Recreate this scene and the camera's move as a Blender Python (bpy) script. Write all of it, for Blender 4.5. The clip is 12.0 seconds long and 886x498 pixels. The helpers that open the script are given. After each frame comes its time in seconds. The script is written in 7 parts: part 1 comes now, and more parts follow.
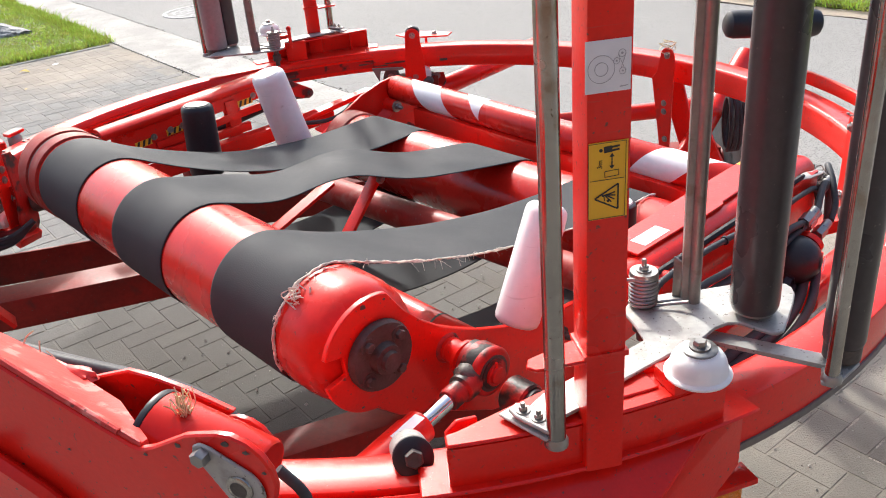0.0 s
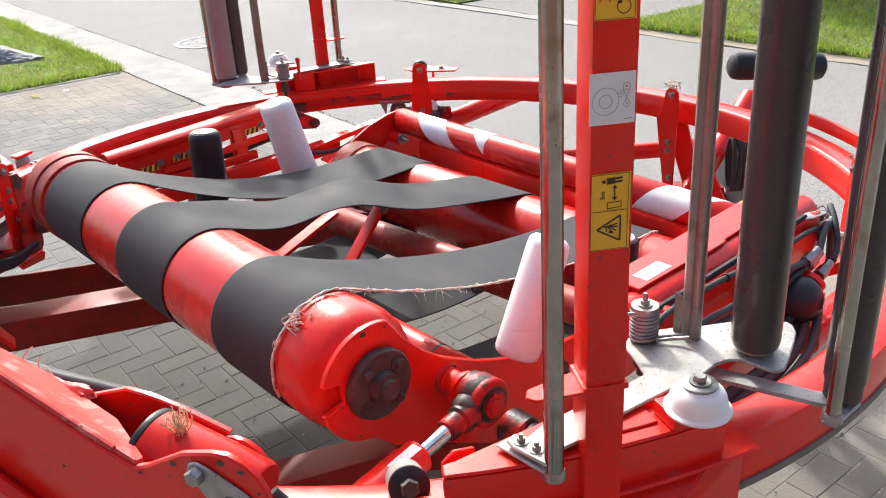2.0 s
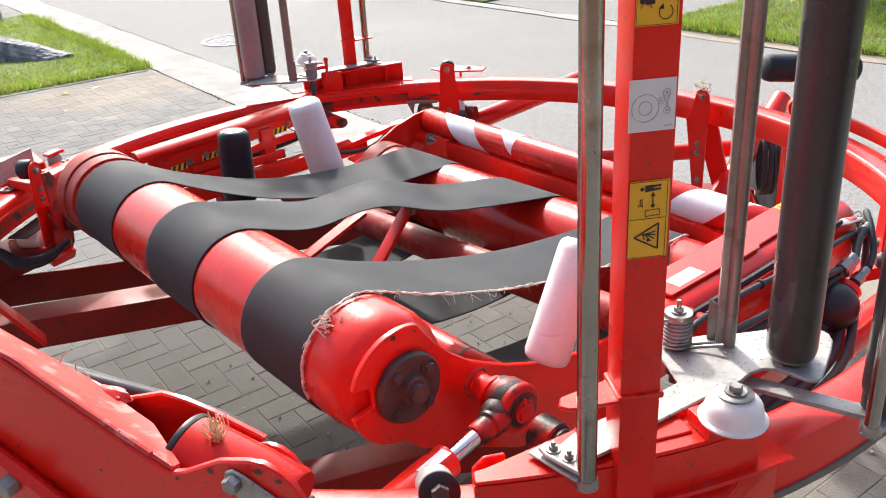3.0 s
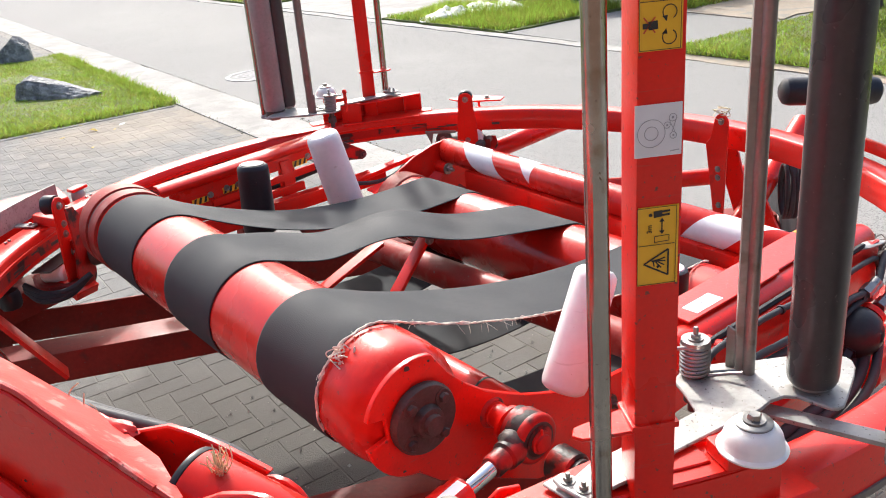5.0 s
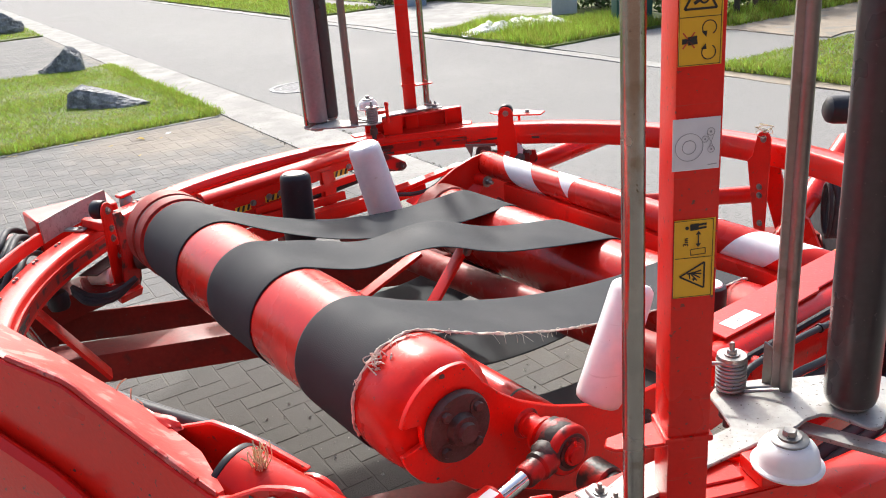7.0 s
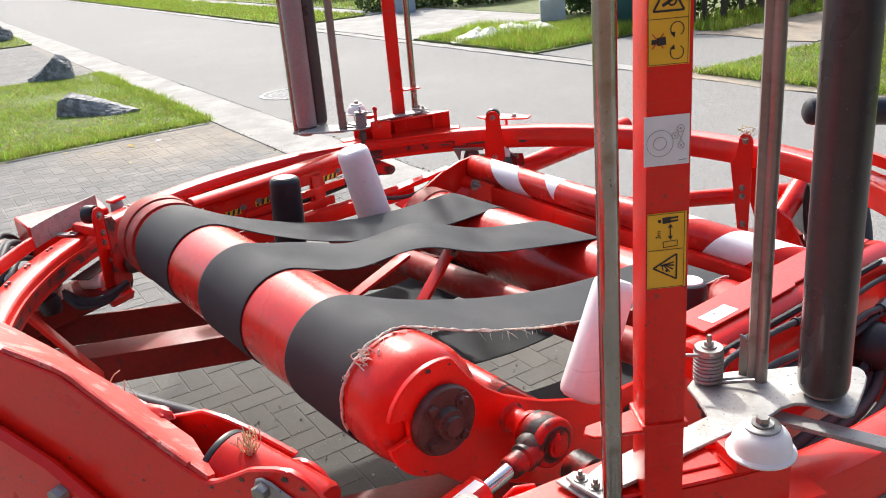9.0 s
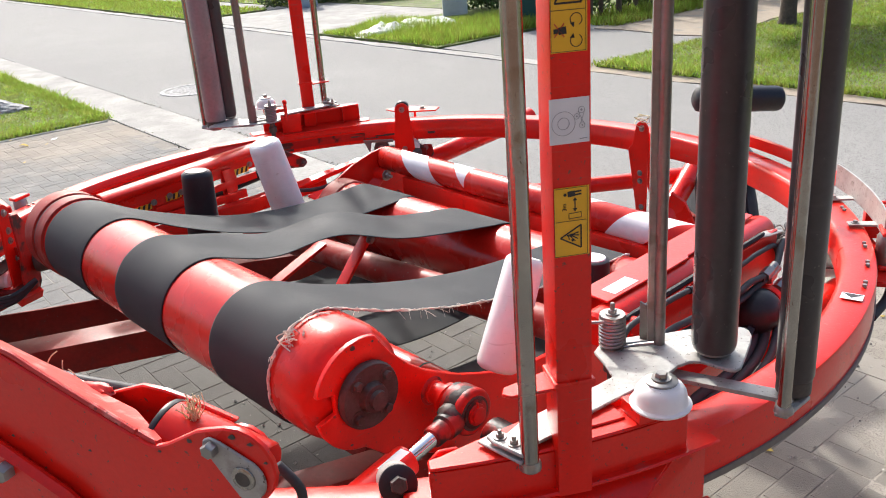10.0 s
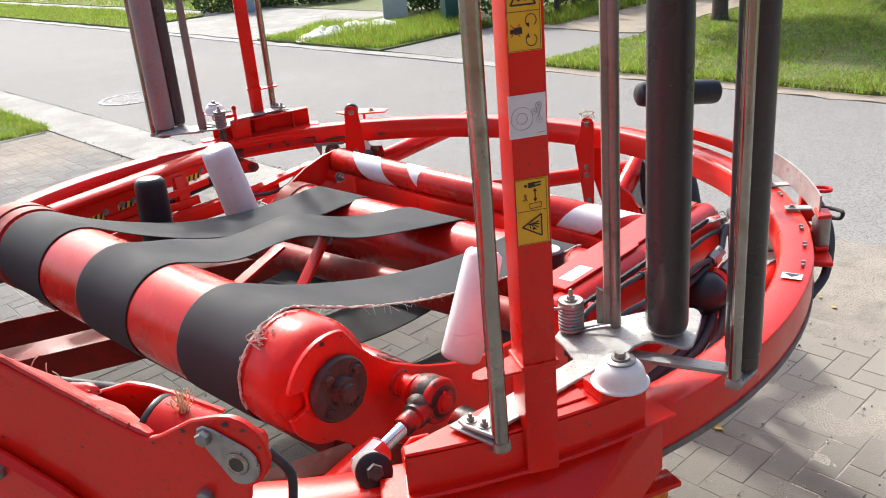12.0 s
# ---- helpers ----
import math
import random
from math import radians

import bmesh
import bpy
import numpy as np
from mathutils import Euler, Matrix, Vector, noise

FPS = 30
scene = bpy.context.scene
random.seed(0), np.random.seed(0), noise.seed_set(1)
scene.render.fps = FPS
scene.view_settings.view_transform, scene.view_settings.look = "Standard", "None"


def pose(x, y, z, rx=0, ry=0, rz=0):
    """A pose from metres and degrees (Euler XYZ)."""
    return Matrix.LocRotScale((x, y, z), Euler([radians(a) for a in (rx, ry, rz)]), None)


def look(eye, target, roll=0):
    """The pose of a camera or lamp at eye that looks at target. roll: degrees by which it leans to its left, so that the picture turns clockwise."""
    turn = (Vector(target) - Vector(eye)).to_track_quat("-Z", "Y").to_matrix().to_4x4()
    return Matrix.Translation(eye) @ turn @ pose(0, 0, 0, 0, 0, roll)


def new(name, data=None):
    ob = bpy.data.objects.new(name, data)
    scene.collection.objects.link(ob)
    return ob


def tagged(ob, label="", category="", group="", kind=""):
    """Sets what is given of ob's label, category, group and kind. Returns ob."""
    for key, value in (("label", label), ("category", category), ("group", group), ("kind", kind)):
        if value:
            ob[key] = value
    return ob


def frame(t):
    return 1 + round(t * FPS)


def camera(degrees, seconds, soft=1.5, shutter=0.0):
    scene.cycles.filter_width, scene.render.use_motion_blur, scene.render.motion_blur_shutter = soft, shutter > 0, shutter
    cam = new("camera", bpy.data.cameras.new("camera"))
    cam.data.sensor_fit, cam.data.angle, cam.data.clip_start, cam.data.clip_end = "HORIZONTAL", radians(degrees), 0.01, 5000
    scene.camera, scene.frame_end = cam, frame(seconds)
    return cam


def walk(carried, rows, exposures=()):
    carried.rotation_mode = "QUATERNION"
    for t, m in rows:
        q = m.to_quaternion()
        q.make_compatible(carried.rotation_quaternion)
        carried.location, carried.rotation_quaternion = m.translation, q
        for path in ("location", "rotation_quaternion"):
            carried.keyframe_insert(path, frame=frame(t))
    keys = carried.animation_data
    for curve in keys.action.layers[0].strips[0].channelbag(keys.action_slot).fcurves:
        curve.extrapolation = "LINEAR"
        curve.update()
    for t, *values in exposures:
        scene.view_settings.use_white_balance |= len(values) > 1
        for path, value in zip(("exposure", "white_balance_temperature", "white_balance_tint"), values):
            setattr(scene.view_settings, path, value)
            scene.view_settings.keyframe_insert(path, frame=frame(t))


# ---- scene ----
cam = camera(56.01, 12.0, soft=1.0)
PATH = [
    (0, pose(0.0100, 0.0602, 1.9532, 62.792, 4.444, -2.046)),
    (0.5, pose(0.0125, 0.0590, 1.9534, 64.703, 4.232, -1.989)),
    (1, pose(0.0136, 0.0586, 1.9531, 65.318, 3.979, -1.822)),
    (1.5, pose(0.0077, 0.0573, 1.9496, 65.304, 3.577, -1.515)),
    (2, pose(0.0097, 0.0528, 1.9450, 65.259, 3.209, -1.269)),
    (2.5, pose(-0.0012, 0.0468, 1.9438, 65.208, 3.208, -0.467)),
    (3, pose(-0.0064, 0.0644, 1.9526, 65.217, 3.349, 0.357)),
    (5, pose(0.0165, 0.0700, 1.9480, 67.333, 4.736, 1.645)),
    (5.5, pose(0.0211, 0.0579, 1.9469, 67.939, 4.818, 2.538)),
    (6, pose(0.0281, 0.0479, 1.9453, 68.122, 4.740, 3.020)),
    (6.5, pose(0.0135, 0.0490, 1.9499, 68.299, 4.675, 3.841)),
    (8.5, pose(0.0368, 0.0220, 1.9467, 68.926, 4.370, 5.137)),
    (9, pose(0.0325, 0.0042, 1.9483, 68.885, 4.739, 3.809)),
    (9.5, pose(0.0186, -0.0357, 1.9536, 68.751, 4.700, 1.608)),
    (10, pose(0.0148, -0.0844, 1.9538, 68.079, 4.003, -2.645)),
    (10.5, pose(-0.0103, -0.1021, 1.9581, 67.734, 3.575, -5.196)),
    (11, pose(-0.0465, -0.1170, 1.9549, 67.654, 4.305, -5.595)),
    (11.5, pose(-0.0260, -0.1338, 1.9556, 67.608, 4.709, -6.151)),
    (12, pose(-0.0203, -0.1424, 1.9647, 67.882, 4.647, -6.802)),
]
walk(cam, PATH, [(0.0, 1.08, 6220, 8), (2.2, 1.08, 6220, 8), (3.0, 1.16, 6220, 8), (5.0, 1.11, 6220, 8), (6.0, 0.99, 6220, 8), (12.0, 0.99, 6220, 8)])

# ---- light ----
SUN_AZ = radians(105)
SUN_EL = radians(40)
world = bpy.data.worlds.new("sky")
scene.world = world
world.use_nodes = True
wn = world.node_tree.nodes
sky = wn.new("ShaderNodeTexSky")
sky.sky_type = "NISHITA"
sky.sun_disc = False
sky.sun_elevation = SUN_EL
sky.sun_rotation = math.pi / 2 - SUN_AZ
sky.air_density, sky.dust_density = 0.75, 5.0
wn["Background"].inputs["Strength"].default_value = 0.15
world.node_tree.links.new(sky.outputs[0], wn["Background"].inputs["Color"])
sun = new("sun", bpy.data.lights.new("sun", "SUN"))
sun.data.energy, sun.data.angle, sun.data.color = 2.65, radians(2.8), (1.0, 0.95, 0.87)
sun_from = Vector((math.cos(SUN_AZ) * math.cos(SUN_EL), math.sin(SUN_AZ) * math.cos(SUN_EL), math.sin(SUN_EL)))
sun.matrix_world = look(sun_from * 30, (0, 0, 0))


# ---- materials ----
def material(name, base, rough=0.5, metal=0.0, vary=0.15, scale=8.0, grain=60.0, bump=0.02, second=None, mix_at=0.6, mix_soft=0.08, coat=0.0, bump_scale=None, rough_vary=0.1, spec=0.5, speck=None, speck_scale=150.0, speck_at=0.66, scratch=None, world_wide=False, spread=()):
    """A surface whose colour wanders at two scales; second: stains or wear; speck: fine grit; scratch: thin scrapes."""
    m = bpy.data.materials.new(name)
    m.use_nodes = True
    nt = m.node_tree
    bsdf = nt.nodes["Principled BSDF"]
    link = nt.links.new
    co = nt.nodes.new("ShaderNodeNewGeometry").outputs["Position"] if world_wide else nt.nodes.new("ShaderNodeTexCoord").outputs["Object"]

    def noise_of(sc, detail=4.0):
        n = nt.nodes.new("ShaderNodeTexNoise")
        n.inputs["Scale"].default_value, n.inputs["Detail"].default_value = sc, detail
        link(co, n.inputs["Vector"])
        return n.outputs[0]

    def ramp(fac, a, b, lo, hi):
        r = nt.nodes.new("ShaderNodeMapRange")
        for k, val in ((1, lo), (2, hi), (3, a), (4, b)):
            r.inputs[k].default_value = val
        link(fac, r.inputs[0])
        return r.outputs[0]

    big, fine = noise_of(scale), noise_of(grain, 6.0)
    hsv = nt.nodes.new("ShaderNodeHueSaturation")
    hsv.inputs["Color"].default_value = (*base, 1)
    both = nt.nodes.new("ShaderNodeMath")
    both.operation = "ADD"
    link(ramp(big, -vary, vary, 0.3, 0.7), both.inputs[0])
    link(ramp(fine, 1 - vary * 0.5, 1 + vary * 0.5, 0.3, 0.7), both.inputs[1])
    link(both.outputs[0], hsv.inputs["Value"])
    colour = hsv.outputs[0]
    if second:
        mx = nt.nodes.new("ShaderNodeMix")
        mx.data_type = "RGBA"
        mx.inputs["B"].default_value = (*second, 1)
        wear = noise_of(scale * 2.3, 8.0)
        link(ramp(wear, 0, 1, mix_at, mix_at + mix_soft), mx.inputs["Factor"])
        link(colour, mx.inputs["A"])
        colour = mx.outputs["Result"]
    for tone, kind in ((speck, 0), (scratch, 1)):
        if not tone:
            continue
        mx = nt.nodes.new("ShaderNodeMix")
        mx.data_type = "RGBA"
        mx.inputs["B"].default_value = (*tone, 1)
        if kind == 0:
            fac = ramp(noise_of(speck_scale, 2.0), 0, 1, speck_at, speck_at + 0.05)
        else:
            lines = nt.nodes.new("ShaderNodeTexNoise")
            lines.inputs["Scale"].default_value, lines.inputs["Detail"].default_value = 9.0, 5.0
            stretch = nt.nodes.new("ShaderNodeMapping")
            stretch.inputs["Scale"].default_value = (1.0, 1.0, 14.0)
            stretch.inputs["Rotation"].default_value = (0.25, 0.4, 0.6)
            link(co, stretch.inputs["Vector"])
            link(stretch.outputs[0], lines.inputs["Vector"])
            fac = ramp(lines.outputs[0], 0, 0.4, 0.655, 0.72)
        link(fac, mx.inputs["Factor"])
        link(colour, mx.inputs["A"])
        colour = mx.outputs["Result"]
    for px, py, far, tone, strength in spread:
        # a ragged patch round one place: painted shade with mud, dirt, or blown sand
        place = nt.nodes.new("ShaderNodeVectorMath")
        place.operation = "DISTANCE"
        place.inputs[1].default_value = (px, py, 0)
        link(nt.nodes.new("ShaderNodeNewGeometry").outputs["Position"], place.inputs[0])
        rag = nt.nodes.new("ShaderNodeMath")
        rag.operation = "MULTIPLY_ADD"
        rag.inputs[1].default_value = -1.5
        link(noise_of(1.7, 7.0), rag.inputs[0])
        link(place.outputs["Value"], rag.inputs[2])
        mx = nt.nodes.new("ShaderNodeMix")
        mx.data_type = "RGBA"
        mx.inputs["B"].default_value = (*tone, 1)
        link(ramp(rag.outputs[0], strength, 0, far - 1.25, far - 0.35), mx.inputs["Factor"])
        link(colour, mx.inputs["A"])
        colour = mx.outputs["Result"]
    link(colour, bsdf.inputs["Base Color"])
    link(ramp(big, max(rough - rough_vary, 0.03), min(rough + rough_vary, 1), 0.3, 0.7), bsdf.inputs["Roughness"])
    bsdf.inputs["Metallic"].default_value = metal
    bsdf.inputs["Coat Weight"].default_value = coat
    bsdf.inputs["Specular IOR Level"].default_value = spec
    bsdf.inputs["Coat Roughness"].default_value = 0.14
    if bump:
        bp = nt.nodes.new("ShaderNodeBump")
        bp.inputs["Strength"].default_value = 0.6
        bp.inputs["Distance"].default_value = bump
        link(noise_of(bump_scale or grain, 6.0), bp.inputs["Height"])
        link(bp.outputs[0], bsdf.inputs["Normal"])
    return m


RED = material("red_paint", (0.73, 0.0150, 0.0072), 0.35, vary=0.08, scale=5, grain=150, bump=0.0005, second=(0.52, 0.016, 0.009), mix_at=0.66, coat=0.36, spec=0.20, speck=(0.20, 0.055, 0.04), speck_scale=130, speck_at=0.675, scratch=(0.40, 0.09, 0.075))
RED_ROLLER = material("red_roller_paint", (0.51, 0.0150, 0.0085), 0.27, vary=0.10, scale=9, grain=90, bump=0.0004, second=(0.44, 0.020, 0.014), mix_at=0.66, coat=0.30, spec=0.18, speck=(0.24, 0.05, 0.035), speck_scale=110, speck_at=0.69)
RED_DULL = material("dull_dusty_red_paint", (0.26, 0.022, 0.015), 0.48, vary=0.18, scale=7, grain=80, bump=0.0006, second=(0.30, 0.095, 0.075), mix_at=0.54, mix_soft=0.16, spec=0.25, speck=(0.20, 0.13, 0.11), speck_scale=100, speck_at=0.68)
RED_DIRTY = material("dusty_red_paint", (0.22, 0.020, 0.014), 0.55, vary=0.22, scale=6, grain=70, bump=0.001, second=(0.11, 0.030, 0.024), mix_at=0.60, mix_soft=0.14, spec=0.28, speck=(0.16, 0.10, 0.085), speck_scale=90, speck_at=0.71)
RUBBER = material("belt_rubber", (0.030, 0.0325, 0.036), 0.80, vary=0.07, scale=5, grain=300, bump=0.0012, bump_scale=420, spec=0.30, speck=(0.075, 0.073, 0.07), speck_scale=190, speck_at=0.73)
BLACK = material("black_plastic", (0.018, 0.019, 0.023), 0.40, vary=0.2, scale=10, grain=120, bump=0.0004, spec=0.35, speck=(0.06, 0.055, 0.05), speck_scale=160, speck_at=0.72)
HOSE = material("hose_rubber", (0.045, 0.047, 0.052), 0.58, vary=0.2, scale=20, grain=200, bump=0.0006, spec=0.22, second=(0.055, 0.057, 0.055), mix_at=0.62)
ROLL_GREY = material("dark_roller_rubber", (0.052, 0.047, 0.048), 0.34, vary=0.18, scale=5, grain=80, bump=0.0004, second=(0.06, 0.057, 0.054), mix_at=0.68, spec=0.4, speck=(0.11, 0.10, 0.09), speck_scale=140, speck_at=0.70, scratch=(0.075, 0.07, 0.066))
WHITE = material("white_plastic", (0.86, 0.86, 0.845), 0.42, vary=0.05, scale=9, grain=60, bump=0.0005, second=(0.62, 0.58, 0.52), mix_at=0.69, speck=(0.50, 0.46, 0.41), speck_scale=160, speck_at=0.74, scratch=(0.58, 0.55, 0.52))
white_shader = WHITE.node_tree.nodes["Principled BSDF"]
white_shader.inputs["Subsurface Weight"].default_value = 0.25
white_shader.inputs["Subsurface Radius"].default_value = (1.0, 0.97, 0.94)
white_shader.inputs["Subsurface Scale"].default_value = 0.05
GALV = material("galvanised_steel", (0.36, 0.355, 0.335), 0.48, metal=0.3, vary=0.18, scale=14, grain=110, bump=0.0005, second=(0.30, 0.285, 0.26), mix_at=0.56, speck=(0.12, 0.105, 0.09), speck_scale=150, speck_at=0.66, scratch=(0.42, 0.42, 0.41))
STEEL = material("steel_tube", (0.33, 0.315, 0.29), 0.20, metal=1.0, vary=0.16, scale=8, grain=90, bump=0.0004, second=(0.26, 0.22, 0.18), mix_at=0.60, speck=(0.14, 0.10, 0.075), speck_scale=170, speck_at=0.70, scratch=(0.30, 0.27, 0.24))
STEEL_DULL = material("dull_steel_bar", (0.235, 0.225, 0.21), 0.42, metal=0.7, vary=0.14, scale=9, grain=90, bump=0.0004, second=(0.18, 0.16, 0.14), mix_at=0.60, scratch=(0.34, 0.32, 0.30))
CHROME = material("chrome_rod", (0.75, 0.75, 0.76), 0.10, metal=1.0, vary=0.03, bump=0)
DARK = material("greasy_dark_steel", (0.072, 0.062, 0.055), 0.55, metal=0.2, vary=0.3, scale=25, grain=150, bump=0.0015, second=(0.075, 0.062, 0.053), mix_at=0.62)
ROLL_PALE = material("pale_roller_rubber", (0.29, 0.245, 0.245), 0.36, vary=0.14, scale=5, grain=80, bump=0.0003, second=(0.24, 0.205, 0.205), mix_at=0.62, spec=0.4, speck=(0.17, 0.15, 0.15), speck_scale=140, speck_at=0.70)
BLOCK_PALE = material("pale_limewashed_block", (0.56, 0.56, 0.54), 0.8, vary=0.12, scale=5, bump=0.002)
UNSEEN_WALL = material("brown_unseen_wall", (0.115, 0.066, 0.047), 0.85, vary=0.2, scale=2.0, grain=24, bump=0.006, bump_scale=14, second=(0.15, 0.11, 0.09), mix_at=0.55)
ZINC = material("zinc_bolt", (0.30, 0.295, 0.28), 0.36, metal=0.8, vary=0.12, scale=40, bump=0.0003)
YELLOW = material("yellow_sticker", (0.82, 0.47, 0.02), 0.40, vary=0.06, scale=12, bump=0.0001)
PAPER = material("white_sticker", (0.74, 0.75, 0.76), 0.38, vary=0.05, scale=12, bump=0.0001)
INK = material("black_print", (0.02, 0.02, 0.02), 0.45, vary=0.05, bump=0)
RED_SCRAPED = material("scraped_red_edge", (0.60, 0.055, 0.045), 0.45, vary=0.15, scale=14, grain=120, bump=0.0008, second=(0.66, 0.20, 0.17), mix_at=0.56, spec=0.3, speck=(0.20, 0.05, 0.04), speck_scale=120, speck_at=0.66)
RED_WORN = material("worn_red_paint", (0.42, 0.012, 0.008), 0.42, vary=0.2, scale=6, grain=120, bump=0.001, second=(0.045, 0.022, 0.020), mix_at=0.53, spec=0.35, scratch=(0.05, 0.03, 0.03))
GREASE = material("greasy_red_knuckle", (0.36, 0.014, 0.010), 0.45, vary=0.2, scale=9, grain=120, bump=0.0015, second=(0.030, 0.022, 0.019), mix_at=0.42, mix_soft=0.12, spec=0.35)
GREY_INK = material("grey_print", (0.36, 0.37, 0.38), 0.45, vary=0.05, bump=0)
RED_INK = material("red_print", (0.60, 0.08, 0.03), 0.45, vary=0.05, bump=0)
YELLOW_LEAF = material("yellow_leaf", (0.55, 0.40, 0.04), 0.6, vary=0.2, scale=30, bump=0)
TWINE = material("twine", (0.62, 0.58, 0.50), 0.85, vary=0.2, scale=60, bump=0)
STRAW = material("straw", (0.60, 0.52, 0.33), 0.80, vary=0.25, scale=60, bump=0)
SKIRT = material("grey_rubber_strip", (0.17, 0.155, 0.135), 0.75, vary=0.2, scale=20, bump=0.0006)
EARTH = material("earth", (0.12, 0.10, 0.075), 0.95, vary=0.25, scale=1.5, grain=14, bump=0.02)
ASPHALT = material("asphalt", (0.265, 0.258, 0.245), 0.90, spec=0.12, vary=0.05, scale=0.5, grain=60, bump=0.005, bump_scale=75, second=(0.287, 0.279, 0.264), mix_at=0.50, mix_soft=0.25, speck=(0.13, 0.126, 0.12), speck_scale=130, speck_at=0.55)
CONCRETE = material("concrete", (0.345, 0.333, 0.308), 0.92, spec=0.10, vary=0.18, scale=1.4, grain=30, bump=0.003, bump_scale=60, second=(0.275, 0.264, 0.243), mix_at=0.48, mix_soft=0.25, speck=(0.20, 0.19, 0.17), speck_scale=70, speck_at=0.64)
TRACK = material("dirt_track", (0.29, 0.238, 0.180), 0.92, vary=0.18, scale=1.2, grain=18, bump=0.01, second=(0.22, 0.20, 0.17), mix_at=0.55)
# the first patch paints the machine's shade, with mud, into the paving colour
PAVING_SHADE_AND_DIRT = ((-0.95, 2.75, 1.45, (0.060, 0.055, 0.047), 0.85), (1.65, 2.05, 2.0, (0.135, 0.119, 0.094), 0.72), (2.35, 3.0, 1.3, (0.315, 0.285, 0.242), 0.75), (-3.76, 8.68, 0.95, (0.27, 0.225, 0.17), 0.65))
SAND = material("joint_sand", (0.195, 0.178, 0.152), 0.95, vary=0.14, scale=1.3, grain=60, bump=0.004, bump_scale=110, world_wide=True, second=(0.285, 0.262, 0.224), mix_at=0.44, mix_soft=0.24, speck=(0.10, 0.095, 0.07), speck_scale=120, speck_at=0.56, spread=PAVING_SHADE_AND_DIRT)
STONE = material("grey_boulder", (0.20, 0.20, 0.20), 0.75, vary=0.5, scale=5, grain=30, bump=0.14, bump_scale=11, second=(0.36, 0.355, 0.34), mix_at=0.52, mix_soft=0.12, spec=0.3, scratch=(0.45, 0.44, 0.42))
SOIL = material("lawn_soil", (0.11, 0.14, 0.035), 0.95, vary=0.3, scale=2.5, grain=30, bump=0.02, second=(0.17, 0.14, 0.085), mix_at=0.52, mix_soft=0.15)
TARP = material("white_tarpaulin", (0.62, 0.62, 0.60), 0.55, vary=0.1, scale=5, bump=0.01, bump_scale=9)
BARK = material("bark", (0.10, 0.075, 0.055), 0.90, vary=0.3, scale=8, grain=30, bump=0.02)
GREEN_PAINT = material("dark_green_paint", (0.012, 0.085, 0.075), 0.45, vary=0.12, scale=4, bump=0.001)


def by_island(name, base, vary, rough, hue=0.02, per_object=False, thin=0.0, grit=False, dry=None):
    """A colour that differs from piece to piece."""
    m = material(name, base, rough, vary=0.24 if grit else 0.14, scale=1.3 if grit else 3.1, grain=60, world_wide=grit, bump=0.006 if grit else 0.0, bump_scale=170, spec=0.3, second=(0.226, 0.216, 0.198) if grit else dry, mix_at=0.46 if grit else 0.50, mix_soft=0.24, speck=(base[0] * 0.58, base[1] * 0.57, base[2] * 0.55) if grit else None, speck_scale=230, speck_at=0.54, spread=PAVING_SHADE_AND_DIRT if grit else ())
    nt = m.node_tree
    bsdf = nt.nodes["Principled BSDF"]
    old = bsdf.inputs["Base Color"].links[0].from_socket
    src = nt.nodes.new("ShaderNodeObjectInfo").outputs["Random"] if per_object else nt.nodes.new("ShaderNodeNewGeometry").outputs["Random Per Island"]
    r = nt.nodes.new("ShaderNodeMapRange")
    r.inputs[3].default_value, r.inputs[4].default_value = 1 - vary, 1 + vary
    nt.links.new(src, r.inputs[0])
    h = nt.nodes.new("ShaderNodeHueSaturation")
    w = nt.nodes.new("ShaderNodeMapRange")
    w.inputs[3].default_value, w.inputs[4].default_value = 0.5 - hue, 0.5 + hue
    nt.links.new(src, w.inputs[0])
    nt.links.new(w.outputs[0], h.inputs["Hue"])
    nt.links.new(r.outputs[0], h.inputs["Value"])
    nt.links.new(old, h.inputs["Color"])
    nt.links.new(h.outputs[0], bsdf.inputs["Base Color"])
    if thin:
        glow = nt.nodes.new("ShaderNodeBsdfTranslucent")
        nt.links.new(h.outputs[0], glow.inputs["Color"])
        mix = nt.nodes.new("ShaderNodeMixShader")
        mix.inputs[0].default_value = thin
        nt.links.new(bsdf.outputs[0], mix.inputs[1])
        nt.links.new(glow.outputs[0], mix.inputs[2])
        nt.links.new(mix.outputs[0], nt.nodes["Material Output"].inputs["Surface"])
    return m


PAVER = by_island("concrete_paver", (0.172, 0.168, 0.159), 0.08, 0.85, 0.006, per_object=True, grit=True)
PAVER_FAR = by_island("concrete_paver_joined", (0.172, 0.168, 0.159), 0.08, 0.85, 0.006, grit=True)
GRASS = by_island("grass", (0.250, 0.335, 0.042), 0.52, 0.60, 0.04, thin=0.5, dry=(0.42, 0.39, 0.10))
LEAF = by_island("hedge_leaf", (0.05, 0.085, 0.022), 0.45, 0.5, 0.03, thin=0.3)


# ---- mesh helpers ----
UP = Vector((0, 0, 1))


def basis(axis, up=UP):
    w = Vector(axis).normalized()
    a = Vector(up) - w * w.dot(Vector(up))
    if a.length < 1e-5:
        a = Vector((1, 0, 0)) - w * w.x
    a.normalize()
    return w, a, w.cross(a)


def soften(bm, width, segments=2, angle=35):
    if width > 0:
        edges = [e for e in bm.edges if len(e.link_faces) == 2 and e.calc_face_angle(0) > radians(angle)]
        bmesh.ops.bevel(bm, geom=edges, offset=width, segments=segments, profile=0.7, affect="EDGES", clamp_overlap=True)
    return bm


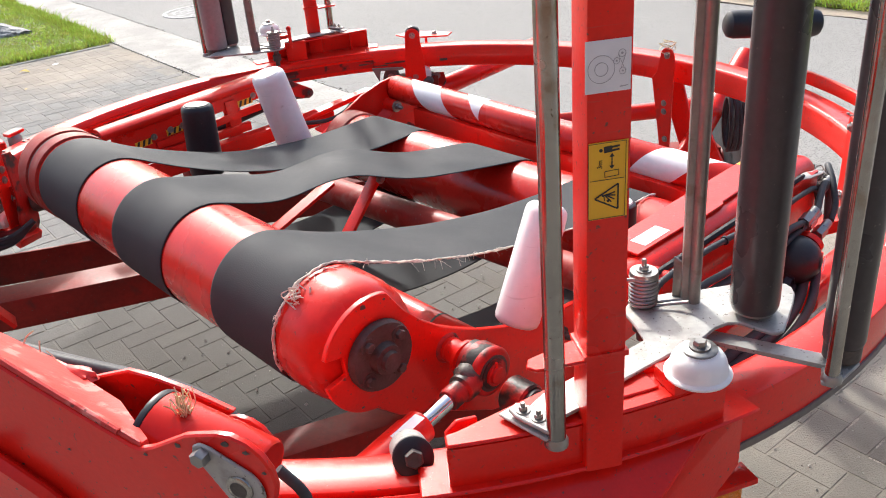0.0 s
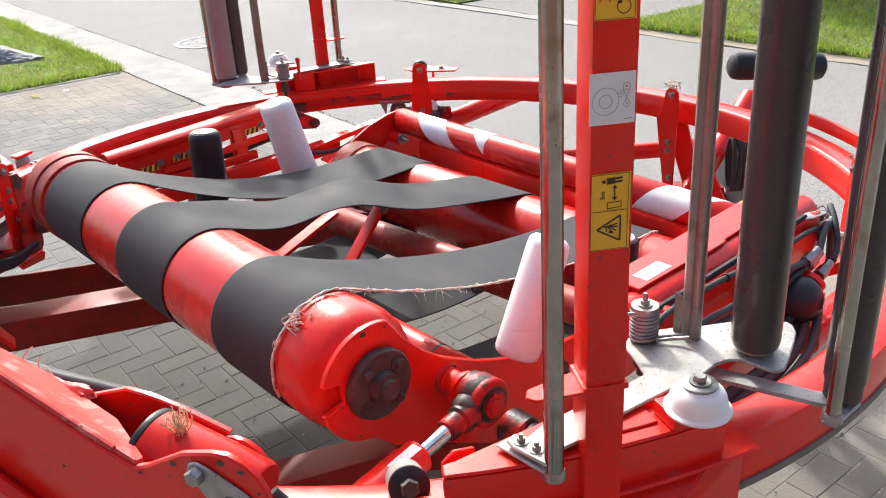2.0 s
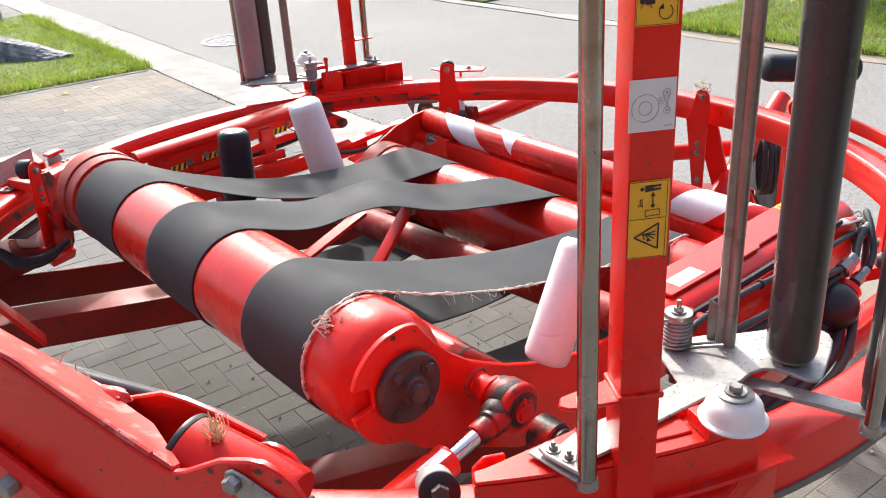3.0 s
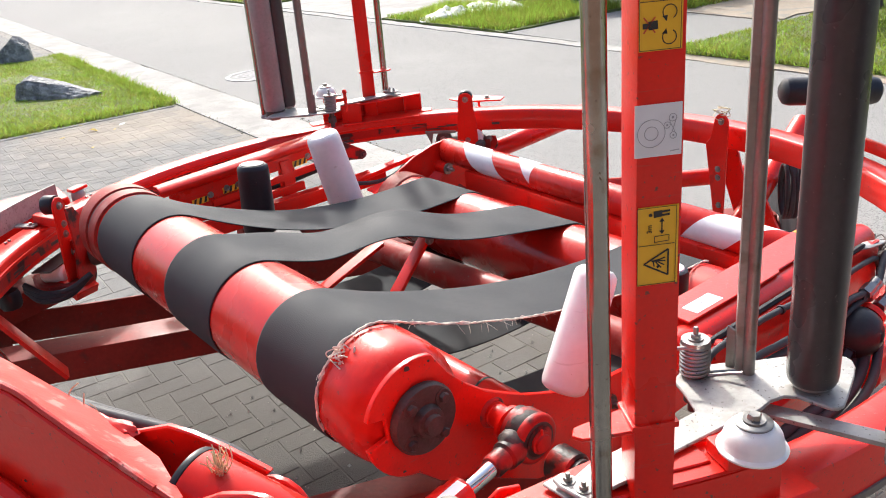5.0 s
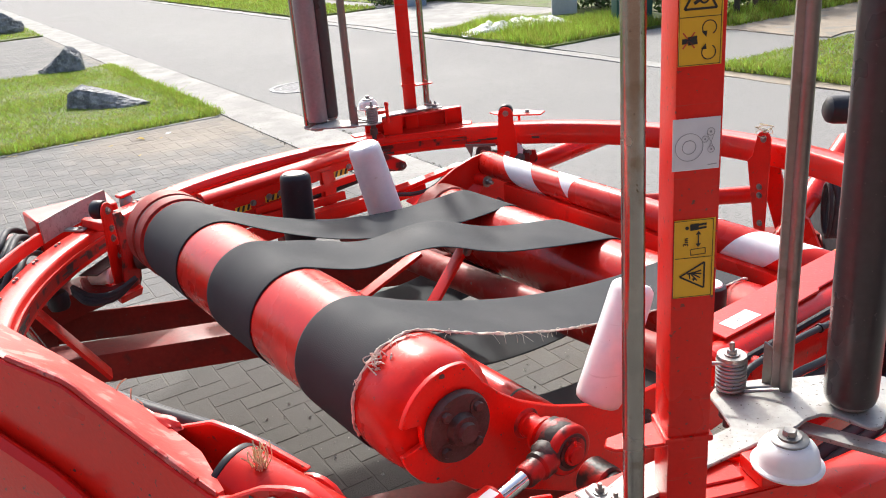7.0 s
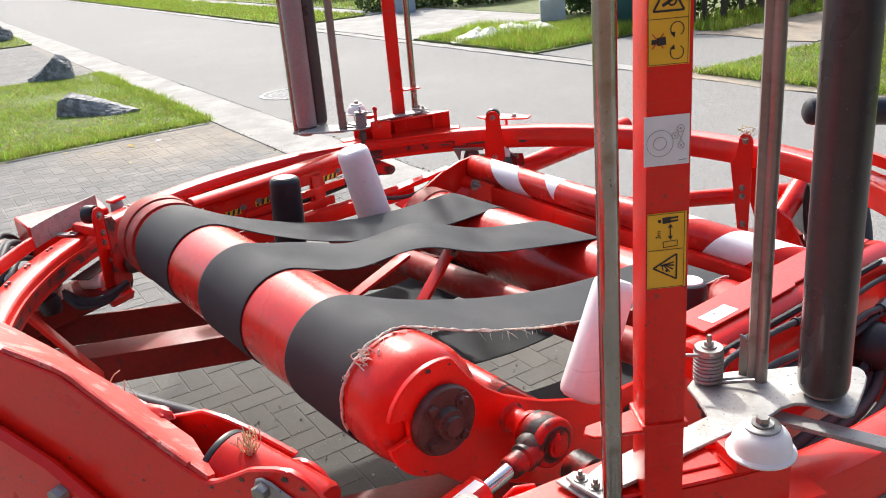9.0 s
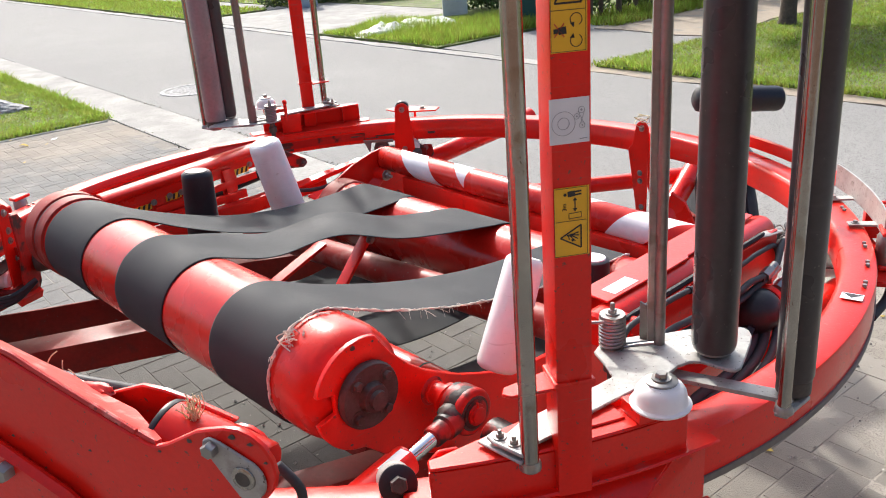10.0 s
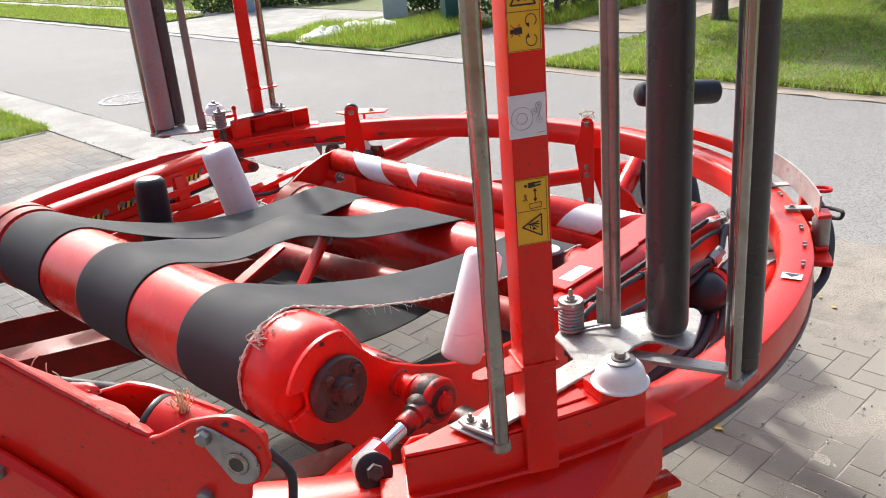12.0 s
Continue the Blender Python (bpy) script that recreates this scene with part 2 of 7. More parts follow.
def lathe(p0, p1, profile, seg=28, bm=None):
    """A turned body on the axis p0 p1; profile: (share of the length, radius)."""
    bm = bm or bmesh.new()
    p0, p1 = Vector(p0), Vector(p1)
    w, a, b = basis(p1 - p0)
    rings = []
    for t, r in profile:
        c = p0.lerp(p1, t)
        rings.append([bm.verts.new(c + (a * math.cos(k) + b * math.sin(k)) * max(r, 1e-4)) for k in (2 * math.pi * i / seg for i in range(seg))])
    for lo, hi in zip(rings, rings[1:]):
        for i in range(seg):
            bm.faces.new((lo[i], lo[(i + 1) % seg], hi[(i + 1) % seg], hi[i]))
    bm.faces.new(list(reversed(rings[0])))
    bm.faces.new(rings[-1])
    bmesh.ops.recalc_face_normals(bm, faces=bm.faces[:])
    return bm


def tube(p0, p1, r, seg=20, chamfer=None, bm=None):
    length = (Vector(p1) - Vector(p0)).length
    c = (min(r * 0.15, 0.004) if chamfer is None else chamfer)
    k = min(c / length, 0.3)
    return lathe(p0, p1, [(0, r - c), (k, r), (1 - k, r), (1, r - c)], seg, bm)


def beam(p0, p1, wide, high, up=UP, bevel=0.004, bm=None):
    """A bar of rectangular section along p0 p1: wide sideways, high along up."""
    new_bm = bmesh.new()
    p0, p1 = Vector(p0), Vector(p1)
    w, a, b = basis(p1 - p0, up)
    ends = []
    for c in (p0, p1):
        ends.append([new_bm.verts.new(c + a * (high / 2 * i) + b * (wide / 2 * j)) for i, j in ((-1, -1), (-1, 1), (1, 1), (1, -1))])
    for i in range(4):
        new_bm.faces.new((ends[0][i], ends[0][(i + 1) % 4], ends[1][(i + 1) % 4], ends[1][i]))
    new_bm.faces.new(ends[0][::-1])
    new_bm.faces.new(ends[1])
    bmesh.ops.recalc_face_normals(new_bm, faces=new_bm.faces[:])
    soften(new_bm, bevel)
    return joined(bm, new_bm) if bm else new_bm


def joined(bm, other):
    me = bpy.data.meshes.new("tmp")
    other.to_mesh(me)
    other.free()
    bm.from_mesh(me)
    bpy.data.meshes.remove(me)
    return bm


def slab(points, thick, bevel=0.002, bm=None):
    """A flat plate: an outline of 3D points, thickened along the vector thick."""
    nb = bmesh.new()
    base = [nb.verts.new(Vector(p)) for p in points]
    f = nb.faces.new(base)
    ext = bmesh.ops.extrude_face_region(nb, geom=[f])
    bmesh.ops.translate(nb, verts=[v for v in ext["geom"] if isinstance(v, bmesh.types.BMVert)], vec=Vector(thick))
    bmesh.ops.recalc_face_normals(nb, faces=nb.faces[:])
    soften(nb, bevel, 1)
    return joined(bm, nb) if bm else nb


def glide(points, n=8):
    """A smooth line through the points."""
    p = [Vector(q) for q in points]
    p = [p[0] * 2 - p[1], *p, p[-1] * 2 - p[-2]]
    out = []
    for i in range(1, len(p) - 2):
        for k in range(n):
            t = k / n
            out.append(0.5 * (2 * p[i] + (p[i + 1] - p[i - 1]) * t + (2 * p[i - 1] - 5 * p[i] + 4 * p[i + 1] - p[i + 2]) * t * t + (3 * p[i] - p[i - 1] - 3 * p[i + 1] + p[i + 2]) * t ** 3))
    return out + [p[-2]]


def sweep(points, r, seg=10, smooth=8, bm=None):
    """A hose or wire along the points."""
    bm = bm or bmesh.new()
    line = glide(points, smooth) if smooth else [Vector(q) for q in points]
    up = Vector((0.13, 0.21, 0.97))
    rings = []
    for i, c in enumerate(line):
        way = line[min(i + 1, len(line) - 1)] - line[max(i - 1, 0)]
        w, a, b = basis(way, up)
        up = a
        rings.append([bm.verts.new(c + (a * math.cos(k) + b * math.sin(k)) * r) for k in (2 * math.pi * j / seg for j in range(seg))])
    for lo, hi in zip(rings, rings[1:]):
        for i in range(seg):
            bm.faces.new((lo[i], lo[(i + 1) % seg], hi[(i + 1) % seg], hi[i]))
    bm.faces.new(rings[0][::-1])
    bm.faces.new(rings[-1])
    bmesh.ops.recalc_face_normals(bm, faces=bm.faces[:])
    return bm


def bolt(at, axis, r=0.008, bm=None, washer=True, stud=0.0):
    """A hexagon head on a washer, standing on the point at along axis."""
    at, axis = Vector(at), Vector(axis).normalized()
    bm = bm or bmesh.new()
    if washer:
        lathe(at, at + axis * r * 0.3, [(0, r * 1.65), (1, r * 1.6)], 16, bm)
    lathe(at, at + axis * r * 1.15, [(0, r), (0.85, r), (1, r * 0.85)], 6, bm)
    if stud:
        lathe(at, at + axis * (r * 1.15 + stud), [(0, r * 0.55), (0.9, r * 0.55), (1, r * 0.4)], 10, bm)
    return bm


def arc(cx, cy, r0, r1, z0, z1, a0, a1, n, bm=None):
    """A bent bar of rectangular section round a centre; angles in degrees from -y towards +x."""
    bm = bm or bmesh.new()
    whole = abs(a1 - a0) >= 359.9
    rows = []
    for i in range(n if whole else n + 1):
        k = radians(a0 + (a1 - a0) * i / n)
        d = Vector((math.sin(k), -math.cos(k), 0))
        rows.append([bm.verts.new(Vector((cx, cy, 0)) + d * r + UP * z) for r, z in ((r0, z0), (r1, z0), (r1, z1), (r0, z1))])
    for i in range(n):
        a, b = rows[i], rows[(i + 1) % len(rows)]
        for j in range(4):
            bm.faces.new((a[j], a[(j + 1) % 4], b[(j + 1) % 4], b[j]))
    if not whole:
        bm.faces.new(rows[0])
        bm.faces.new(rows[-1][::-1])
    bmesh.ops.recalc_face_normals(bm, faces=bm.faces[:])
    return bm


def turned(cx, cy, profile, n):
    """A closed ring: the outline of its section, radius and height, led round a centre."""
    bm = bmesh.new()
    rows = []
    for i in range(n):
        k = 2 * math.pi * i / n
        rows.append([bm.verts.new((cx + math.sin(k) * r, cy - math.cos(k) * r, z)) for r, z in profile])
    m = len(profile)
    for i in range(n):
        a, b = rows[i], rows[(i + 1) % n]
        for j in range(m):
            bm.faces.new((a[j], a[(j + 1) % m], b[(j + 1) % m], b[j]))
    bmesh.ops.recalc_face_normals(bm, faces=bm.faces[:])
    return bm


def finish(bm, name, mat, sharp=38):
    me = bpy.data.meshes.new(name)
    for f in bm.faces:
        f.smooth = True
    for e in bm.edges:
        e.smooth = len(e.link_faces) == 2 and e.calc_face_angle(0) < radians(sharp)
    bm.to_mesh(me)
    bm.free()
    for m in (mat if isinstance(mat, (list, tuple)) else (mat,)):
        me.materials.append(m)
    return me


def origin(ob):
    p = Vector()
    while ob:
        p += ob.location
        ob = ob.parent
    return p


def part(name, bm, mat, parent, label=""):
    """One mesh under a thing or a part, from a bmesh in world coordinates."""
    bmesh.ops.translate(bm, verts=bm.verts[:], vec=-origin(parent))
    ob = new(name, finish(bm, name, mat))
    ob.parent = parent
    return tagged(ob, label)


def thing(name, at, label, category, group=""):
    ob = new(name)
    ob.empty_display_size = 0.1
    ob.location = at
    return tagged(ob, label, category, group)


def solid(name, bm, mat, label, category="", group="", kind="", at=None):
    """A thing of one mesh, from a bmesh in world coordinates."""
    if at is not None:
        bmesh.ops.translate(bm, verts=bm.verts[:], vec=-Vector(at))
    ob = new(name, finish(bm, name, mat))
    if at is not None:
        ob.location = at
    return tagged(ob, label, category, group, kind)

# ---- ground, road and gardens ----
def road_point(a, n, z=0.0):
    """A point from metres along the road and metres across it."""
    return Vector((0.6 * a + 0.8 * n, -0.8 * a + 0.6 * n, z))


def patch(a0, a1, n0, n1, z0, z1, wobble=0.0, step=0.5, seed=1):
    """A low slab between lines along and across the road, with a slightly uneven outline."""
    rng = random.Random(seed)
    ring = []
    for (sa, sn), (ea, en) in zip(((a0, n0), (a1, n0), (a1, n1), (a0, n1)), ((a1, n0), (a1, n1), (a0, n1), (a0, n0))):
        k = max(1, int(math.hypot(ea - sa, en - sn) / step)) if wobble else 1
        for i in range(k):
            ring.append(road_point(sa + (ea - sa) * i / k + rng.uniform(-1, 1) * wobble, sn + (en - sn) * i / k + rng.uniform(-1, 1) * wobble, z0))
    return slab(ring, (0, 0, z1 - z0), 0.0)


def blades(name, label, a0, a1, n0, n1, count, tall, wide, mat, seed, lean=0.5, keep=None, z=0.0):
    """Grass: many single blades in one mesh."""
    rng = np.random.default_rng(seed)
    a, n = rng.uniform(a0, a1, count), rng.uniform(n0, n1, count)
    clump = np.array([noise.noise(Vector((p * 0.9, q * 0.9, seed))) for p, q in zip(a, n)])
    if keep:
        ok = np.array([keep(p, q) for p, q in zip(a, n)])
        a, n, clump = a[ok], n[ok], clump[ok]
    x, y = 0.6 * a + 0.8 * n, -0.8 * a + 0.6 * n
    count = len(x)
    turn = rng.uniform(0, 2 * np.pi, count)
    h = tall * rng.uniform(0.5, 1.25, count) * (1 + 0.9 * clump)
    w = wide * rng.uniform(0.6, 1.3, count)
    lx, ly = rng.normal(0, lean, (2, count)) * h
    verts = np.empty((count, 3, 3))
    verts[:, 0] = np.c_[x - np.cos(turn) * w, y - np.sin(turn) * w, np.full(count, z)]
    verts[:, 1] = np.c_[x + np.cos(turn) * w, y + np.sin(turn) * w, np.full(count, z)]
    verts[:, 2] = np.c_[x + lx, y + ly, z + h]
    me = bpy.data.meshes.new(name)
    me.from_pydata(verts.reshape(-1, 3).tolist(), [], np.arange(count * 3).reshape(-1, 3).tolist())
    me.materials.append(mat)
    return tagged(new(name, me), label, "grass", kind="stuff")


bm = bmesh.new()
bmesh.ops.create_grid(bm, x_segments=4, y_segments=4, size=400)
bmesh.ops.translate(bm, verts=bm.verts[:], vec=(0, 0, -0.09))
solid("ground", bm, EARTH, "bare brown earth beneath the paving and lawns", "ground", kind="structure")
solid("road", patch(-90, 60, 3.605, 8.0, -0.08, -0.012, 0.012, 0.25, 3), ASPHALT, "worn grey asphalt village road", "road", kind="structure")
solid("gutter", patch(-90, -3.1, 2.96, 3.575, -0.08, 0.004, 0.012, 1.0), CONCRETE, "pale cast concrete gutter strip beside the road", "gutter", kind="structure")
solid("kerb", patch(-90, -7.2, 8.004, 8.24, -0.08, -0.002, 0.035, 0.4, 4), CONCRETE, "weathered concrete kerb strip across the road", "kerb", kind="structure")
solid("dusty_edge", patch(-7.19, 60, 8.004, 8.34, -0.08, -0.006, 0.05, 0.25, 16), TRACK, "sandy dirt edge between the asphalt and the lawn", "road edge", kind="structure")
solid("side_road", patch(-10.35, -7.15, 8.29, 60, -0.08, -0.004, 0.05, 0.7, 8), ASPHALT, "dusty asphalt driveway joining the road", "driveway", kind="structure")
solid("dirt_track", patch(-9.4, -7.3, 10.9, 40, -0.02, 0.012, 0.10, 0.5, 9), TRACK, "pale gravel and dirt farm track", "track", kind="structure")
solid("far_driveway", patch(-19.6, -14.0, 8.29, 30, -0.08, 0.0, 0.04, 0.7, 10), CONCRETE, "light concrete driveway of a house", "driveway", kind="structure")
solid("verge", patch(-14.0, -10.36, 8.29, 12.0, -0.08, 0.02, 0.05, 0.5, 11), SOIL, "planted verge with rough tall grass", "verge", kind="structure")
solid("lawn", patch(-16.2, -9.95, -9.0, 2.93, -0.08, 0.025, 0.03, 0.3, 5), SOIL, "short green front lawn with clover", "lawn", kind="structure")
solid("lawn", patch(-60, -24.3, -9.0, 2.93, -0.08, 0.025, 0.03, 0.5, 6), SOIL, "short green lawn of the next garden", "lawn", kind="structure")
solid("lawn", patch(-7.1, 30, 8.30, 40, -0.08, 0.03, 0.04, 0.4, 7), SOIL, "mown meadow lawn with dandelions", "lawn", kind="structure")
solid("lawn", patch(-70, -19.7, 8.30, 10.3, -0.08, 0.03, 0.04, 0.6, 12), SOIL, "green roadside lawn strip", "lawn", kind="structure")
solid("garden_path", patch(-70, -19.7, 10.31, 10.95, -0.08, 0.01, 0.06, 0.6, 13), CONCRETE, "narrow pale garden path", "path", kind="structure")
solid("lawn", patch(-70, -19.7, 10.96, 30, -0.08, 0.03, 0.04, 0.6, 14), SOIL, "green lawn behind the path", "lawn", kind="structure")
solid("field", patch(-60, -10.4, 12.05, 60, -0.08, 0.01, 0.04, 1.5, 15), SOIL, "rough ground behind the verge", "field", kind="structure")

# unseen wall added behind the camera; it holds back blue sky fill and reflections
solid("wall_south", beam((-9.0, -5.2, 2.6), (9.5, -5.2, 2.6), 0.3, 5.4, UP, 0.01), UNSEEN_WALL, "unseen brown wall added behind the camera to block sky fill", "wall", kind="structure")
blades("grass", "short bright green lawn grass", -16.2, -9.92, -4.5, 2.97, 105000, 0.040, 0.006, GRASS, 21, 0.85, z=0.02)
blades("grass", "long fringe grass along the lawn edge", -10.15, -9.85, -4.5, 2.95, 5000, 0.10, 0.006, GRASS, 22, 0.6, z=0.01)
blades("grass", "long fringe grass along the gutter", -16.2, -9.9, 2.78, 3.0, 4000, 0.09, 0.006, GRASS, 23, 0.6, z=0.01)
blades("grass", "green grass of the next lawn", -40, -24.3, -3.0, 2.95, 26000, 0.06, 0.012, GRASS, 24, z=0.02)
blades("grass", "sunny meadow grass", -7.12, 4.0, 8.28, 15.5, 125000, 0.050, 0.007, GRASS, 25, 0.8, z=0.025)
blades("grass", "ragged grass fringe by the road", -7.2, 4.0, 8.2, 8.45, 5000, 0.11, 0.007, GRASS, 26, 0.6, z=0.01)
blades("grass", "roadside lawn grass", -50, -19.7, 8.3, 10.3, 30000, 0.07, 0.014, GRASS, 27, z=0.025)
blades("grass", "lawn grass behind the path", -50, -19.7, 10.95, 20, 40000, 0.07, 0.016, GRASS, 28, z=0.025)
blades("grass", "tall rough verge grass", -13.9, -10.4, 8.32, 11.0, 22000, 0.17, 0.008, GRASS, 29, 0.45, z=0.0, keep=lambda p, q: q < 8.5 + (p + 13.9) * 0.75 + 1.2)
blades("grass", "rough grass below the fence", -10.36, -9.2, 11.2, 22, 14000, 0.20, 0.010, GRASS, 30, 0.45, z=0.0)


def boulder(at, size, turn, seed, label, squash=(1, 1, 1), faces=(), taper=0.0):
    """A split stone with flat facets and a rough layered skin; taper: how far one end is lower than the other."""
    rng = random.Random(seed)
    bm = bmesh.new()
    bmesh.ops.create_icosphere(bm, subdivisions=6, radius=1.0)
    cuts = [(Vector((rng.uniform(-1, 1), rng.uniform(-1, 1), rng.uniform(-0.3, 1))).normalized(), rng.uniform(0.6, 0.85)) for _ in range(6)] + [(Vector(d).normalized(), k) for d, k in faces]
    for v in bm.verts:
        p = v.co
        for d, k in cuts:
            over = p.dot(d) - k
            if over > 0:
                p = p - d * over * 0.92
        q = p * 2.2 + Vector((seed, 0, 0))
        layer = Vector((p.x * 1.5 + seed, p.y * 5, (p.z + p.x * 0.45) * 9))
        p = p * (1 + 0.07 * noise.noise(q) + 0.035 * noise.noise(q * 4) + 0.03 * noise.noise(layer) + 0.012 * noise.noise(q * 12))
        if p.z > 0:
            p = Vector((p.x, p.y, p.z * (1 - taper * (p.x + 1) / 2 if taper > 0 else 1 + taper * (1 - p.x) / 2)))
        v.co = Vector((p.x * squash[0], p.y * squash[1], p.z * squash[2])) * size
    bmesh.ops.transform(bm, matrix=pose(0, 0, 0, 0, 0, turn), verts=bm.verts[:])
    bmesh.ops.translate(bm, verts=bm.verts[:], vec=Vector(at))
    return solid("boulder", bm, STONE, label, "boulder", "boulders on the lawn", at=at)


boulder((-5.62, 10.76, 0.06), 0.60, -14, 17, "long pale grey boulder lying on the lawn", (1.28, 0.60, 0.70), (((-1.0, -0.1, 0.05), 0.48), ((0.1, -0.9, 0.30), 0.62), ((0.1, 0.0, 1.0), 0.72)), 0.80)
boulder((-7.95, 14.25, 0.06), 0.52, 20, 8, "upright dark grey boulder at the lawn edge", (0.86, 0.55, 1.05), (((1.0, 0.0, 0.08), 0.72), ((-0.55, 0.0, 0.8), 0.62), ((0.1, -0.9, 0.25), 0.5)), -0.62)
boulder((-14.8, 22.6, 0.2), 0.95, 10, 12, "dark boulder on the next lawn", (1.2, 0.7, 0.6))

# manhole cover in the road
hole = road_point(-10.85, 4.40, -0.012)
manhole = thing("manhole_cover", hole, "round pale cast iron manhole cover in the asphalt", "manhole cover")
COVER = material("worn_cast_iron", (0.36, 0.355, 0.345), 0.85, metal=0.0, vary=0.2, scale=8, bump=0.002, second=(0.16, 0.16, 0.155), mix_at=0.55)
COVER_PIT = material("dirty_cast_iron", (0.25, 0.245, 0.235), 0.9, vary=0.2, scale=8, bump=0.002)
part("frame", arc(hole.x, hole.y, 0.37, 0.43, -0.03, -0.003, 0, 360, 48), COVER, manhole)
bm = lathe(hole - UP * 0.02, hole + UP * 0.004, [(0, 0.365), (1, 0.362)], 40)
part("lid", bm, COVER_PIT, manhole)
bm = bmesh.new()
for r in (0.10, 0.19, 0.28):
    arc(hole.x, hole.y, r, r + 0.016, -0.012, -0.0055, 0, 360, 36, bm)
for k in range(12):
    d = Vector((math.cos(k * math.pi / 6), math.sin(k * math.pi / 6), 0))
    beam(hole + d * 0.13 + UP * 0.0022, hole + d * 0.35 + UP * 0.0022, 0.012, 0.008, bevel=0, bm=bm)
part("tread_ribs", bm, COVER, manhole)

# crumpled tarpaulin on the verge
bm = bmesh.new()
bmesh.ops.create_grid(bm, x_segments=60, y_segments=30, size=1.0)
for v in bm.verts:
    x, y = v.co.x * 1.05, v.co.y * 0.36
    edge = max(0.0, 1 - (abs(v.co.x) ** 4 + abs(v.co.y) ** 3))
    h = 0.03 + 0.26 * edge * (0.55 + 0.5 * noise.noise(Vector((x * 3, y * 4, 3)))) + 0.07 * edge * noise.noise(Vector((x * 9, y * 9, 8)))
    v.co = Vector((x, y, max(h, 0.02)))
bmesh.ops.transform(bm, matrix=pose(0.0, 15.6, 0.0, 0, 0, 12), verts=bm.verts[:])
tarp = solid("tarpaulin", bm, TARP, "crumpled white tarpaulin lying on the verge", "tarpaulin")
tarp.modifiers.new("thick", "SOLIDIFY").thickness = 0.008

# white marker block, green cabinet, fence with ivy, trees
mark = Vector((0.95, 17.6, 0))
solid("marker_block", beam(mark, mark + UP * 0.42, 0.5, 0.28, Vector((0, 1, 0)), 0.02), BLOCK_PALE, "pale concrete marker block on the verge", "block")
box = thing("utility_cabinet", (2.0, 15.35, 0), "dark green street utility cabinet", "cabinet")
part("body", beam((2.0, 15.35, 0.02), (2.0, 15.35, 1.05), 0.62, 0.34, Vector((-0.3, 1, 0)), 0.012), GREEN_PAINT, box)
part("door", beam((1.955, 15.165, 0.12), (1.955, 15.165, 0.98), 0.52, 0.02, Vector((-0.3, 1, 0)), 0.006), GREEN_PAINT, box)
part("roof", beam((2.0, 15.35, 1.05), (2.0, 15.35, 1.10), 0.68, 0.40, Vector((-0.3, 1, 0)), 0.012), GREEN_PAINT, box)
solid("meter_box", beam((-2.55, 22.0, 0), (-2.55, 22.0, 1.0), 0.5, 0.25, Vector((0, 1, 0)), 0.02), material("pale_blue_grey", (0.30, 0.36, 0.42), 0.6, vary=0.1), "pale blue-grey meter box by the driveway", "meter box")


def foliage(name, label, centres, leaf, count, seed, mat, category):
    """A bush: leaves scattered through a few uneven clumps."""
    rng = np.random.default_rng(seed)
    pts = []
    for (cx, cy, cz, rx, ry, rz), k in zip(centres, [count // len(centres)] * len(centres)):
        d = rng.normal(size=(k, 3))
        d /= np.linalg.norm(d, axis=1, keepdims=True)
        d *= rng.uniform(0.5, 1.08, (k, 1)) ** 0.5
        pts.append(np.array([cx, cy, cz]) + d * (rx, ry, rz))
    p = np.concatenate(pts)
    p = p[p[:, 2] > 0.03]
    k = len(p)
    a, b = rng.normal(size=(2, k, 3))
    a /= np.linalg.norm(a, axis=1, keepdims=True)
    b -= a * (a * b).sum(1, keepdims=True)
    b /= np.linalg.norm(b, axis=1, keepdims=True)
    s = leaf * rng.uniform(0.6, 1.4, (k, 1))
    verts = np.stack([p - a * s, p + b * s * 0.5, p + a * s, p - b * s * 0.5], 1)
    me = bpy.data.meshes.new(name)
    me.from_pydata(verts.reshape(-1, 3).tolist(), [], np.arange(k * 4).reshape(-1, 4).tolist())
    me.materials.append(mat)
    return tagged(new(name, me), label, category, kind="stuff")


rng = random.Random(5)
clumps = [(1.35 + rng.uniform(-0.5, 0.6), 18.1 + rng.uniform(-0.3, 0.4), 0.3 + 0.25 * i, 0.55, 0.5, 0.45) for i in range(8)]
foliage("bush", "dense dark green ivy bush beside the marker block", clumps, 0.05, 9000, 41, LEAF, "bush")
clumps = [(-1.2 + rng.uniform(-2.0, 1.5), 23.0 + rng.uniform(-0.4, 0.4), 0.35, 0.8, 0.5, 0.5) for i in range(9)]
foliage("bush", "low garden shrubs by the driveway", clumps, 0.06, 7000, 42, LEAF, "bush")
clumps = [(-6.0 + 1.2 * i + rng.uniform(-0.3, 0.3), 29.0 + rng.uniform(-0.4, 0.4), 0.8, 1.0, 0.8, 1.1) for i in range(12)]
foliage("hedge", "tall dark hedge behind the lawns", clumps, 0.09, 16000, 43, LEAF, "hedge")
fence = thing("garden_fence", road_point(-10.0, 12.0), "weathered wooden fence overgrown with ivy", "fence")
for i in range(26):
    q = road_point(-10.2 + 0.09 * i, 11.6 + 0.36 * i) + Vector((rng.uniform(-0.05, 0.05), rng.uniform(-0.05, 0.05), 0))
    part("post", tube(q, q + UP * rng.uniform(1.3, 1.6), rng.uniform(0.03, 0.055), 8), BARK, fence)
clumps = [tuple(road_point(-10.5 + 0.22 * i, 11.5 + 0.9 * i) + Vector((rng.uniform(-0.2, 0.2), rng.uniform(0, 0.3), 0.75))) + (0.55, 0.5, 0.85) for i in range(12)]
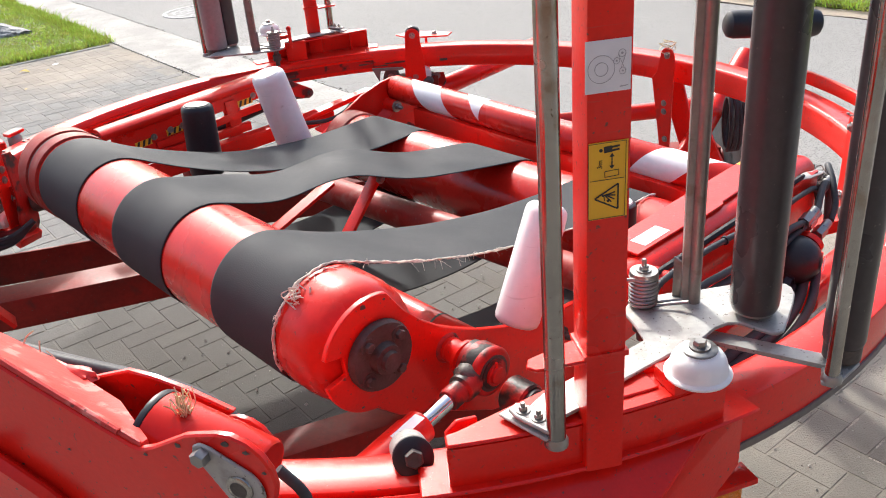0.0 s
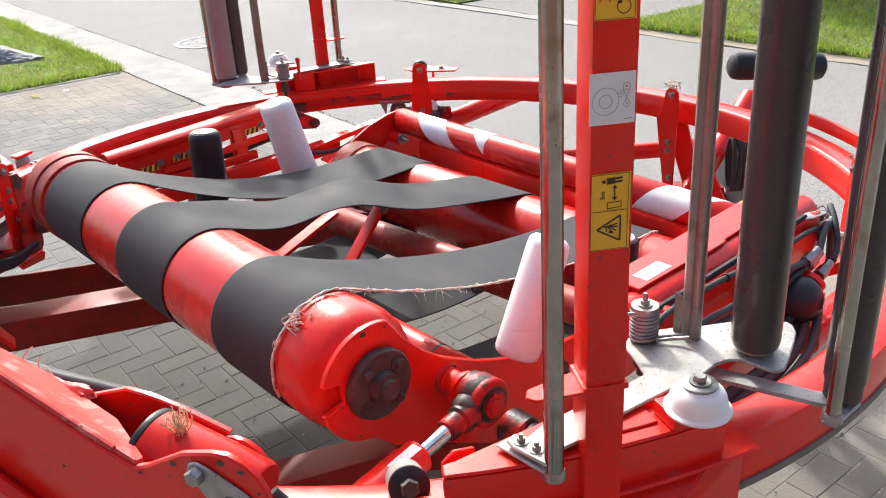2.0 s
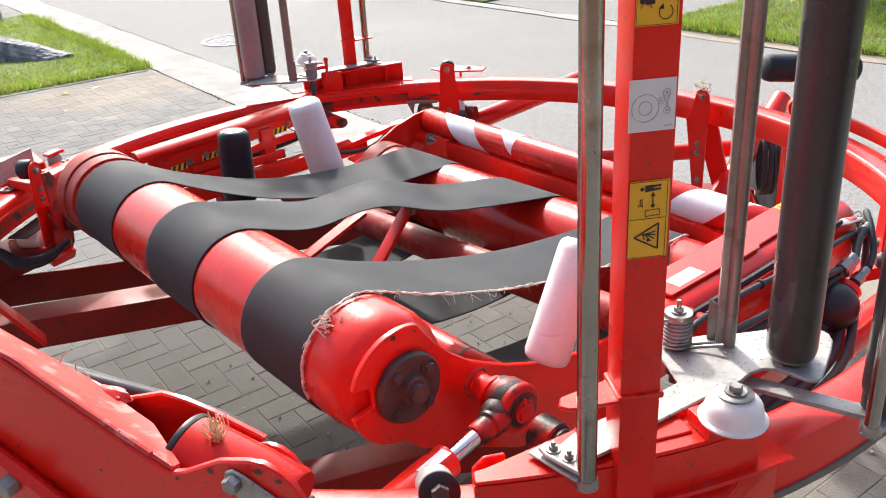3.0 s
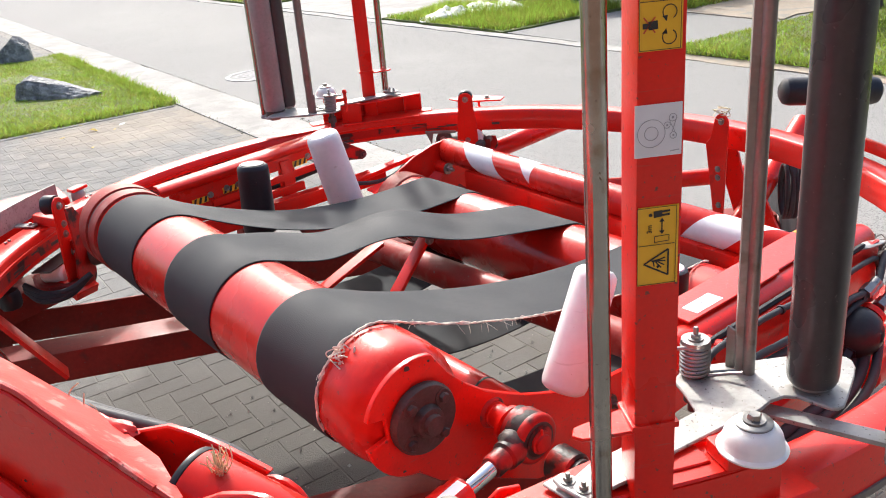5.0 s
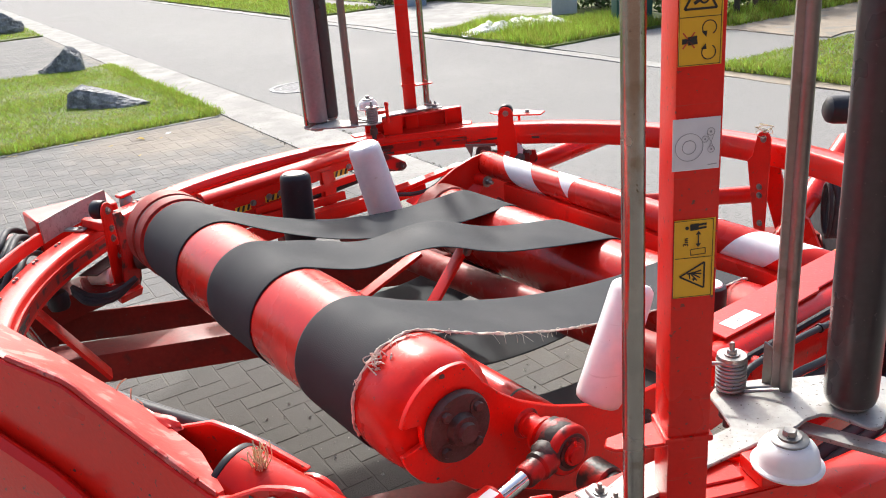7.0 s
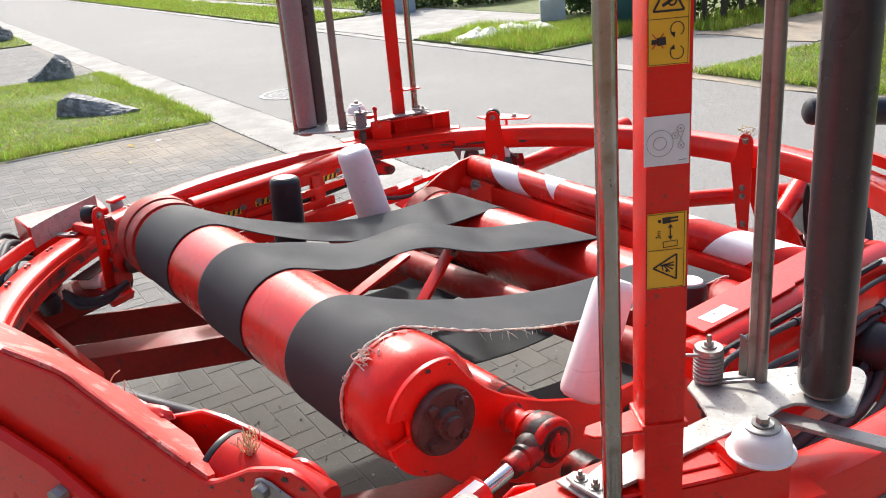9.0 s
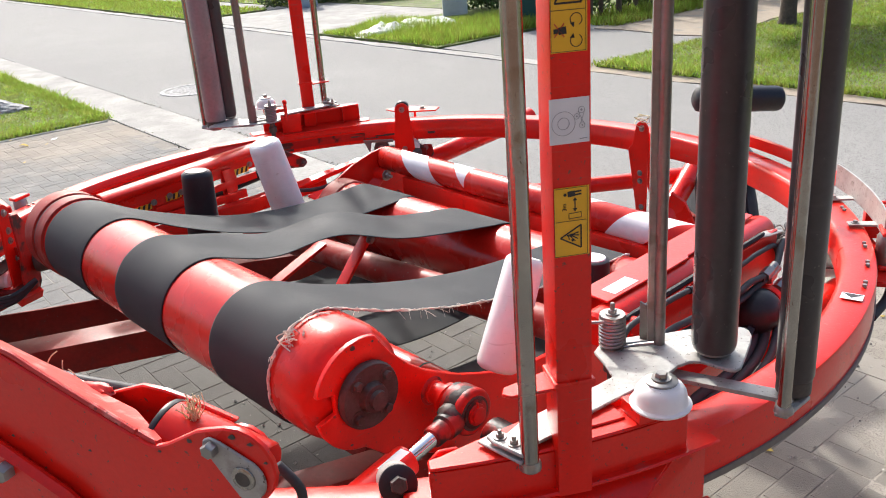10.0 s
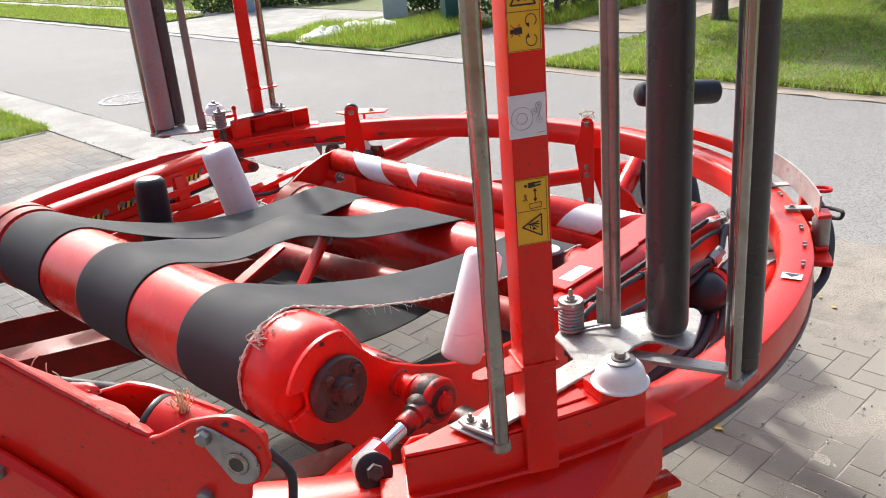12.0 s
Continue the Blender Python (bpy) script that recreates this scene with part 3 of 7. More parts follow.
foliage("hedge", "dark ivy growing over the fence", clumps, 0.06, 12000, 44, LEAF, "hedge")


def tree(at, height, seed, label):
    """A garden tree: tapered trunk, limbs and a loose crown."""
    rng = random.Random(seed)
    at = Vector(at)
    t = thing("tree", at, label, "tree")
    trunk = lathe(at, at + UP * height * 0.62, [(0, 0.16), (0.04, 0.125), (0.5, 0.10), (1, 0.06)], 14)
    for k in range(7):
        a = rng.uniform(0, 6.28)
        s = at + UP * height * rng.uniform(0.30, 0.55)
        sweep([s, s + Vector((math.cos(a) * 0.5, math.sin(a) * 0.5, 0.5)), s + Vector((math.cos(a) * 1.1, math.sin(a) * 1.1, 1.3))], 0.03, 6, 3, trunk)
    part("trunk", trunk, BARK, t)
    g = np.random.default_rng(seed)
    k = 15000
    d = g.normal(size=(k, 3))
    d /= np.linalg.norm(d, axis=1, keepdims=True)
    p = d * g.uniform(0.3, 1, (k, 1)) * np.array([2.1, 2.0, 1.35])
    holes = np.array([noise.noise(Vector(q) * 1.3) for q in p])
    p = p[holes > -0.1]
    p += np.array(at) + [0, 0, height * 0.60]
    k = len(p)
    a, b = g.normal(size=(2, k, 3))
    a /= np.linalg.norm(a, axis=1, keepdims=True)
    b /= np.linalg.norm(b, axis=1, keepdims=True)
    s = 0.085 * g.uniform(0.6, 1.4, (k, 1))
    verts = np.stack([p - a * s, p + b * s * 0.5, p + a * s, p - b * s * 0.5], 1) - np.array(at)
    me = bpy.data.meshes.new("crown")
    me.from_pydata(verts.reshape(-1, 3).tolist(), [], np.arange(k * 4).reshape(-1, 4).tolist())
    me.materials.append(LEAF)
    crown = new("crown", me)
    crown.parent = t
    return t


tree((5.75, 12.75, 0), 4.6, 3, "young garden tree with a slim brown trunk on the lawn")
tree((8.9, 14.6, 0), 5.2, 6, "leafy garden tree at the back of the lawn")


# a few dry leaves blown against the lawn edge and over the paving
rng = random.Random(77)
leaf_colour = material("dry_leaf", (0.42, 0.30, 0.05), 0.7, vary=0.3, scale=30, bump=0)
for i in range(14):
    a, n = rng.uniform(-9.9, -8.6), rng.uniform(-1.2, 2.7)
    if i > 9:
        a, n = rng.uniform(-3.0, 0.5), rng.uniform(2.4, 4.2)
    c = road_point(a, n, 0.006)
    k = rng.uniform(0, 6.28)
    d, e = Vector((math.cos(k), math.sin(k), 0)), Vector((-math.sin(k), math.cos(k), 0))
    size = rng.uniform(0.015, 0.032)
    outline = [c - d * size, c - d * size * 0.3 + e * size * 0.45, c + d * size * 0.5 + e * size * 0.4, c + d * size + UP * 0.006, c + d * size * 0.5 - e * size * 0.4, c - d * size * 0.3 - e * size * 0.45]
    solid("fallen_leaf", slab(outline, UP * 0.0012, 0), leaf_colour, "small dry yellow leaf lying on the pavers", "leaf", "fallen leaves", at=c)

# ---- wrapping ring ----
CX, CY = -0.13, 2.53


def on_ring(deg, r, z):
    k = radians(deg)
    return Vector((CX + math.sin(k) * r, CY - math.cos(k) * r, z))


def ring_dirs(deg):
    """The ways outwards and onwards at an angle of the ring."""
    k = radians(deg)
    return Vector((math.sin(k), -math.cos(k), 0)), Vector((math.cos(k), math.sin(k), 0))


ring = thing("wrapping_ring", (CX, CY, 0.97), "large horizontal red steel wrapping ring with scuffed edges", "machine ring")
section = [(1.383, 1.027), (1.391, 1.0305), (1.458, 1.0305), (1.465, 1.028), (1.468, 1.022), (1.470, 0.936), (1.383, 0.936), (1.378, 0.941), (1.378, 1.018)]


def leaned(bm):
    """The ring rides a touch higher at the road side."""
    for v in bm.verts:
        v.co.z += (v.co.y - CY) * 0.004
    return bm


part("ring_body", leaned(turned(CX, CY, section, 160)), RED, ring)
part("running_band", leaned(arc(CX, CY, 1.3755, 1.381, 0.955, 0.990, 185, 345, 90)), RED_WORN, ring, "scraped red running band inside the ring")
part("inner_lip", leaned(arc(CX, CY, 1.371, 1.382, 0.992, 1.002, 185, 345, 90)), RED, ring)
part("drive_strip", leaned(arc(CX, CY, 1.450, 1.474, 0.921, 0.937, 0, 360, 144)), SKIRT, ring, "grey rubber drive strip under the ring")
for deg in (56.8, 62.2, 67.5, 79.3, 84.5, 90, 250, 255, 262, 268, 274, 280, 286, 292):
    for off in (0.0, 0.9):
        part("bolt", bolt(on_ring(deg + off, 1.443, 1.03), UP, 0.0062, washer=False), ZINC, ring)


def decal(name, centre, right, up, wide, high, mat, parent, lift=0.0012, label=""):
    """A thin sticker on a surface; right and up lie in the surface."""
    r, u = Vector(right).normalized(), Vector(up).normalized()
    nrm = r.cross(u)
    c = Vector(centre) + nrm * lift
    bm = slab([c - r * wide / 2 - u * high / 2, c + r * wide / 2 - u * high / 2, c + r * wide / 2 + u * high / 2, c - r * wide / 2 + u * high / 2], nrm * 0.0006, 0)
    return part(name, bm, mat, parent, label)


def shape(name, centre, right, up, outline, mat, parent, lift=0.002):
    """A printed figure: an outline in metres on a sticker."""
    r, u = Vector(right).normalized(), Vector(up).normalized()
    nrm = r.cross(u)
    c = Vector(centre) + nrm * lift
    return part(name, slab([c + r * x + u * y for x, y in outline], nrm * 0.0004, 0), mat, parent)


def outline_ring(x, y, r, wide, n=28, a0=0, a1=360):
    """The outline of a printed circle, or a part of one, as one closed line."""
    ks = [radians(a0 + (a1 - a0) * i / n) for i in range(n + 1)]
    return [(x + math.cos(k) * r, y + math.sin(k) * r) for k in ks] + [(x + math.cos(k) * (r - wide), y + math.sin(k) * (r - wide)) for k in reversed(ks)]


def bar_line(x0, y0, x1, y1, wide):
    d = Vector((x1 - x0, y1 - y0)).normalized() * wide / 2
    return [(x0 - d.y, y0 + d.x), (x0 + d.y, y0 - d.x), (x1 + d.y, y1 - d.x), (x1 - d.y, y1 + d.x)]


out, on = ring_dirs(53.9)
arrow_at = on_ring(53.9, 1.425, 1.03)
decal("arrow_sticker", arrow_at, out, on, 0.050, 0.036, PAPER, ring, label="white sticker with a dark arrow")
shape("arrow_print", arrow_at, out, on, [(-0.022, 0.014), (0.022, 0.014), (0.0, -0.008)], INK, ring)


# ---- film satellites on the ring ----
def satellite(ra_at, ra_wide, rb_at, rb_wide, p3_at, rb_mat, dome_at):
    """One film carrier: base, post, rollers, poles, spring and stickers; its roller arm swings."""
    sat = thing("film_satellite", on_ring(14, 1.42, 1.03), "red film satellite with dark stretch rollers and galvanised plates", "film carrier", "film satellites on the ring")
    bm = arc(CX, CY, 1.484, 1.497, 1.036, 1.112, 4.4, 22.6, 24)
    soften(bm, 0.003, 2)
    part("base_web", bm, RED, sat)
    edge = [on_ring(4.4 + 1.3 * i, 1.497, 1.1125) for i in range(14)] + [on_ring(k, r, 1.1125) for k, r in ((21.3, 1.435), (18.5, 1.425), (16, 1.385), (12, 1.395), (8.3, 1.428), (5.2, 1.462), (4.4, 1.468))]
    part("base_top", slab(edge, UP * 0.007, 0.003), RED, sat)
    part("base_rib", beam(on_ring(7.5, 1.435, 1.074), on_ring(7.5, 1.484, 1.074), 0.008, 0.075, UP, 0.001), RED, sat)
    part("base_rib", beam(on_ring(16.5, 1.39, 1.074), on_ring(16.5, 1.484, 1.074), 0.008, 0.075, UP, 0.001), RED, sat)
    part("end_tab", slab([on_ring(4.4, 1.497, 1.036), on_ring(4.4, 1.478, 1.036), on_ring(4.4, 1.478, 1.112), on_ring(4.4, 1.490, 1.112)], ring_dirs(4.4)[1] * 0.006, 0.002), RED, sat)
    bm = arc(CX, CY, 1.440, 1.500, 1.120, 1.146, 18.6, 22.2, 8)
    soften(bm, 0.005, 2)
    part("dome_seat", bm, RED, sat)
    bm = arc(CX, CY, 1.350, 1.44, 1.033, 1.040, 5.0, 20.0, 12)
    soften(bm, 0.002, 1)
    part("base_foot", bm, RED, sat)
    bm = arc(CX, CY, 1.40, 1.47, 1.1197, 1.124, 11.5, 18.3, 10)
    soften(bm, 0.003, 1)
    part("cover_plate", bm, RED, sat)
    bm = arc(CX, CY, 1.44, 1.512, 1.0315, 1.0395, 2.6, 25.2, 24)
    soften(bm, 0.003, 1)
    part("base_flange", bm, RED, sat)
    # post, turned to the ring
    out, on = ring_dirs(8.8)
    foot = Vector((0.224, 1.088, 1.03))
    part("post", beam(foot, foot + UP * 1.35, 0.060, 0.060, out, 0.006), RED, sat)
    part("collar", beam(foot + UP * 0.212, foot + UP * 0.222, 0.068, 0.068, out, 0.003), RED, sat)
    tab = foot + UP * 0.207 - on * 0.03
    part("pole_tab", slab([tab + out * 0.03, tab + out * 0.032 - on * 0.075, tab + out * 0.02 - on * 0.088, tab - out * 0.0 - on * 0.080, tab - out * 0.03], UP * 0.006, 0.002), RED, sat)
    # galvanised carrier plates
    top = 1.134
    outline = [(0.103, 1.085), (0.144, 1.055), (0.221, 1.100), (0.281, 1.150), (0.373, 1.209), (0.442, 1.250), (0.465, 1.272), (0.492, 1.284), (0.514, 1.280)]
    outline += [(0.542, 1.252), (0.553, 1.242), (0.564, 1.240), (0.576, 1.247), (0.600, 1.286), (0.628, 1.334), (0.642, 1.363), (0.645, 1.386), (0.640, 1.398), (0.628, 1.405)]
    outline += [(0.538, 1.412), (0.482, 1.404), (0.420, 1.402), (0.372, 1.394), (0.343, 1.385), (0.322, 1.352), (0.332, 1.300), (0.337, 1.255), (0.298, 1.228), (0.226, 1.185), (0.144, 1.13)]
    part("carrier_plate", slab([(x, y, top - 0.007) for x, y in outline], UP * 0.007, 0.002), GALV, sat)
    part("plate_support", beam((0.30, 1.20, 1.04), (0.30, 1.20, 1.126), 0.09, 0.05, out, 0.003), RED, sat)
    part("spring_stud", lathe((0.362, 1.366, 1.06), (0.362, 1.366, 1.127), [(0, 0.010), (0.3, 0.010), (0.32, 0.018), (0.7, 0.018), (0.72, 0.012), (1, 0.012)], 14), DARK, sat)
    part("swing_arm", beam((0.455, 1.290, 1.106), (rb_at[0] - 0.005, rb_at[1] - 0.018, 1.106), 0.034, 0.009, UP, 0.002), GALV, sat)
    a, b = Vector((0.105, 1.080, 1.136)), Vector((0.148, 1.036, 1.136))
    d = (b - a).normalized()
    s = Vector((-d.y, d.x, 0)) * 0.017
    part("foot_plate", slab([a - d * 0.02 + s * 0.6, a - d * 0.02 - s * 0.6, a - s, b - s, b + d * 0.012, b + s, a + s], UP * 0.007, 0.002), GALV, sat)
    part("foot_plate", slab([a - d * 0.03 + s * 1.2 - UP * 0.012, a - d * 0.035 - s - UP * 0.012, b - s * 1.2 - UP * 0.012, b + s - UP * 0.012], UP * 0.006, 0.002), GALV, sat)
    for p in (a + d * 0.002, a + d * 0.032):
        part("bolt", bolt(p + UP * 0.007, UP, 0.007, stud=0.007), ZINC, sat)
    # poles
    p1 = Vector((0.150, 1.034, 1.118))
    part("guide_pole", tube(p1, p1 + Vector((-0.006, 0, 1.2)), 0.0150, 24), STEEL, sat)
    part("pole_weld", lathe(p1 - UP * 0.012, p1 + UP * 0.008, [(0, 0.013), (0.25, 0.0185), (0.7, 0.0185), (1, 0.0155)], 18), ZINC, sat)
    p2 = Vector((0.455, 1.363, 1.125))
    part("guide_pole", tube(p2, p2 + Vector((-0.006, 0, 1.2)), 0.0115, 18), STEEL_DULL, sat)
    q = p2 + Vector((-0.014, 0.010, 0))
    part("flat_bar", beam(q + UP * 0.0, q + Vector((-0.006, 0, 1.2)), 0.014, 0.022, Vector((0.2, 1, 0)), 0.002), STEEL_DULL, sat)
    g = p2 + Vector((-0.013, 0.012, 0))
    part("pole_gusset", slab([g, g + Vector((-0.020, 0.014, 0)), g + Vector((-0.020, 0.014, 0.092)), g + Vector((0, 0, 0.078))], (0.004, 0.003, 0), 0.001), STEEL_DULL, sat)
    p3 = Vector((*p3_at, 1.108))
    part("guide_pole", tube(p3, p3 + Vector((-0.010, 0, 1.2)), 0.0115, 20), STEEL, sat)
    part("pole_weld", lathe(p3 - UP * 0.010, p3 + UP * 0.008, [(0, 0.012), (0.25, 0.017), (0.7, 0.016), (1, 0.0125)], 18), ZINC, sat)
    away = (Vector(rb_at) - Vector(p3_at)).normalized()
    beside = Vector((-away.y, away.x))
    lug = [Vector(p3_at) - away * 0.016 - beside * 0.010, Vector(p3_at) - away * 0.016 + beside * 0.012, Vector(rb_at) + away * 0.005 + beside * 0.030, Vector(rb_at) + away * 0.024, Vector(rb_at) + away * 0.005 - beside * 0.030]
    part("pole_lug", slab([(q.x, q.y, 1.098) for q in lug], UP * 0.008, 0.002), GALV, sat)
    # stretch rollers
    ra = Vector((*ra_at, 1.135))
    tilt = Vector((-0.007, 0, 0.86))
    part("stretch_roller", lathe(ra + UP * 0.012, ra + tilt, [(0, ra_wide - 0.0035), (0.008, ra_wide - 0.001), (0.02, ra_wide), (0.985, ra_wide), (1, ra_wide - 0.0035)], 40), ROLL_GREY, sat)
    part("roller_rim", lathe(ra + UP * 0.002, ra + UP * 0.012, [(0, 0.030), (0.3, 0.034), (1, 0.034)], 30), ZINC, sat)
    rb = Vector((*rb_at, 1.107))
    part("stretch_roller", lathe(rb + UP * 0.035, rb + tilt, [(0, rb_wide - 0.0025), (0.01, rb_wide), (0.98, rb_wide), (1, rb_wide - 0.0025)], 36), rb_mat, sat)
    part("roller_collar", lathe(rb + UP * 0.004, rb + UP * 0.034, [(0, rb_wide - 0.007), (0.1, rb_wide - 0.003), (1, rb_wide - 0.003)], 30), DARK, sat)
    # torsion spring with bolt
    sp = Vector((0.362, 1.366, 1.1345))
    coil = [sp + Vector((math.cos(k) * 0.0235, math.sin(k) * 0.0235, 0.004 + 0.060 * k / (2 * math.pi * 8))) for k in (2 * math.pi * i / 20 for i in range(161))]
    coil = [coil[0] + Vector((0.05, 0.0, 0)), *coil, coil[-1] + Vector((-0.02, -0.02, 0)), coil[-1] + Vector((-0.075, -0.01, -0.002))]
    part("spring", sweep(coil, 0.0036, 8, 0), ZINC, sat)
    part("spring_core", lathe(sp, sp + UP * 0.062, [(0, 0.019), (1, 0.019)], 20), DARK, sat)
    bm = lathe(sp + UP * 0.065, sp + UP * 0.072, [(0, 0.026), (1, 0.025)], 26)
    bolt(sp + UP * 0.072, UP, 0.0085, bm, stud=0.014)
    part("spring_bolt", bm, ZINC, sat)
    stub = sp + Vector((-0.066, -0.016, 0))
    part("spring_hook", beam(stub - UP * 0.010, stub + UP * 0.074, 0.018, 0.007, Vector((0.9, -0.4, 0)), 0.002), RED, sat)
    part("hook_eye", lathe(stub + UP * 0.076 + Vector((0.002, 0.004, 0)), stub + UP * 0.076 - Vector((0.002, 0.004, 0)), [(0, 0.009), (0.2, 0.011), (0.8, 0.011), (1, 0.009)], 14), RED, sat)
    part("torsion_leg", sweep([sp + Vector((0.02, -0.015, 0.005)), sp + Vector((0.05, -0.02, 0.010)), sp + Vector((0.075, -0.03, 0.016))], 0.0034, 8, 6), ZINC, sat)
    # white dome roller
    dm = Vector((*dome_at, 1.148))
    part("dome_roller", lathe(dm, dm + UP * 0.046, [(0, 0.046), (0.04, 0.0520), (0.12, 0.0530), (0.17, 0.0510), (0.19, 0.0470), (0.24, 0.0458), (0.45, 0.0450), (0.66, 0.0425), (0.82, 0.0380), (0.94, 0.0315), (1, 0.027)], 44), WHITE, sat, "white domed plastic roller")
    part("dome_washer", lathe(dm + UP * 0.046, dm + UP * 0.051, [(0, 0.0275), (0.7, 0.028), (1, 0.026)], 30), ZINC, sat)
    part("bolt", bolt(dm + UP * 0.051, UP, 0.0105), ZINC, sat)
    # stickers on the post face
    r = on
    face = foot + out * 0.0302 - on * 0.0035

    def print_on(board, z0, mat, figures):
        for f in figures:
            shape("print", face + UP * (z0 - foot.z), r, UP, f, mat, board, 0.0024)

    low = decal("warning_sticker", face + UP * (1.522 - foot.z) + r * 0.002, r, UP, 0.053, 0.108, YELLOW, sat, label="yellow warning sticker marked 3m")
    rim = lambda w, h, t: [[(-w, -h), (w, -h), (w, -h + t), (-w, -h + t)], [(-w, h - t), (w, h - t), (w, h), (-w, h)], [(-w, -h), (-w + t, -h), (-w + t, h), (-w, h)], [(w - t, -h), (w, -h), (w, h), (w - t, h)]]
    print_on(low, 1.522, INK, rim(0.0255, 0.053, 0.0006))
    print_on(low, 1.522, INK, [bar_line(-0.0235, 0.002, 0.0235, 0.002, 0.0007)])
    # triangle with crushed hand, lying on its side
    tri = [(0.0155, -0.0055), (0.0155, -0.0415), (-0.0165, -0.0235)]
    print_on(low, 1.522, INK, [bar_line(*tri[0], *tri[1], 0.0022), bar_line(*tri[1], *tri[2], 0.0022), bar_line(*tri[2], *tri[0], 0.0022)])
    print_on(low, 1.522, INK, [bar_line(-0.0065, -0.0205, 0.003, -0.0190, 0.0022), bar_line(0.001, -0.0195, 0.0115, -0.0165, 0.0018), bar_line(0.001, -0.0200, 0.0120, -0.0215, 0.0017), bar_line(0.000, -0.0205, 0.0105, -0.0270, 0.0017), bar_line(-0.002, -0.0205, 0.0065, -0.0305, 0.0016), bar_line(-0.004, -0.0205, -0.0030, -0.0275, 0.0015), bar_line(0.001, -0.0270, 0.003, -0.0300, 0.0030)])
    # standing man on his side, double arrow, box
    print_on(low, 1.522, INK, [outline_ring(-0.0085, 0.043, 0.0024, 0.0023, 14), bar_line(-0.0045, 0.0432, 0.0065, 0.0440, 0.0085), bar_line(0.006, 0.0462, 0.0165, 0.0470, 0.0026), bar_line(0.006, 0.0415, 0.0165, 0.0423, 0.0026)])
    print_on(low, 1.522, INK, [bar_line(0.0065, 0.020, 0.0065, 0.034, 0.0016), [(0.003, 0.033), (0.010, 0.033), (0.0065, 0.038)], [(0.003, 0.021), (0.0065, 0.016), (0.010, 0.021)]])
    print_on(low, 1.522, INK, [bar_line(-0.003, 0.0055, 0.016, 0.0065, 0.0008), bar_line(-0.003, 0.0135, 0.016, 0.0145, 0.0008), bar_line(-0.003, 0.0055, -0.003, 0.0135, 0.0008), bar_line(0.016, 0.0065, 0.016, 0.0145, 0.0008)])
    text = bpy.data.curves.new("lettering", "FONT")
    text.body, text.size, text.align_x, text.align_y, text.extrude = "3m", 0.0095, "CENTER", "CENTER", 0.0002
    text.materials.append(INK)
    ob = new("lettering", text)
    ob.parent = low
    nrm = r.cross(UP)
    at = face + UP * (1.522 + 0.024 - foot.z) + r * -0.0095 + nrm * 0.0026
    ob.matrix_basis = Matrix.Translation(at - origin(low)) @ Matrix((UP, -r, nrm)).transposed().to_4x4()
    # white diagram of the film path
    mid = decal("film_path_sticker", face + UP * (1.673 - foot.z), r, UP, 0.059, 0.065, PAPER, sat, label="white sticker with a grey film path diagram")
    print_on(mid, 1.673, GREY_INK, [outline_ring(-0.009, -0.003, 0.0175, 0.0007, 36), outline_ring(-0.009, -0.003, 0.0088, 0.0008, 30), outline_ring(0.0105, 0.0055, 0.0042, 0.0006, 20), outline_ring(0.0175, 0.0145, 0.0050, 0.0007, 20), outline_ring(0.0185, -0.0075, 0.0045, 0.0006, 20), outline_ring(0.0175, 0.0145, 0.0016, 0.0015, 10), outline_ring(0.0105, 0.0055, 0.0012, 0.0011, 10), outline_ring(0.0185, -0.0075, 0.0012, 0.0011, 10), bar_line(0.0225, 0.014, 0.016, -0.005, 0.0006), bar_line(0.0125, 0.013, 0.0225, -0.008, 0.0006), bar_line(0.015, -0.0270, 0.026, -0.0260, 0.0012)])
    # upper yellow sticker
    hi = decal("warning_sticker", face + UP * (1.823 - foot.z) + r * 0.001, r, UP, 0.052, 0.110, YELLOW, sat, label="yellow warning sticker with turning arrows")
    z0 = 1.823
    print_on(hi, z0, INK, rim(0.025, 0.054, 0.0006))
    print_on(hi, z0, INK, [bar_line(-0.025, 0.001, 0.025, 0.001, 0.0007)])
    print_on(hi, z0, INK, [outline_ring(0.011, -0.012, 0.0088, 0.0011, 24, -60, 230), outline_ring(0.011, -0.040, 0.0088, 0.0011, 24, -230, 60), [(0.002, -0.016), (0.0075, -0.0225), (0.0085, -0.0155)], [(0.002, -0.036), (0.0085, -0.0365), (0.0070, -0.0300)]])
    print_on(hi, z0, INK, [bar_line(-0.021, -0.026, -0.014, -0.026, 0.006), bar_line(-0.014, -0.026, -0.003, -0.025, 0.0095)])
    print_on(hi, z0, RED_INK, [bar_line(-0.020, -0.034, -0.006, -0.016, 0.0016), bar_line(-0.020, -0.016, -0.006, -0.034, 0.0016)])
    t = [(-0.019, 0.010), (0.019, 0.010), (0.0, 0.044)]
    print_on(hi, z0, INK, [bar_line(*t[0], *t[1], 0.0026), bar_line(*t[1], *t[2], 0.0026), bar_line(*t[2], *t[0], 0.0026), bar_line(-0.008, 0.016, 0.006, 0.024, 0.004), outline_ring(0.004, 0.021, 0.006, 0.0022, 16)])
    return sat


satellite((0.546, 1.311), 0.0425, (0.650, 1.190), 0.0335, (0.612, 1.140), ROLL_GREY, (0.389, 1.127))
half_turn = Matrix.Translation((CX, CY, 0)) @ pose(0, 0, 0, 0, 0, 180) @ Matrix.Translation((-CX, -CY, 0))
far_sat = satellite((0.583, 1.237), 0.0400, (0.630, 1.292), 0.0460, (0.694, 1.252), ROLL_PALE, (0.420, 1.127))
far_sat.matrix_world = Matrix.Translation((-0.03, 0, 0)) @ half_turn @ Matrix.Translation(far_sat.location)


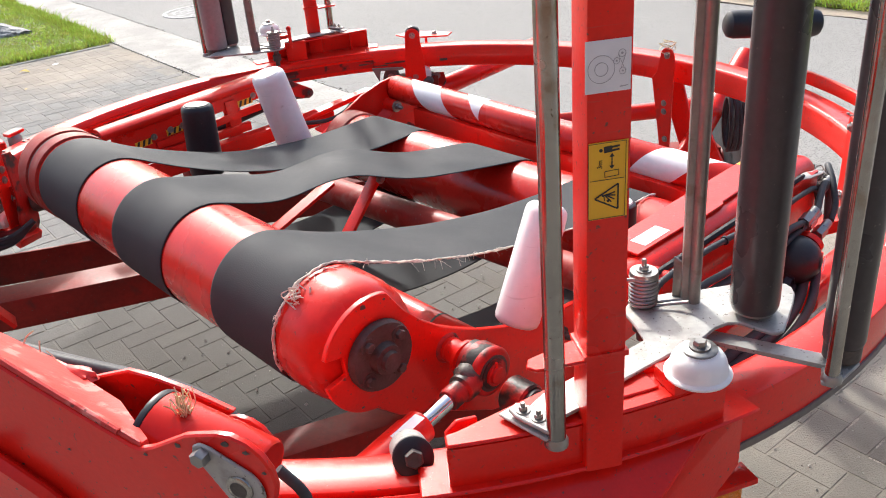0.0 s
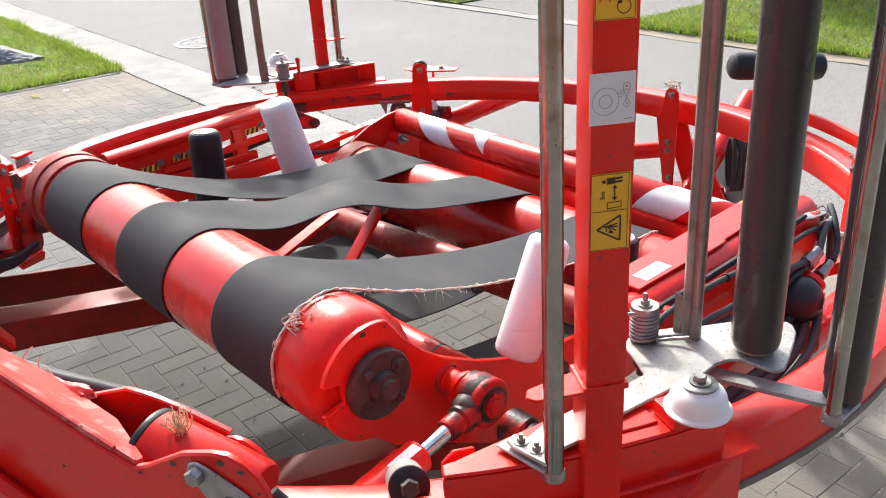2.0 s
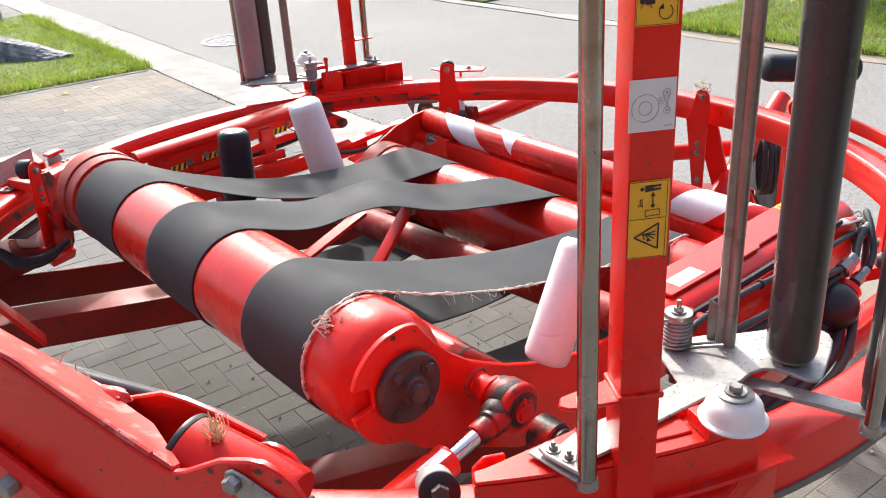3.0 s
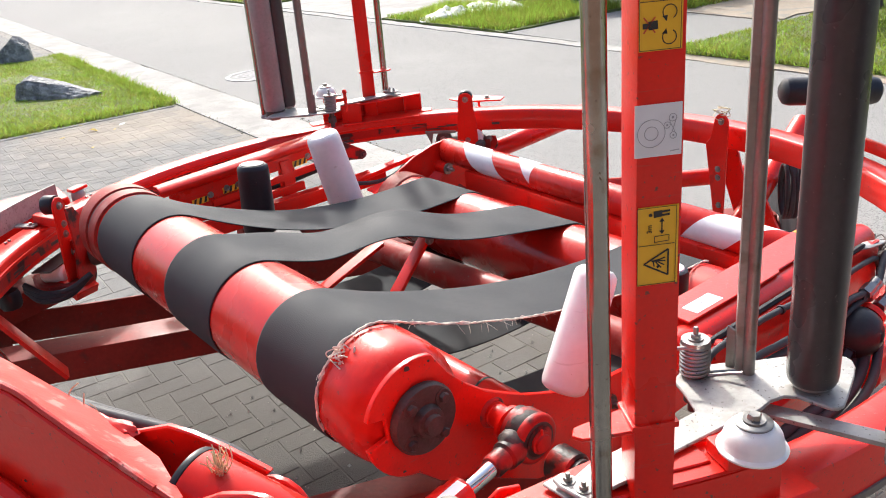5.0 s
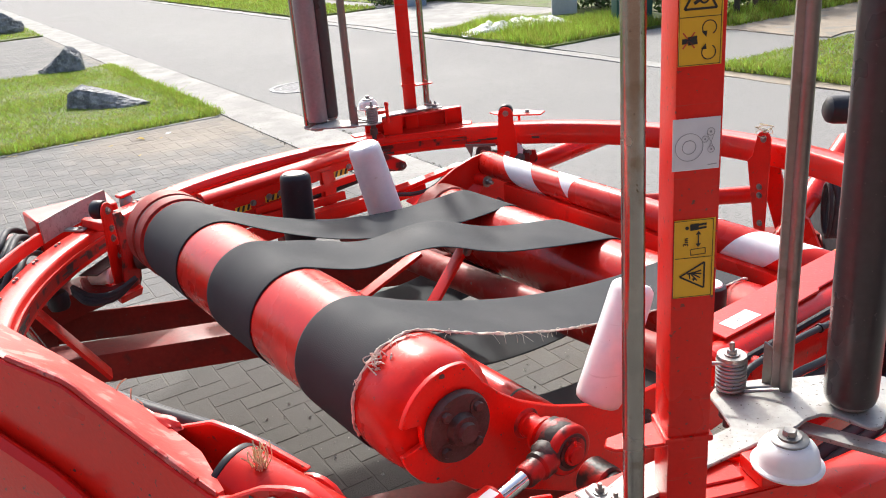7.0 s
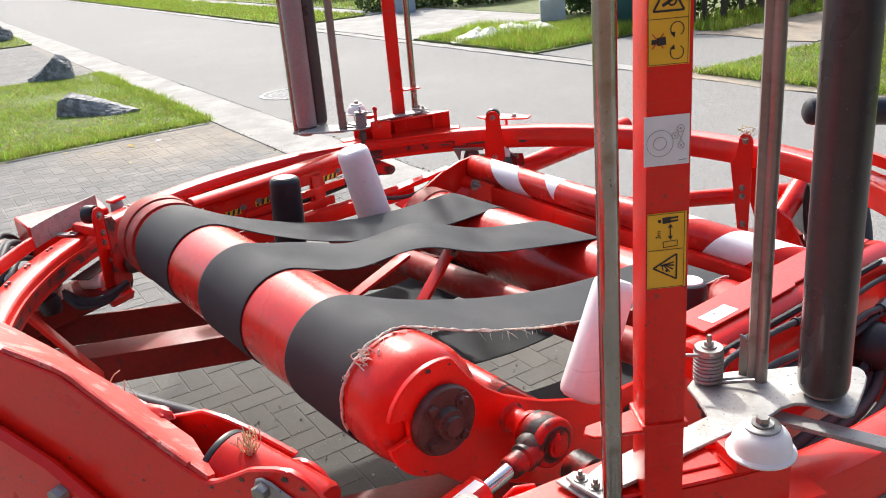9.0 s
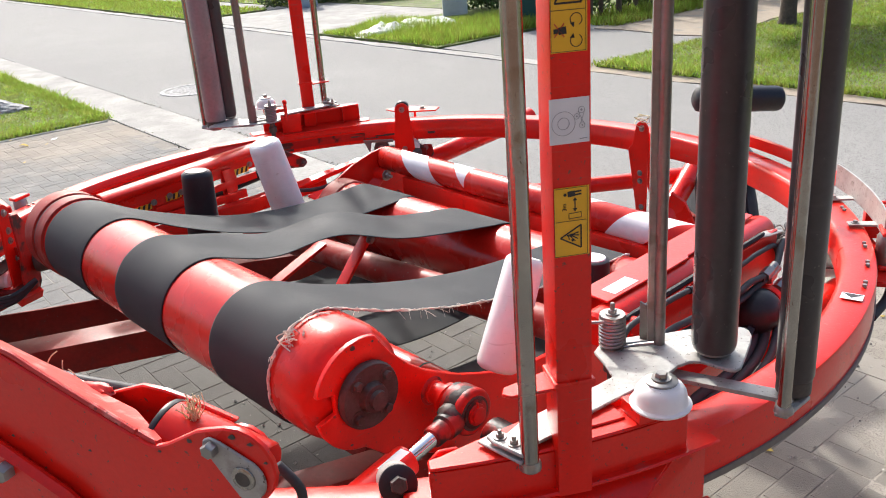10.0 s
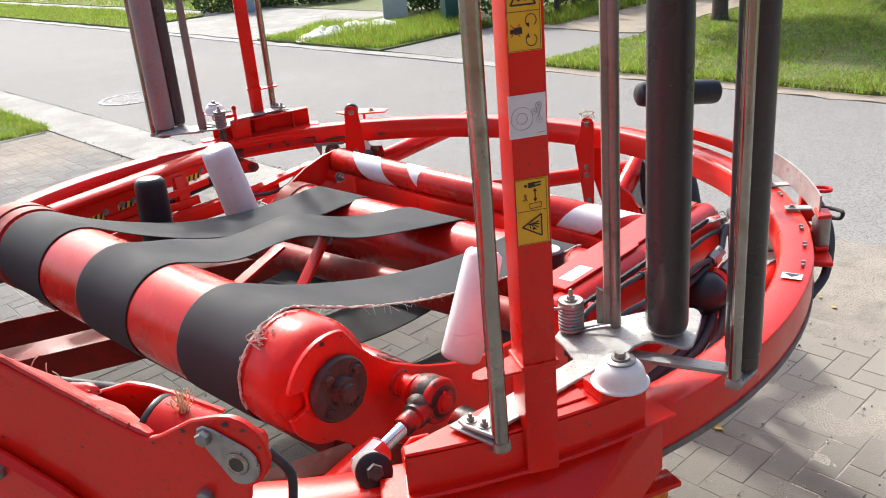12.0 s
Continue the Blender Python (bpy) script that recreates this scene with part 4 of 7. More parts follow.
# ---- wrapping table ----
NX, NY, TURN = -0.133, 1.393, radians(131)
TU = Vector((math.cos(TURN), math.sin(TURN), 0))
TV = Vector((TU.y, -TU.x, 0))


def on_table(u, v, z):
    """A point from metres along the rollers, metres across them, and height."""
    return Vector((NX, NY, 0)) + TU * u + TV * v + UP * z


R1, Z1, V1 = 0.131, 1.055, 0.0
R2, Z2, V2 = 0.131, 0.812, 1.10
LEN = 1.54
table = thing("wrapping_table", on_table(0.9, 0.55, 0.85), "red wrapping table with two belted drum rollers", "wrapping table")
cap = [(0, 0.090), (0.004, 0.104), (0.012, 0.117), (0.026, 0.126), (0.045, 0.1308), (0.06, R1), (0.945, R1), (0.965, 0.128), (0.98, 0.118), (1.0, 0.10)]
roller = part("drum_roller", lathe(on_table(0.025, V1, Z1), on_table(0.025 + LEN, V1, Z1 - 0.005), cap, 72), RED_ROLLER, table, "glossy red steel drum roller")
part("drum_roller", lathe(on_table(0.0, V2, Z2), on_table(1.58, V2, Z2), cap, 72), RED_ROLLER, table, "glossy red steel drum roller")
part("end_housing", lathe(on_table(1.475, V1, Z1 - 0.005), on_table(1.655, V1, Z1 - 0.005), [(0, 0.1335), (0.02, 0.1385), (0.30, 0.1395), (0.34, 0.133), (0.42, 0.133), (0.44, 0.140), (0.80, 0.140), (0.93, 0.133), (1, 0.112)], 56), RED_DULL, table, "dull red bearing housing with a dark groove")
part("housing_groove", lathe(on_table(1.531, V1, Z1 - 0.005), on_table(1.549, V1, Z1 - 0.005), [(0, 0.1345), (0.5, 0.1350), (1, 0.1345)], 48), DARK, table)
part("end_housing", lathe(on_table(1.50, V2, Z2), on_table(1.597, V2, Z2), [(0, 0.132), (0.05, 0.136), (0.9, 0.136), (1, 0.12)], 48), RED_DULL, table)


def belt(u0, u1, low, lift, under):
    """A closed flat belt round both rollers: slack above and below; lift: how far a prop holds it up."""
    rows = []
    t = 0.0032
    for i in range(15):
        k = radians(255 - (255 - 62) * i / 14)
        rows.append((V1 + math.cos(k) * (R1 + t), Z1 + math.sin(k) * (R1 + t)))
    a, b = rows[-1], (V2 + math.cos(radians(80)) * (R2 + t), Z2 + math.sin(radians(80)) * (R2 + t))
    for i in range(1, 22):
        s = i / 22
        sag = low * 4 * s * (1 - s) * (1 - 0.25 * (s - 0.5))
        rows.append((a[0] + (b[0] - a[0]) * s, a[1] + (b[1] - a[1]) * s - sag))
    for i in range(15):
        k = radians(80 - 178 * i / 14)
        rows.append((V2 + math.cos(k) * (R2 + t), Z2 + math.sin(k) * (R2 + t)))
    a, b = rows[-1], rows[0]
    for i in range(1, 20):
        s = i / 20
        rows.append((a[0] + (b[0] - a[0]) * s, a[1] + (b[1] - a[1]) * s - under * 4 * s * (1 - s)))
    bm = bmesh.new()
    n, m = len(rows), 7
    grid = []
    for j in range(m):
        u = u0 + (u1 - u0) * j / (m - 1)
        ring_now = []
        for i, (v, z) in enumerate(rows):
            wob = 0.004 * noise.noise(Vector((u * 3, v * 4, z * 4 + u0 * 9)))
            ring_now.append(bm.verts.new(on_table(u, v, z - 0.0028 * u * max(0, 1 - v / V2) + (lift * (math.exp(-((v - 0.43 - (u - u0) * 0.62) / 0.15) ** 2) - 0.35 * math.exp(-((v - 0.20 - (u - u0) * 0.5) / 0.10) ** 2)) if 15 <= i < 36 else 0) + (wob if 15 < i < 36 else 0))))
        grid.append(ring_now)
    for j in range(m - 1):
        for i in range(n):
            bm.faces.new((grid[j][i], grid[j][(i + 1) % n], grid[j + 1][(i + 1) % n], grid[j + 1][i]))
    bmesh.ops.recalc_face_normals(bm, faces=bm.faces[:])
    ob = part("belt", bm, RUBBER, table, "slack dark grey rubber belt")
    mod = ob.modifiers.new("thick", "SOLIDIFY")
    mod.thickness, mod.offset = 0.005, 0
    sub = ob.modifiers.new("round", "SUBSURF")
    sub.levels = sub.render_levels = 1
    return rows


edge_rows = belt(0.165, 0.418, 0.058, 0.0, 0.10)
belt(0.648, 0.932, 0.014, 0.040, 0.10)
belt(1.160, 1.462, 0.088, 0.0, 0.14)

# frayed edge of the nearest belt
bm = bmesh.new()
rng = random.Random(3)
fray = [on_table(0.162, v, z + 0.003) for v, z in edge_rows[4:38]]
for k in range(4):
    sweep([p + Vector((rng.uniform(-1, 1), rng.uniform(-1, 1), rng.uniform(-0.5, 1))) * 0.0032 for p in glide(fray, 3)], 0.0016, 5, 0, bm)
for k in range(30):
    p = rng.choice(fray[4:20]) + Vector((rng.uniform(-1, 1), rng.uniform(-1, 1), 0)) * 0.01
    q = p + TU * -rng.uniform(0.005, 0.035) + Vector((rng.uniform(-1, 1), rng.uniform(-1, 1), rng.uniform(-0.8, 0.6))) * 0.02
    sweep([p, p.lerp(q, 0.5) + UP * rng.uniform(0, 0.010), q], 0.0005, 4, 4, bm)
for k in range(12):
    p = on_table(0.145, -0.075 + rng.uniform(-0.01, 0.02), Z1 + 0.118 + rng.uniform(-0.02, 0.01))
    ps = [p + Vector((rng.uniform(-1, 1), rng.uniform(-1, 1), rng.uniform(-1, 0.6))) * 0.021 for _ in range(6)]
    sweep(ps, 0.0014, 4, 5, bm)
part("frayed_threads", bm, TWINE, table, "pale frayed belt threads")

# near end plate, hub and lift eye
prof = [(math.cos(radians(k)) * 0.124, Z1 + math.sin(radians(k)) * 0.124) for k in range(72, 163, 6)]
prof += [(-0.078, Z1 + 0.030), (-0.076, Z1 - 0.012)]
prof += [(math.cos(radians(k)) * 0.124, Z1 + math.sin(radians(k)) * 0.124) for k in range(190, 263, 6)]
prof += [(0.034, 0.885), (0.143, 0.829), (0.30, 0.74), (0.62, 0.66), (1.02, 0.68), (1.25, 0.78), (1.27, 0.90), (1.10, 0.925), (0.86, 0.90), (0.70, 0.885), (0.517, 0.897), (0.42, 0.918), (0.337, 0.947), (0.27, 0.975), (0.214, 1.006), (0.165, 1.035), (0.119, 1.072), (0.075, 1.118)]
part("end_plate", slab([on_table(0.008, v, z) for v, z in prof], TU * 0.014, 0.002), RED, table)
part("hub_flange", lathe(on_table(0.006, 0, Z1), on_table(-0.012, 0, Z1), [(0, 0.073), (0.6, 0.074), (1, 0.070)], 40), DARK, table, "greasy dark bearing flange")
part("hub_boss", lathe(on_table(-0.012, 0, Z1), on_table(-0.040, 0, Z1), [(0, 0.034), (0.55, 0.030), (0.6, 0.021), (1, 0.020)], 24), DARK, table)
for k in range(4):
    a = radians(40 + 90 * k)
    part("bolt", bolt(on_table(-0.011, math.cos(a) * 0.053, Z1 + math.sin(a) * 0.053), -TU, 0.0105), DARK, table)
bm = lathe(on_table(0.008, 0.178, 0.976), on_table(-0.034, 0.178, 0.976), [(0, 0.027), (0.3, 0.0275), (0.34, 0.0255), (0.9, 0.0255), (1, 0.024)], 28)
part("pin_boss", bm, RED, table)
part("weld_bead", lathe(on_table(0.008, 0.178, 0.976), on_table(0.002, 0.178, 0.976), [(0, 0.034), (0.5, 0.032), (1, 0.028)], 22), RED_WORN, table)
part("clevis_washer", lathe(on_table(-0.034, 0.178, 0.974), on_table(-0.048, 0.178, 0.973), [(0, 0.034), (0.2, 0.038), (0.8, 0.038), (1, 0.033)], 30), RED, table)
part("clevis_washer", lathe(on_table(-0.048, 0.178, 0.973), on_table(-0.066, 0.180, 0.972), [(0, 0.028), (0.4, 0.028), (0.42, 0.046), (1, 0.046)], 30), GREASE, table)
part("plate_bolt", bolt(on_table(0.007, 0.542, 0.827), -TU, 0.013, stud=0.012), DARK, table)

# far end plate, stripe tube, side beam, inner tube
prof = [(0.90, 0.80), (0.955, 0.868), (1.03, 0.905), (1.113, 0.945), (1.20, 0.985), (1.30, 1.012), (1.375, 1.020), (1.42, 0.99), (1.455, 0.950), (1.492, 0.930), (1.492, 0.78), (1.38, 0.74), (1.1, 0.66), (0.92, 0.70)]
part("end_plate", slab([on_table(1.60, v, z) for v, z in prof], TU * 0.012, 0.002), RED, table)
bm = lathe(on_table(1.60, 1.328, 0.912), on_table(1.545, 1.328, 0.912), [(0, 0.030), (0.5, 0.026), (1, 0.026)], 20)
part("pivot_boss", bm, RED, table)
part("bolt", bolt(on_table(1.545, 1.328, 0.912), -TU, 0.015, stud=0.02), ZINC, table)
s0, s1 = on_table(1.595, 1.375, 0.972), on_table(-0.06, 1.30, 0.962)
part("stripe_tube", lathe(s0, s1, [(0, 0.050), (0.002, 0.0525), (0.998, 0.0525), (1, 0.05)], 40), RED_ROLLER, table, "red tube with white warning stripes")


def stripe(left, lean_left, right, lean_right, k0=-70, k1=170):
    """A white warning band on the stripe tube; its two edges wind round it, by metres for each degree."""
    w, a, b = basis(s1 - s0)
    bm = bmesh.new()
    rows = []
    for i in range(61):
        deg = k0 + (k1 - k0) * i / 60
        k = radians(deg)
        dirn = a * math.cos(k) + b * math.sin(k)
        lo, hi = left + lean_left * deg, right + lean_right * deg
        if hi - lo < 0.0005:
            continue
        rows.append([bm.verts.new(s0 + w * t + dirn * 0.0530) for t in (lo, hi)])
    for lo, hi in zip(rows, rows[1:]):
        bm.faces.new((lo[0], lo[1], hi[1], hi[0]))
    bmesh.ops.recalc_face_normals(bm, faces=bm.faces[:])
    part("white_stripe", bm, PAPER, table)


stripe(0.118, 0.00104, 0.298, 0.00092)
stripe(0.460, 0.00103, 0.571, -0.00002)
stripe(1.084, 0.00002, 1.195, -0.00103)
stripe(1.358, -0.00082, 1.544, -0.00104)
part("side_beam", beam(on_table(1.425, 1.345, 0.852), on_table(-0.05, 1.26, 0.852), 0.055, 0.150, UP, 0.005), RED, table)
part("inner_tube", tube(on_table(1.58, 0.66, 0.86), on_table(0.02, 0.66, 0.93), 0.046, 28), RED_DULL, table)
part("inner_tube", tube(on_table(0.55, 0.33, 0.858), on_table(0.02, 0.33, 0.858), 0.044, 28), RED, table)
part("tube_groove", lathe(on_table(0.214, 0.33, 0.858), on_table(0.207, 0.33, 0.858), [(0, 0.0443), (0.5, 0.0449), (1, 0.0443)], 28), DARK, table)
prop = on_table(0.80, 0.63, 1.010)
part("belt_prop", beam(prop + UP * 0.005, on_table(0.80, 0.36, 0.72), 0.012, 0.045, TU, 0.003), RED, table)
part("belt_prop", beam(on_table(0.96, 0.57, 0.975), on_table(0.96, 0.22, 0.85), 0.012, 0.045, TU, 0.003), RED, table)
part("bolt", bolt(prop + TU * -0.02 + UP * 0.002, -TU, 0.010), ZINC, table)


def cone(u, v, z, wide, tall, lean, mat, top, label):
    base = on_table(u, v, z)
    tip = base + Vector(lean).normalized() * tall
    c = part("guide_cone", lathe(base, tip, [(0, wide * 0.40), (0.02, wide * 0.47), (0.06, wide * 0.50), (0.93, wide * 0.46), (0.975, wide * 0.44), (1, wide * 0.38)], 40), mat, table, label)
    part("cone_top", lathe(tip, tip + (tip - base).normalized() * 0.003, [(0, wide * 0.36), (1, wide * 0.34)], 32), top, c)
    part("cone_axle", tube(base - (tip - base).normalized() * 0.004, base + (tip - base) * 0.05, 0.018, 14), DARK, c)


cone(-0.03, 0.345, 0.968, 0.100, 0.268, TV * 0.48 + UP, WHITE, WHITE, "white tapered plastic guide roller")
cone(0.02, 0.77, 0.925, 0.098, 0.165, TV * 0.05 + UP, BLACK, PAPER, "black plastic guide roller with a pale top")
cone(1.62, 0.872, 0.840, 0.138, 0.342, TV * -0.24 + UP, WHITE, WHITE, "white tapered plastic guide roller")
cone(1.60, 0.47, 0.88, 0.122, 0.258, TV * 0.05 + UP, BLACK, BLACK, "black plastic guide roller")

# ---- machine frame under the ring ----
frame_thing = thing("machine_frame", (-0.6, 2.3, 0), "dusty dark red chassis of rectangular steel beams", "machine chassis")


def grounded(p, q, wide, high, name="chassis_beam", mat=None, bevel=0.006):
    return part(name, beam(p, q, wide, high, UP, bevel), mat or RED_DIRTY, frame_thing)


grounded((-2.10, 2.375, 0.595), (-0.80, 2.745, 0.595), 0.13, 0.11)
grounded((-2.20, 2.712, 0.595), (-0.75, 3.050, 0.595), 0.012, 0.12)
grounded((-0.99, 2.840, 0.600), (-0.16, 1.905, 0.600), 0.12, 0.12)
grounded((-0.75, 1.560, 0.580), (-0.14, 1.775, 0.580), 0.10, 0.10)
grounded((-0.99, 2.840, 0.600), (-1.45, 3.35, 0.600), 0.12, 0.12)
for p in ((-2.05, 2.39, 0.0),):
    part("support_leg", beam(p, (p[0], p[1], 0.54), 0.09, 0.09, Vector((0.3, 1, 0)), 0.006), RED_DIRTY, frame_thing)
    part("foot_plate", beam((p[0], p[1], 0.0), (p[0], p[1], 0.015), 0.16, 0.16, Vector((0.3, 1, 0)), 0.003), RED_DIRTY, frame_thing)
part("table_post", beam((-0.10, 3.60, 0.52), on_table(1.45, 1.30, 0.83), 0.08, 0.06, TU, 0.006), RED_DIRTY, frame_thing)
part("diagonal_brace", beam((-1.545, 2.315, 0.905), (-1.40, 2.40, 0.62), 0.07, 0.014, Vector((0.8, 0.4, 0.4)), 0.003), RED, frame_thing)
part("diagonal_brace", tube((-1.62, 2.33, 0.88), (-1.52, 2.33, 0.66), 0.013, 12), STEEL, frame_thing)

# outer guard below the near side of the ring
crest = [on_ring(k, 1.487, 1.027) for k in range(-22, 23, 2)]
skirt = [Vector((0.285, 1.020, 0.945)), Vector((-0.70, 0.84, 0.945))]
part("ring_guard", slab(crest + skirt, Vector((0.0, 0.004, -0.009)), 0.002), RED, frame_thing)
part("guard_end", slab([on_ring(22.0, 1.488, 1.026), on_ring(24.7, 1.489, 1.026), on_ring(24.7, 1.489, 0.905), Vector((0.285, 1.020, 0.790)), Vector((0.285, 1.020, 0.945))], Vector((-0.004, 0.005, 0)), 0.002), RED, frame_thing)
part("guard_front", slab([Vector((0.283, 1.018, 0.944)), Vector((0.283, 1.018, 0.790)), Vector((-0.70, 0.838, 0.790)), Vector((-0.70, 0.838, 0.944))], Vector((0, 0.007, 0)), 0.002), RED, frame_thing)
lamp = Vector((0.482, 1.199, 0.845))
part("reflector_bracket", beam(lamp + Vector((-0.05, -0.01, 0)), lamp + Vector((0.05, 0.02, 0)), 0.05, 0.012, UP, 0.002), RED, frame_thing)
part("reflector", beam(lamp + Vector((-0.03, -0.005, -0.03)), lamp + Vector((0.03, 0.015, -0.03)), 0.022, 0.045, UP, 0.003), material("amber_reflector", (0.75, 0.22, 0.01), 0.18, vary=0.05), frame_thing, "amber side reflector")
part("reflector_stem", beam(lamp + Vector((0, 0.02, 0.0)), lamp + Vector((0, 0.06, 0.07)), 0.03, 0.012, Vector((1, 0, 0)), 0.002), RED, frame_thing)


# ---- lift arm in front ----
arm_at = Vector((-0.238, 0.691, 1.431))
AD = Vector((-0.92, 0.39, 0)).normalized()
AN = Vector((AD.y, -AD.x, 0))
arm = thing("lift_arm", (-0.45, 0.80, 1.2), "bright red welded lift arm with a pin plate", "lift arm")


def on_arm(s, z, back=0.0):
    return Vector((arm_at.x, arm_at.y, 0)) + AD * s + AN * back + UP * z


def tip_round(cs, cz, r, a0, a1, n=8):
    return [(cs + math.cos(radians(a0 + (a1 - a0) * i / n)) * r, cz + math.sin(radians(a0 + (a1 - a0) * i / n)) * r) for i in range(n + 1)]


front = [(0.95, 1.64), (0.376, 1.523), (0.285, 1.511), (0.244, 1.492), (0.206, 1.473), (0.131, 1.437), (0.094, 1.420), (0.083, 1.4175), (0.065, 1.4240), (0.020, 1.4490), (0.006, 1.4530)]
front += tip_round(-0.028, 1.412, 0.048, 75, 250)
front += [(-0.03, 1.30), (0.05, 1.20), (0.95, 1.10)]
part("side_plate", slab([on_arm(s, z) for s, z in front], AN * 0.009, 0.002), RED, arm)
rail = [(0.95, 1.642), (0.376, 1.525), (0.285, 1.513), (0.244, 1.494), (0.206, 1.475), (0.160, 1.453), (0.131, 1.439), (0.110, 1.429), (0.084, 1.4195)]
rear = [(0.95, 1.62), (0.539, 1.491), (0.434, 1.462), (0.386, 1.445), (0.345, 1.431), (0.300, 1.417), (0.264, 1.402), (0.20, 1.404), (0.084, 1.408)]
widths = [0.110, 0.110, 0.110, 0.110, 0.110, 0.108, 0.100, 0.062, 0.012]
bm = bmesh.new()
rows = []
for (s, z), (s2, z2), wide in zip(rail, rear, widths):
    near, behind = on_arm(s, z, 0.004), on_arm(s2, z2, 0.110)
    rows.append([bm.verts.new(near.lerp(behind, t * wide / 0.110) + UP * lift) for t, lift in ((0.0, 0.0), (0.06, 0.0035), (0.16, 0.0045), (0.23, 0.0015), (0.62, 0.001), (1.0, 0.0))])
for lo, hi in zip(rows, rows[1:]):
    for i in range(5):
        bm.faces.new((lo[i], lo[i + 1], hi[i + 1], hi[i]))
ext = bmesh.ops.extrude_face_region(bm, geom=bm.faces[:])
bmesh.ops.translate(bm, verts=[v for v in ext["geom"] if isinstance(v, bmesh.types.BMVert)], vec=(0, 0, -0.008))
bmesh.ops.recalc_face_normals(bm, faces=bm.faces[:])
part("top_plate", bm, RED_SCRAPED, arm, "top plate with scraped pink-red paint")
part("weld_seam", sweep([on_arm(s, z + 0.001, 0.006) for s, z in rail[1:8]], 0.0040, 8), RED_SCRAPED, arm)
back = [(0.95, 1.608), (0.539, 1.481), (0.434, 1.452), (0.386, 1.435), (0.319, 1.413), (0.264, 1.396), (0.245, 1.398), (0.19, 1.4175), (0.155, 1.415), (0.113, 1.406), (0.05, 1.387)]
back += tip_round(0.045, 1.340, 0.040, 60, 250)
back += [(0.1, 1.20), (0.95, 1.10)]
part("side_plate", slab([on_arm(s, z, 0.11) for s, z in back], AN * 0.009, 0.002), RED, arm)
part("web_plate", slab([on_arm(0.34, 1.30, 0.010), on_arm(0.34, 1.30, 0.11), on_arm(0.12, 1.27, 0.11), on_arm(0.12, 1.27, 0.010)], UP * 0.01, 0.001), RED, arm)
part("cross_tube", lathe(on_arm(0.118, 1.385, 0.060), on_arm(-0.010, 1.346, 0.060), [(0, 0.044), (0.02, 0.047), (0.97, 0.047), (1, 0.044)], 36), RED_ROLLER, arm)
part("seal_ring", lathe(on_arm(0.123, 1.386, 0.060), on_arm(0.116, 1.384, 0.060), [(0, 0.0475), (0.5, 0.0485), (1, 0.0475)], 32), BLACK, arm)
lower = [(0.95, 1.46), (0.50, 1.455), (0.321, 1.395), (0.221, 1.338), (0.15, 1.28), (0.12, 1.20), (0.95, 1.10)]
part("lower_plate", slab([on_arm(s, z, -0.020) for s, z in lower], AN * 0.02, 0.008), RED, arm)
lock = [(0.012, 1.432), (0.009, 1.443), (0.0, 1.4475), (-0.012, 1.444)] + [(-0.036 - 0.028 * math.cos(radians(k)), 1.400 + 0.028 * math.sin(radians(k))) for k in range(55, -125, -15)]
part("pin_plate", slab([on_arm(s, z, -0.0045) for s, z in lock], AN * 0.004, 0.0015), GALV, arm, "grey steel pin retaining plate")
part("bolt", bolt(on_arm(-0.002, 1.435, -0.0045), -AN, 0.0092, washer=False), ZINC, arm)
bm = lathe(on_arm(-0.037, 1.402, -0.0047), on_arm(-0.037, 1.402, -0.0075), [(0, 0.0150), (0.6, 0.0145), (1, 0.0125)], 24)
part("pin_end", bm, STEEL, arm)
part("pin_bore", lathe(on_arm(-0.037, 1.402, -0.0076), on_arm(-0.037, 1.402, -0.0080), [(0, 0.0095), (1, 0.009)], 20), DARK, arm)
part("bolt", bolt(on_arm(0.265, 1.425, 0.055), (0.4, -0.5, 0.7), 0.012), ZINC, arm)
part("hose", sweep([on_arm(0.55, 1.41, 0.13), on_arm(0.35, 1.392, 0.135), on_arm(0.22, 1.388, 0.135), on_arm(0.12, 1.380, 0.132), on_arm(0.06, 1.345, 0.131), on_arm(0.04, 1.29, 0.13)], 0.009, 12), HOSE, arm, "black hydraulic hose")
part("hose", sweep([on_arm(0.55, 1.395, 0.155), on_arm(0.35, 1.378, 0.155), on_arm(0.22, 1.374, 0.152), on_arm(0.12, 1.36, 0.15), on_arm(0.06, 1.30, 0.15)], 0.008, 12), HOSE, arm, "black hydraulic hose")
part("bolt", bolt(on_arm(0.301, 1.360, -0.0202), -AN, 0.0125, washer=False), ZINC, arm)
part("bolt", bolt(on_arm(0.016, 1.348, 0.0), -AN, 0.0100, washer=False), ZINC, arm)
part("hose", sweep([on_arm(-0.050, 1.39, 0.04), on_arm(-0.068, 1.365, 0.045), on_arm(-0.070, 1.34, 0.05), on_arm(-0.062, 1.29, 0.05)], 0.0060, 12), HOSE, arm, "black hydraulic hose")
part("arm_column", beam((-0.75, 1.02, 0.02), (-0.75, 1.02, 1.30), 0.14, 0.14, AD, 0.006), RED, arm)
bm = bmesh.new()
rng = random.Random(8)
for k in range(30):
    p = on_arm(0.071 + rng.uniform(-0.006, 0.006), 1.419, 0.060 + rng.uniform(-0.006, 0.006))
    q = p + Vector((rng.uniform(-1, 1) * 0.009, rng.uniform(-1, 1) * 0.009, rng.uniform(0.010, 0.034)))
    sweep([p, p.lerp(q, 0.5) + Vector((rng.uniform(-1, 1), rng.uniform(-1, 1), 0)) * 0.006, q], 0.0008, 4, 3, bm)
part("straw_tuft", bm, STRAW, arm, "small tuft of dry straw on the lift arm")
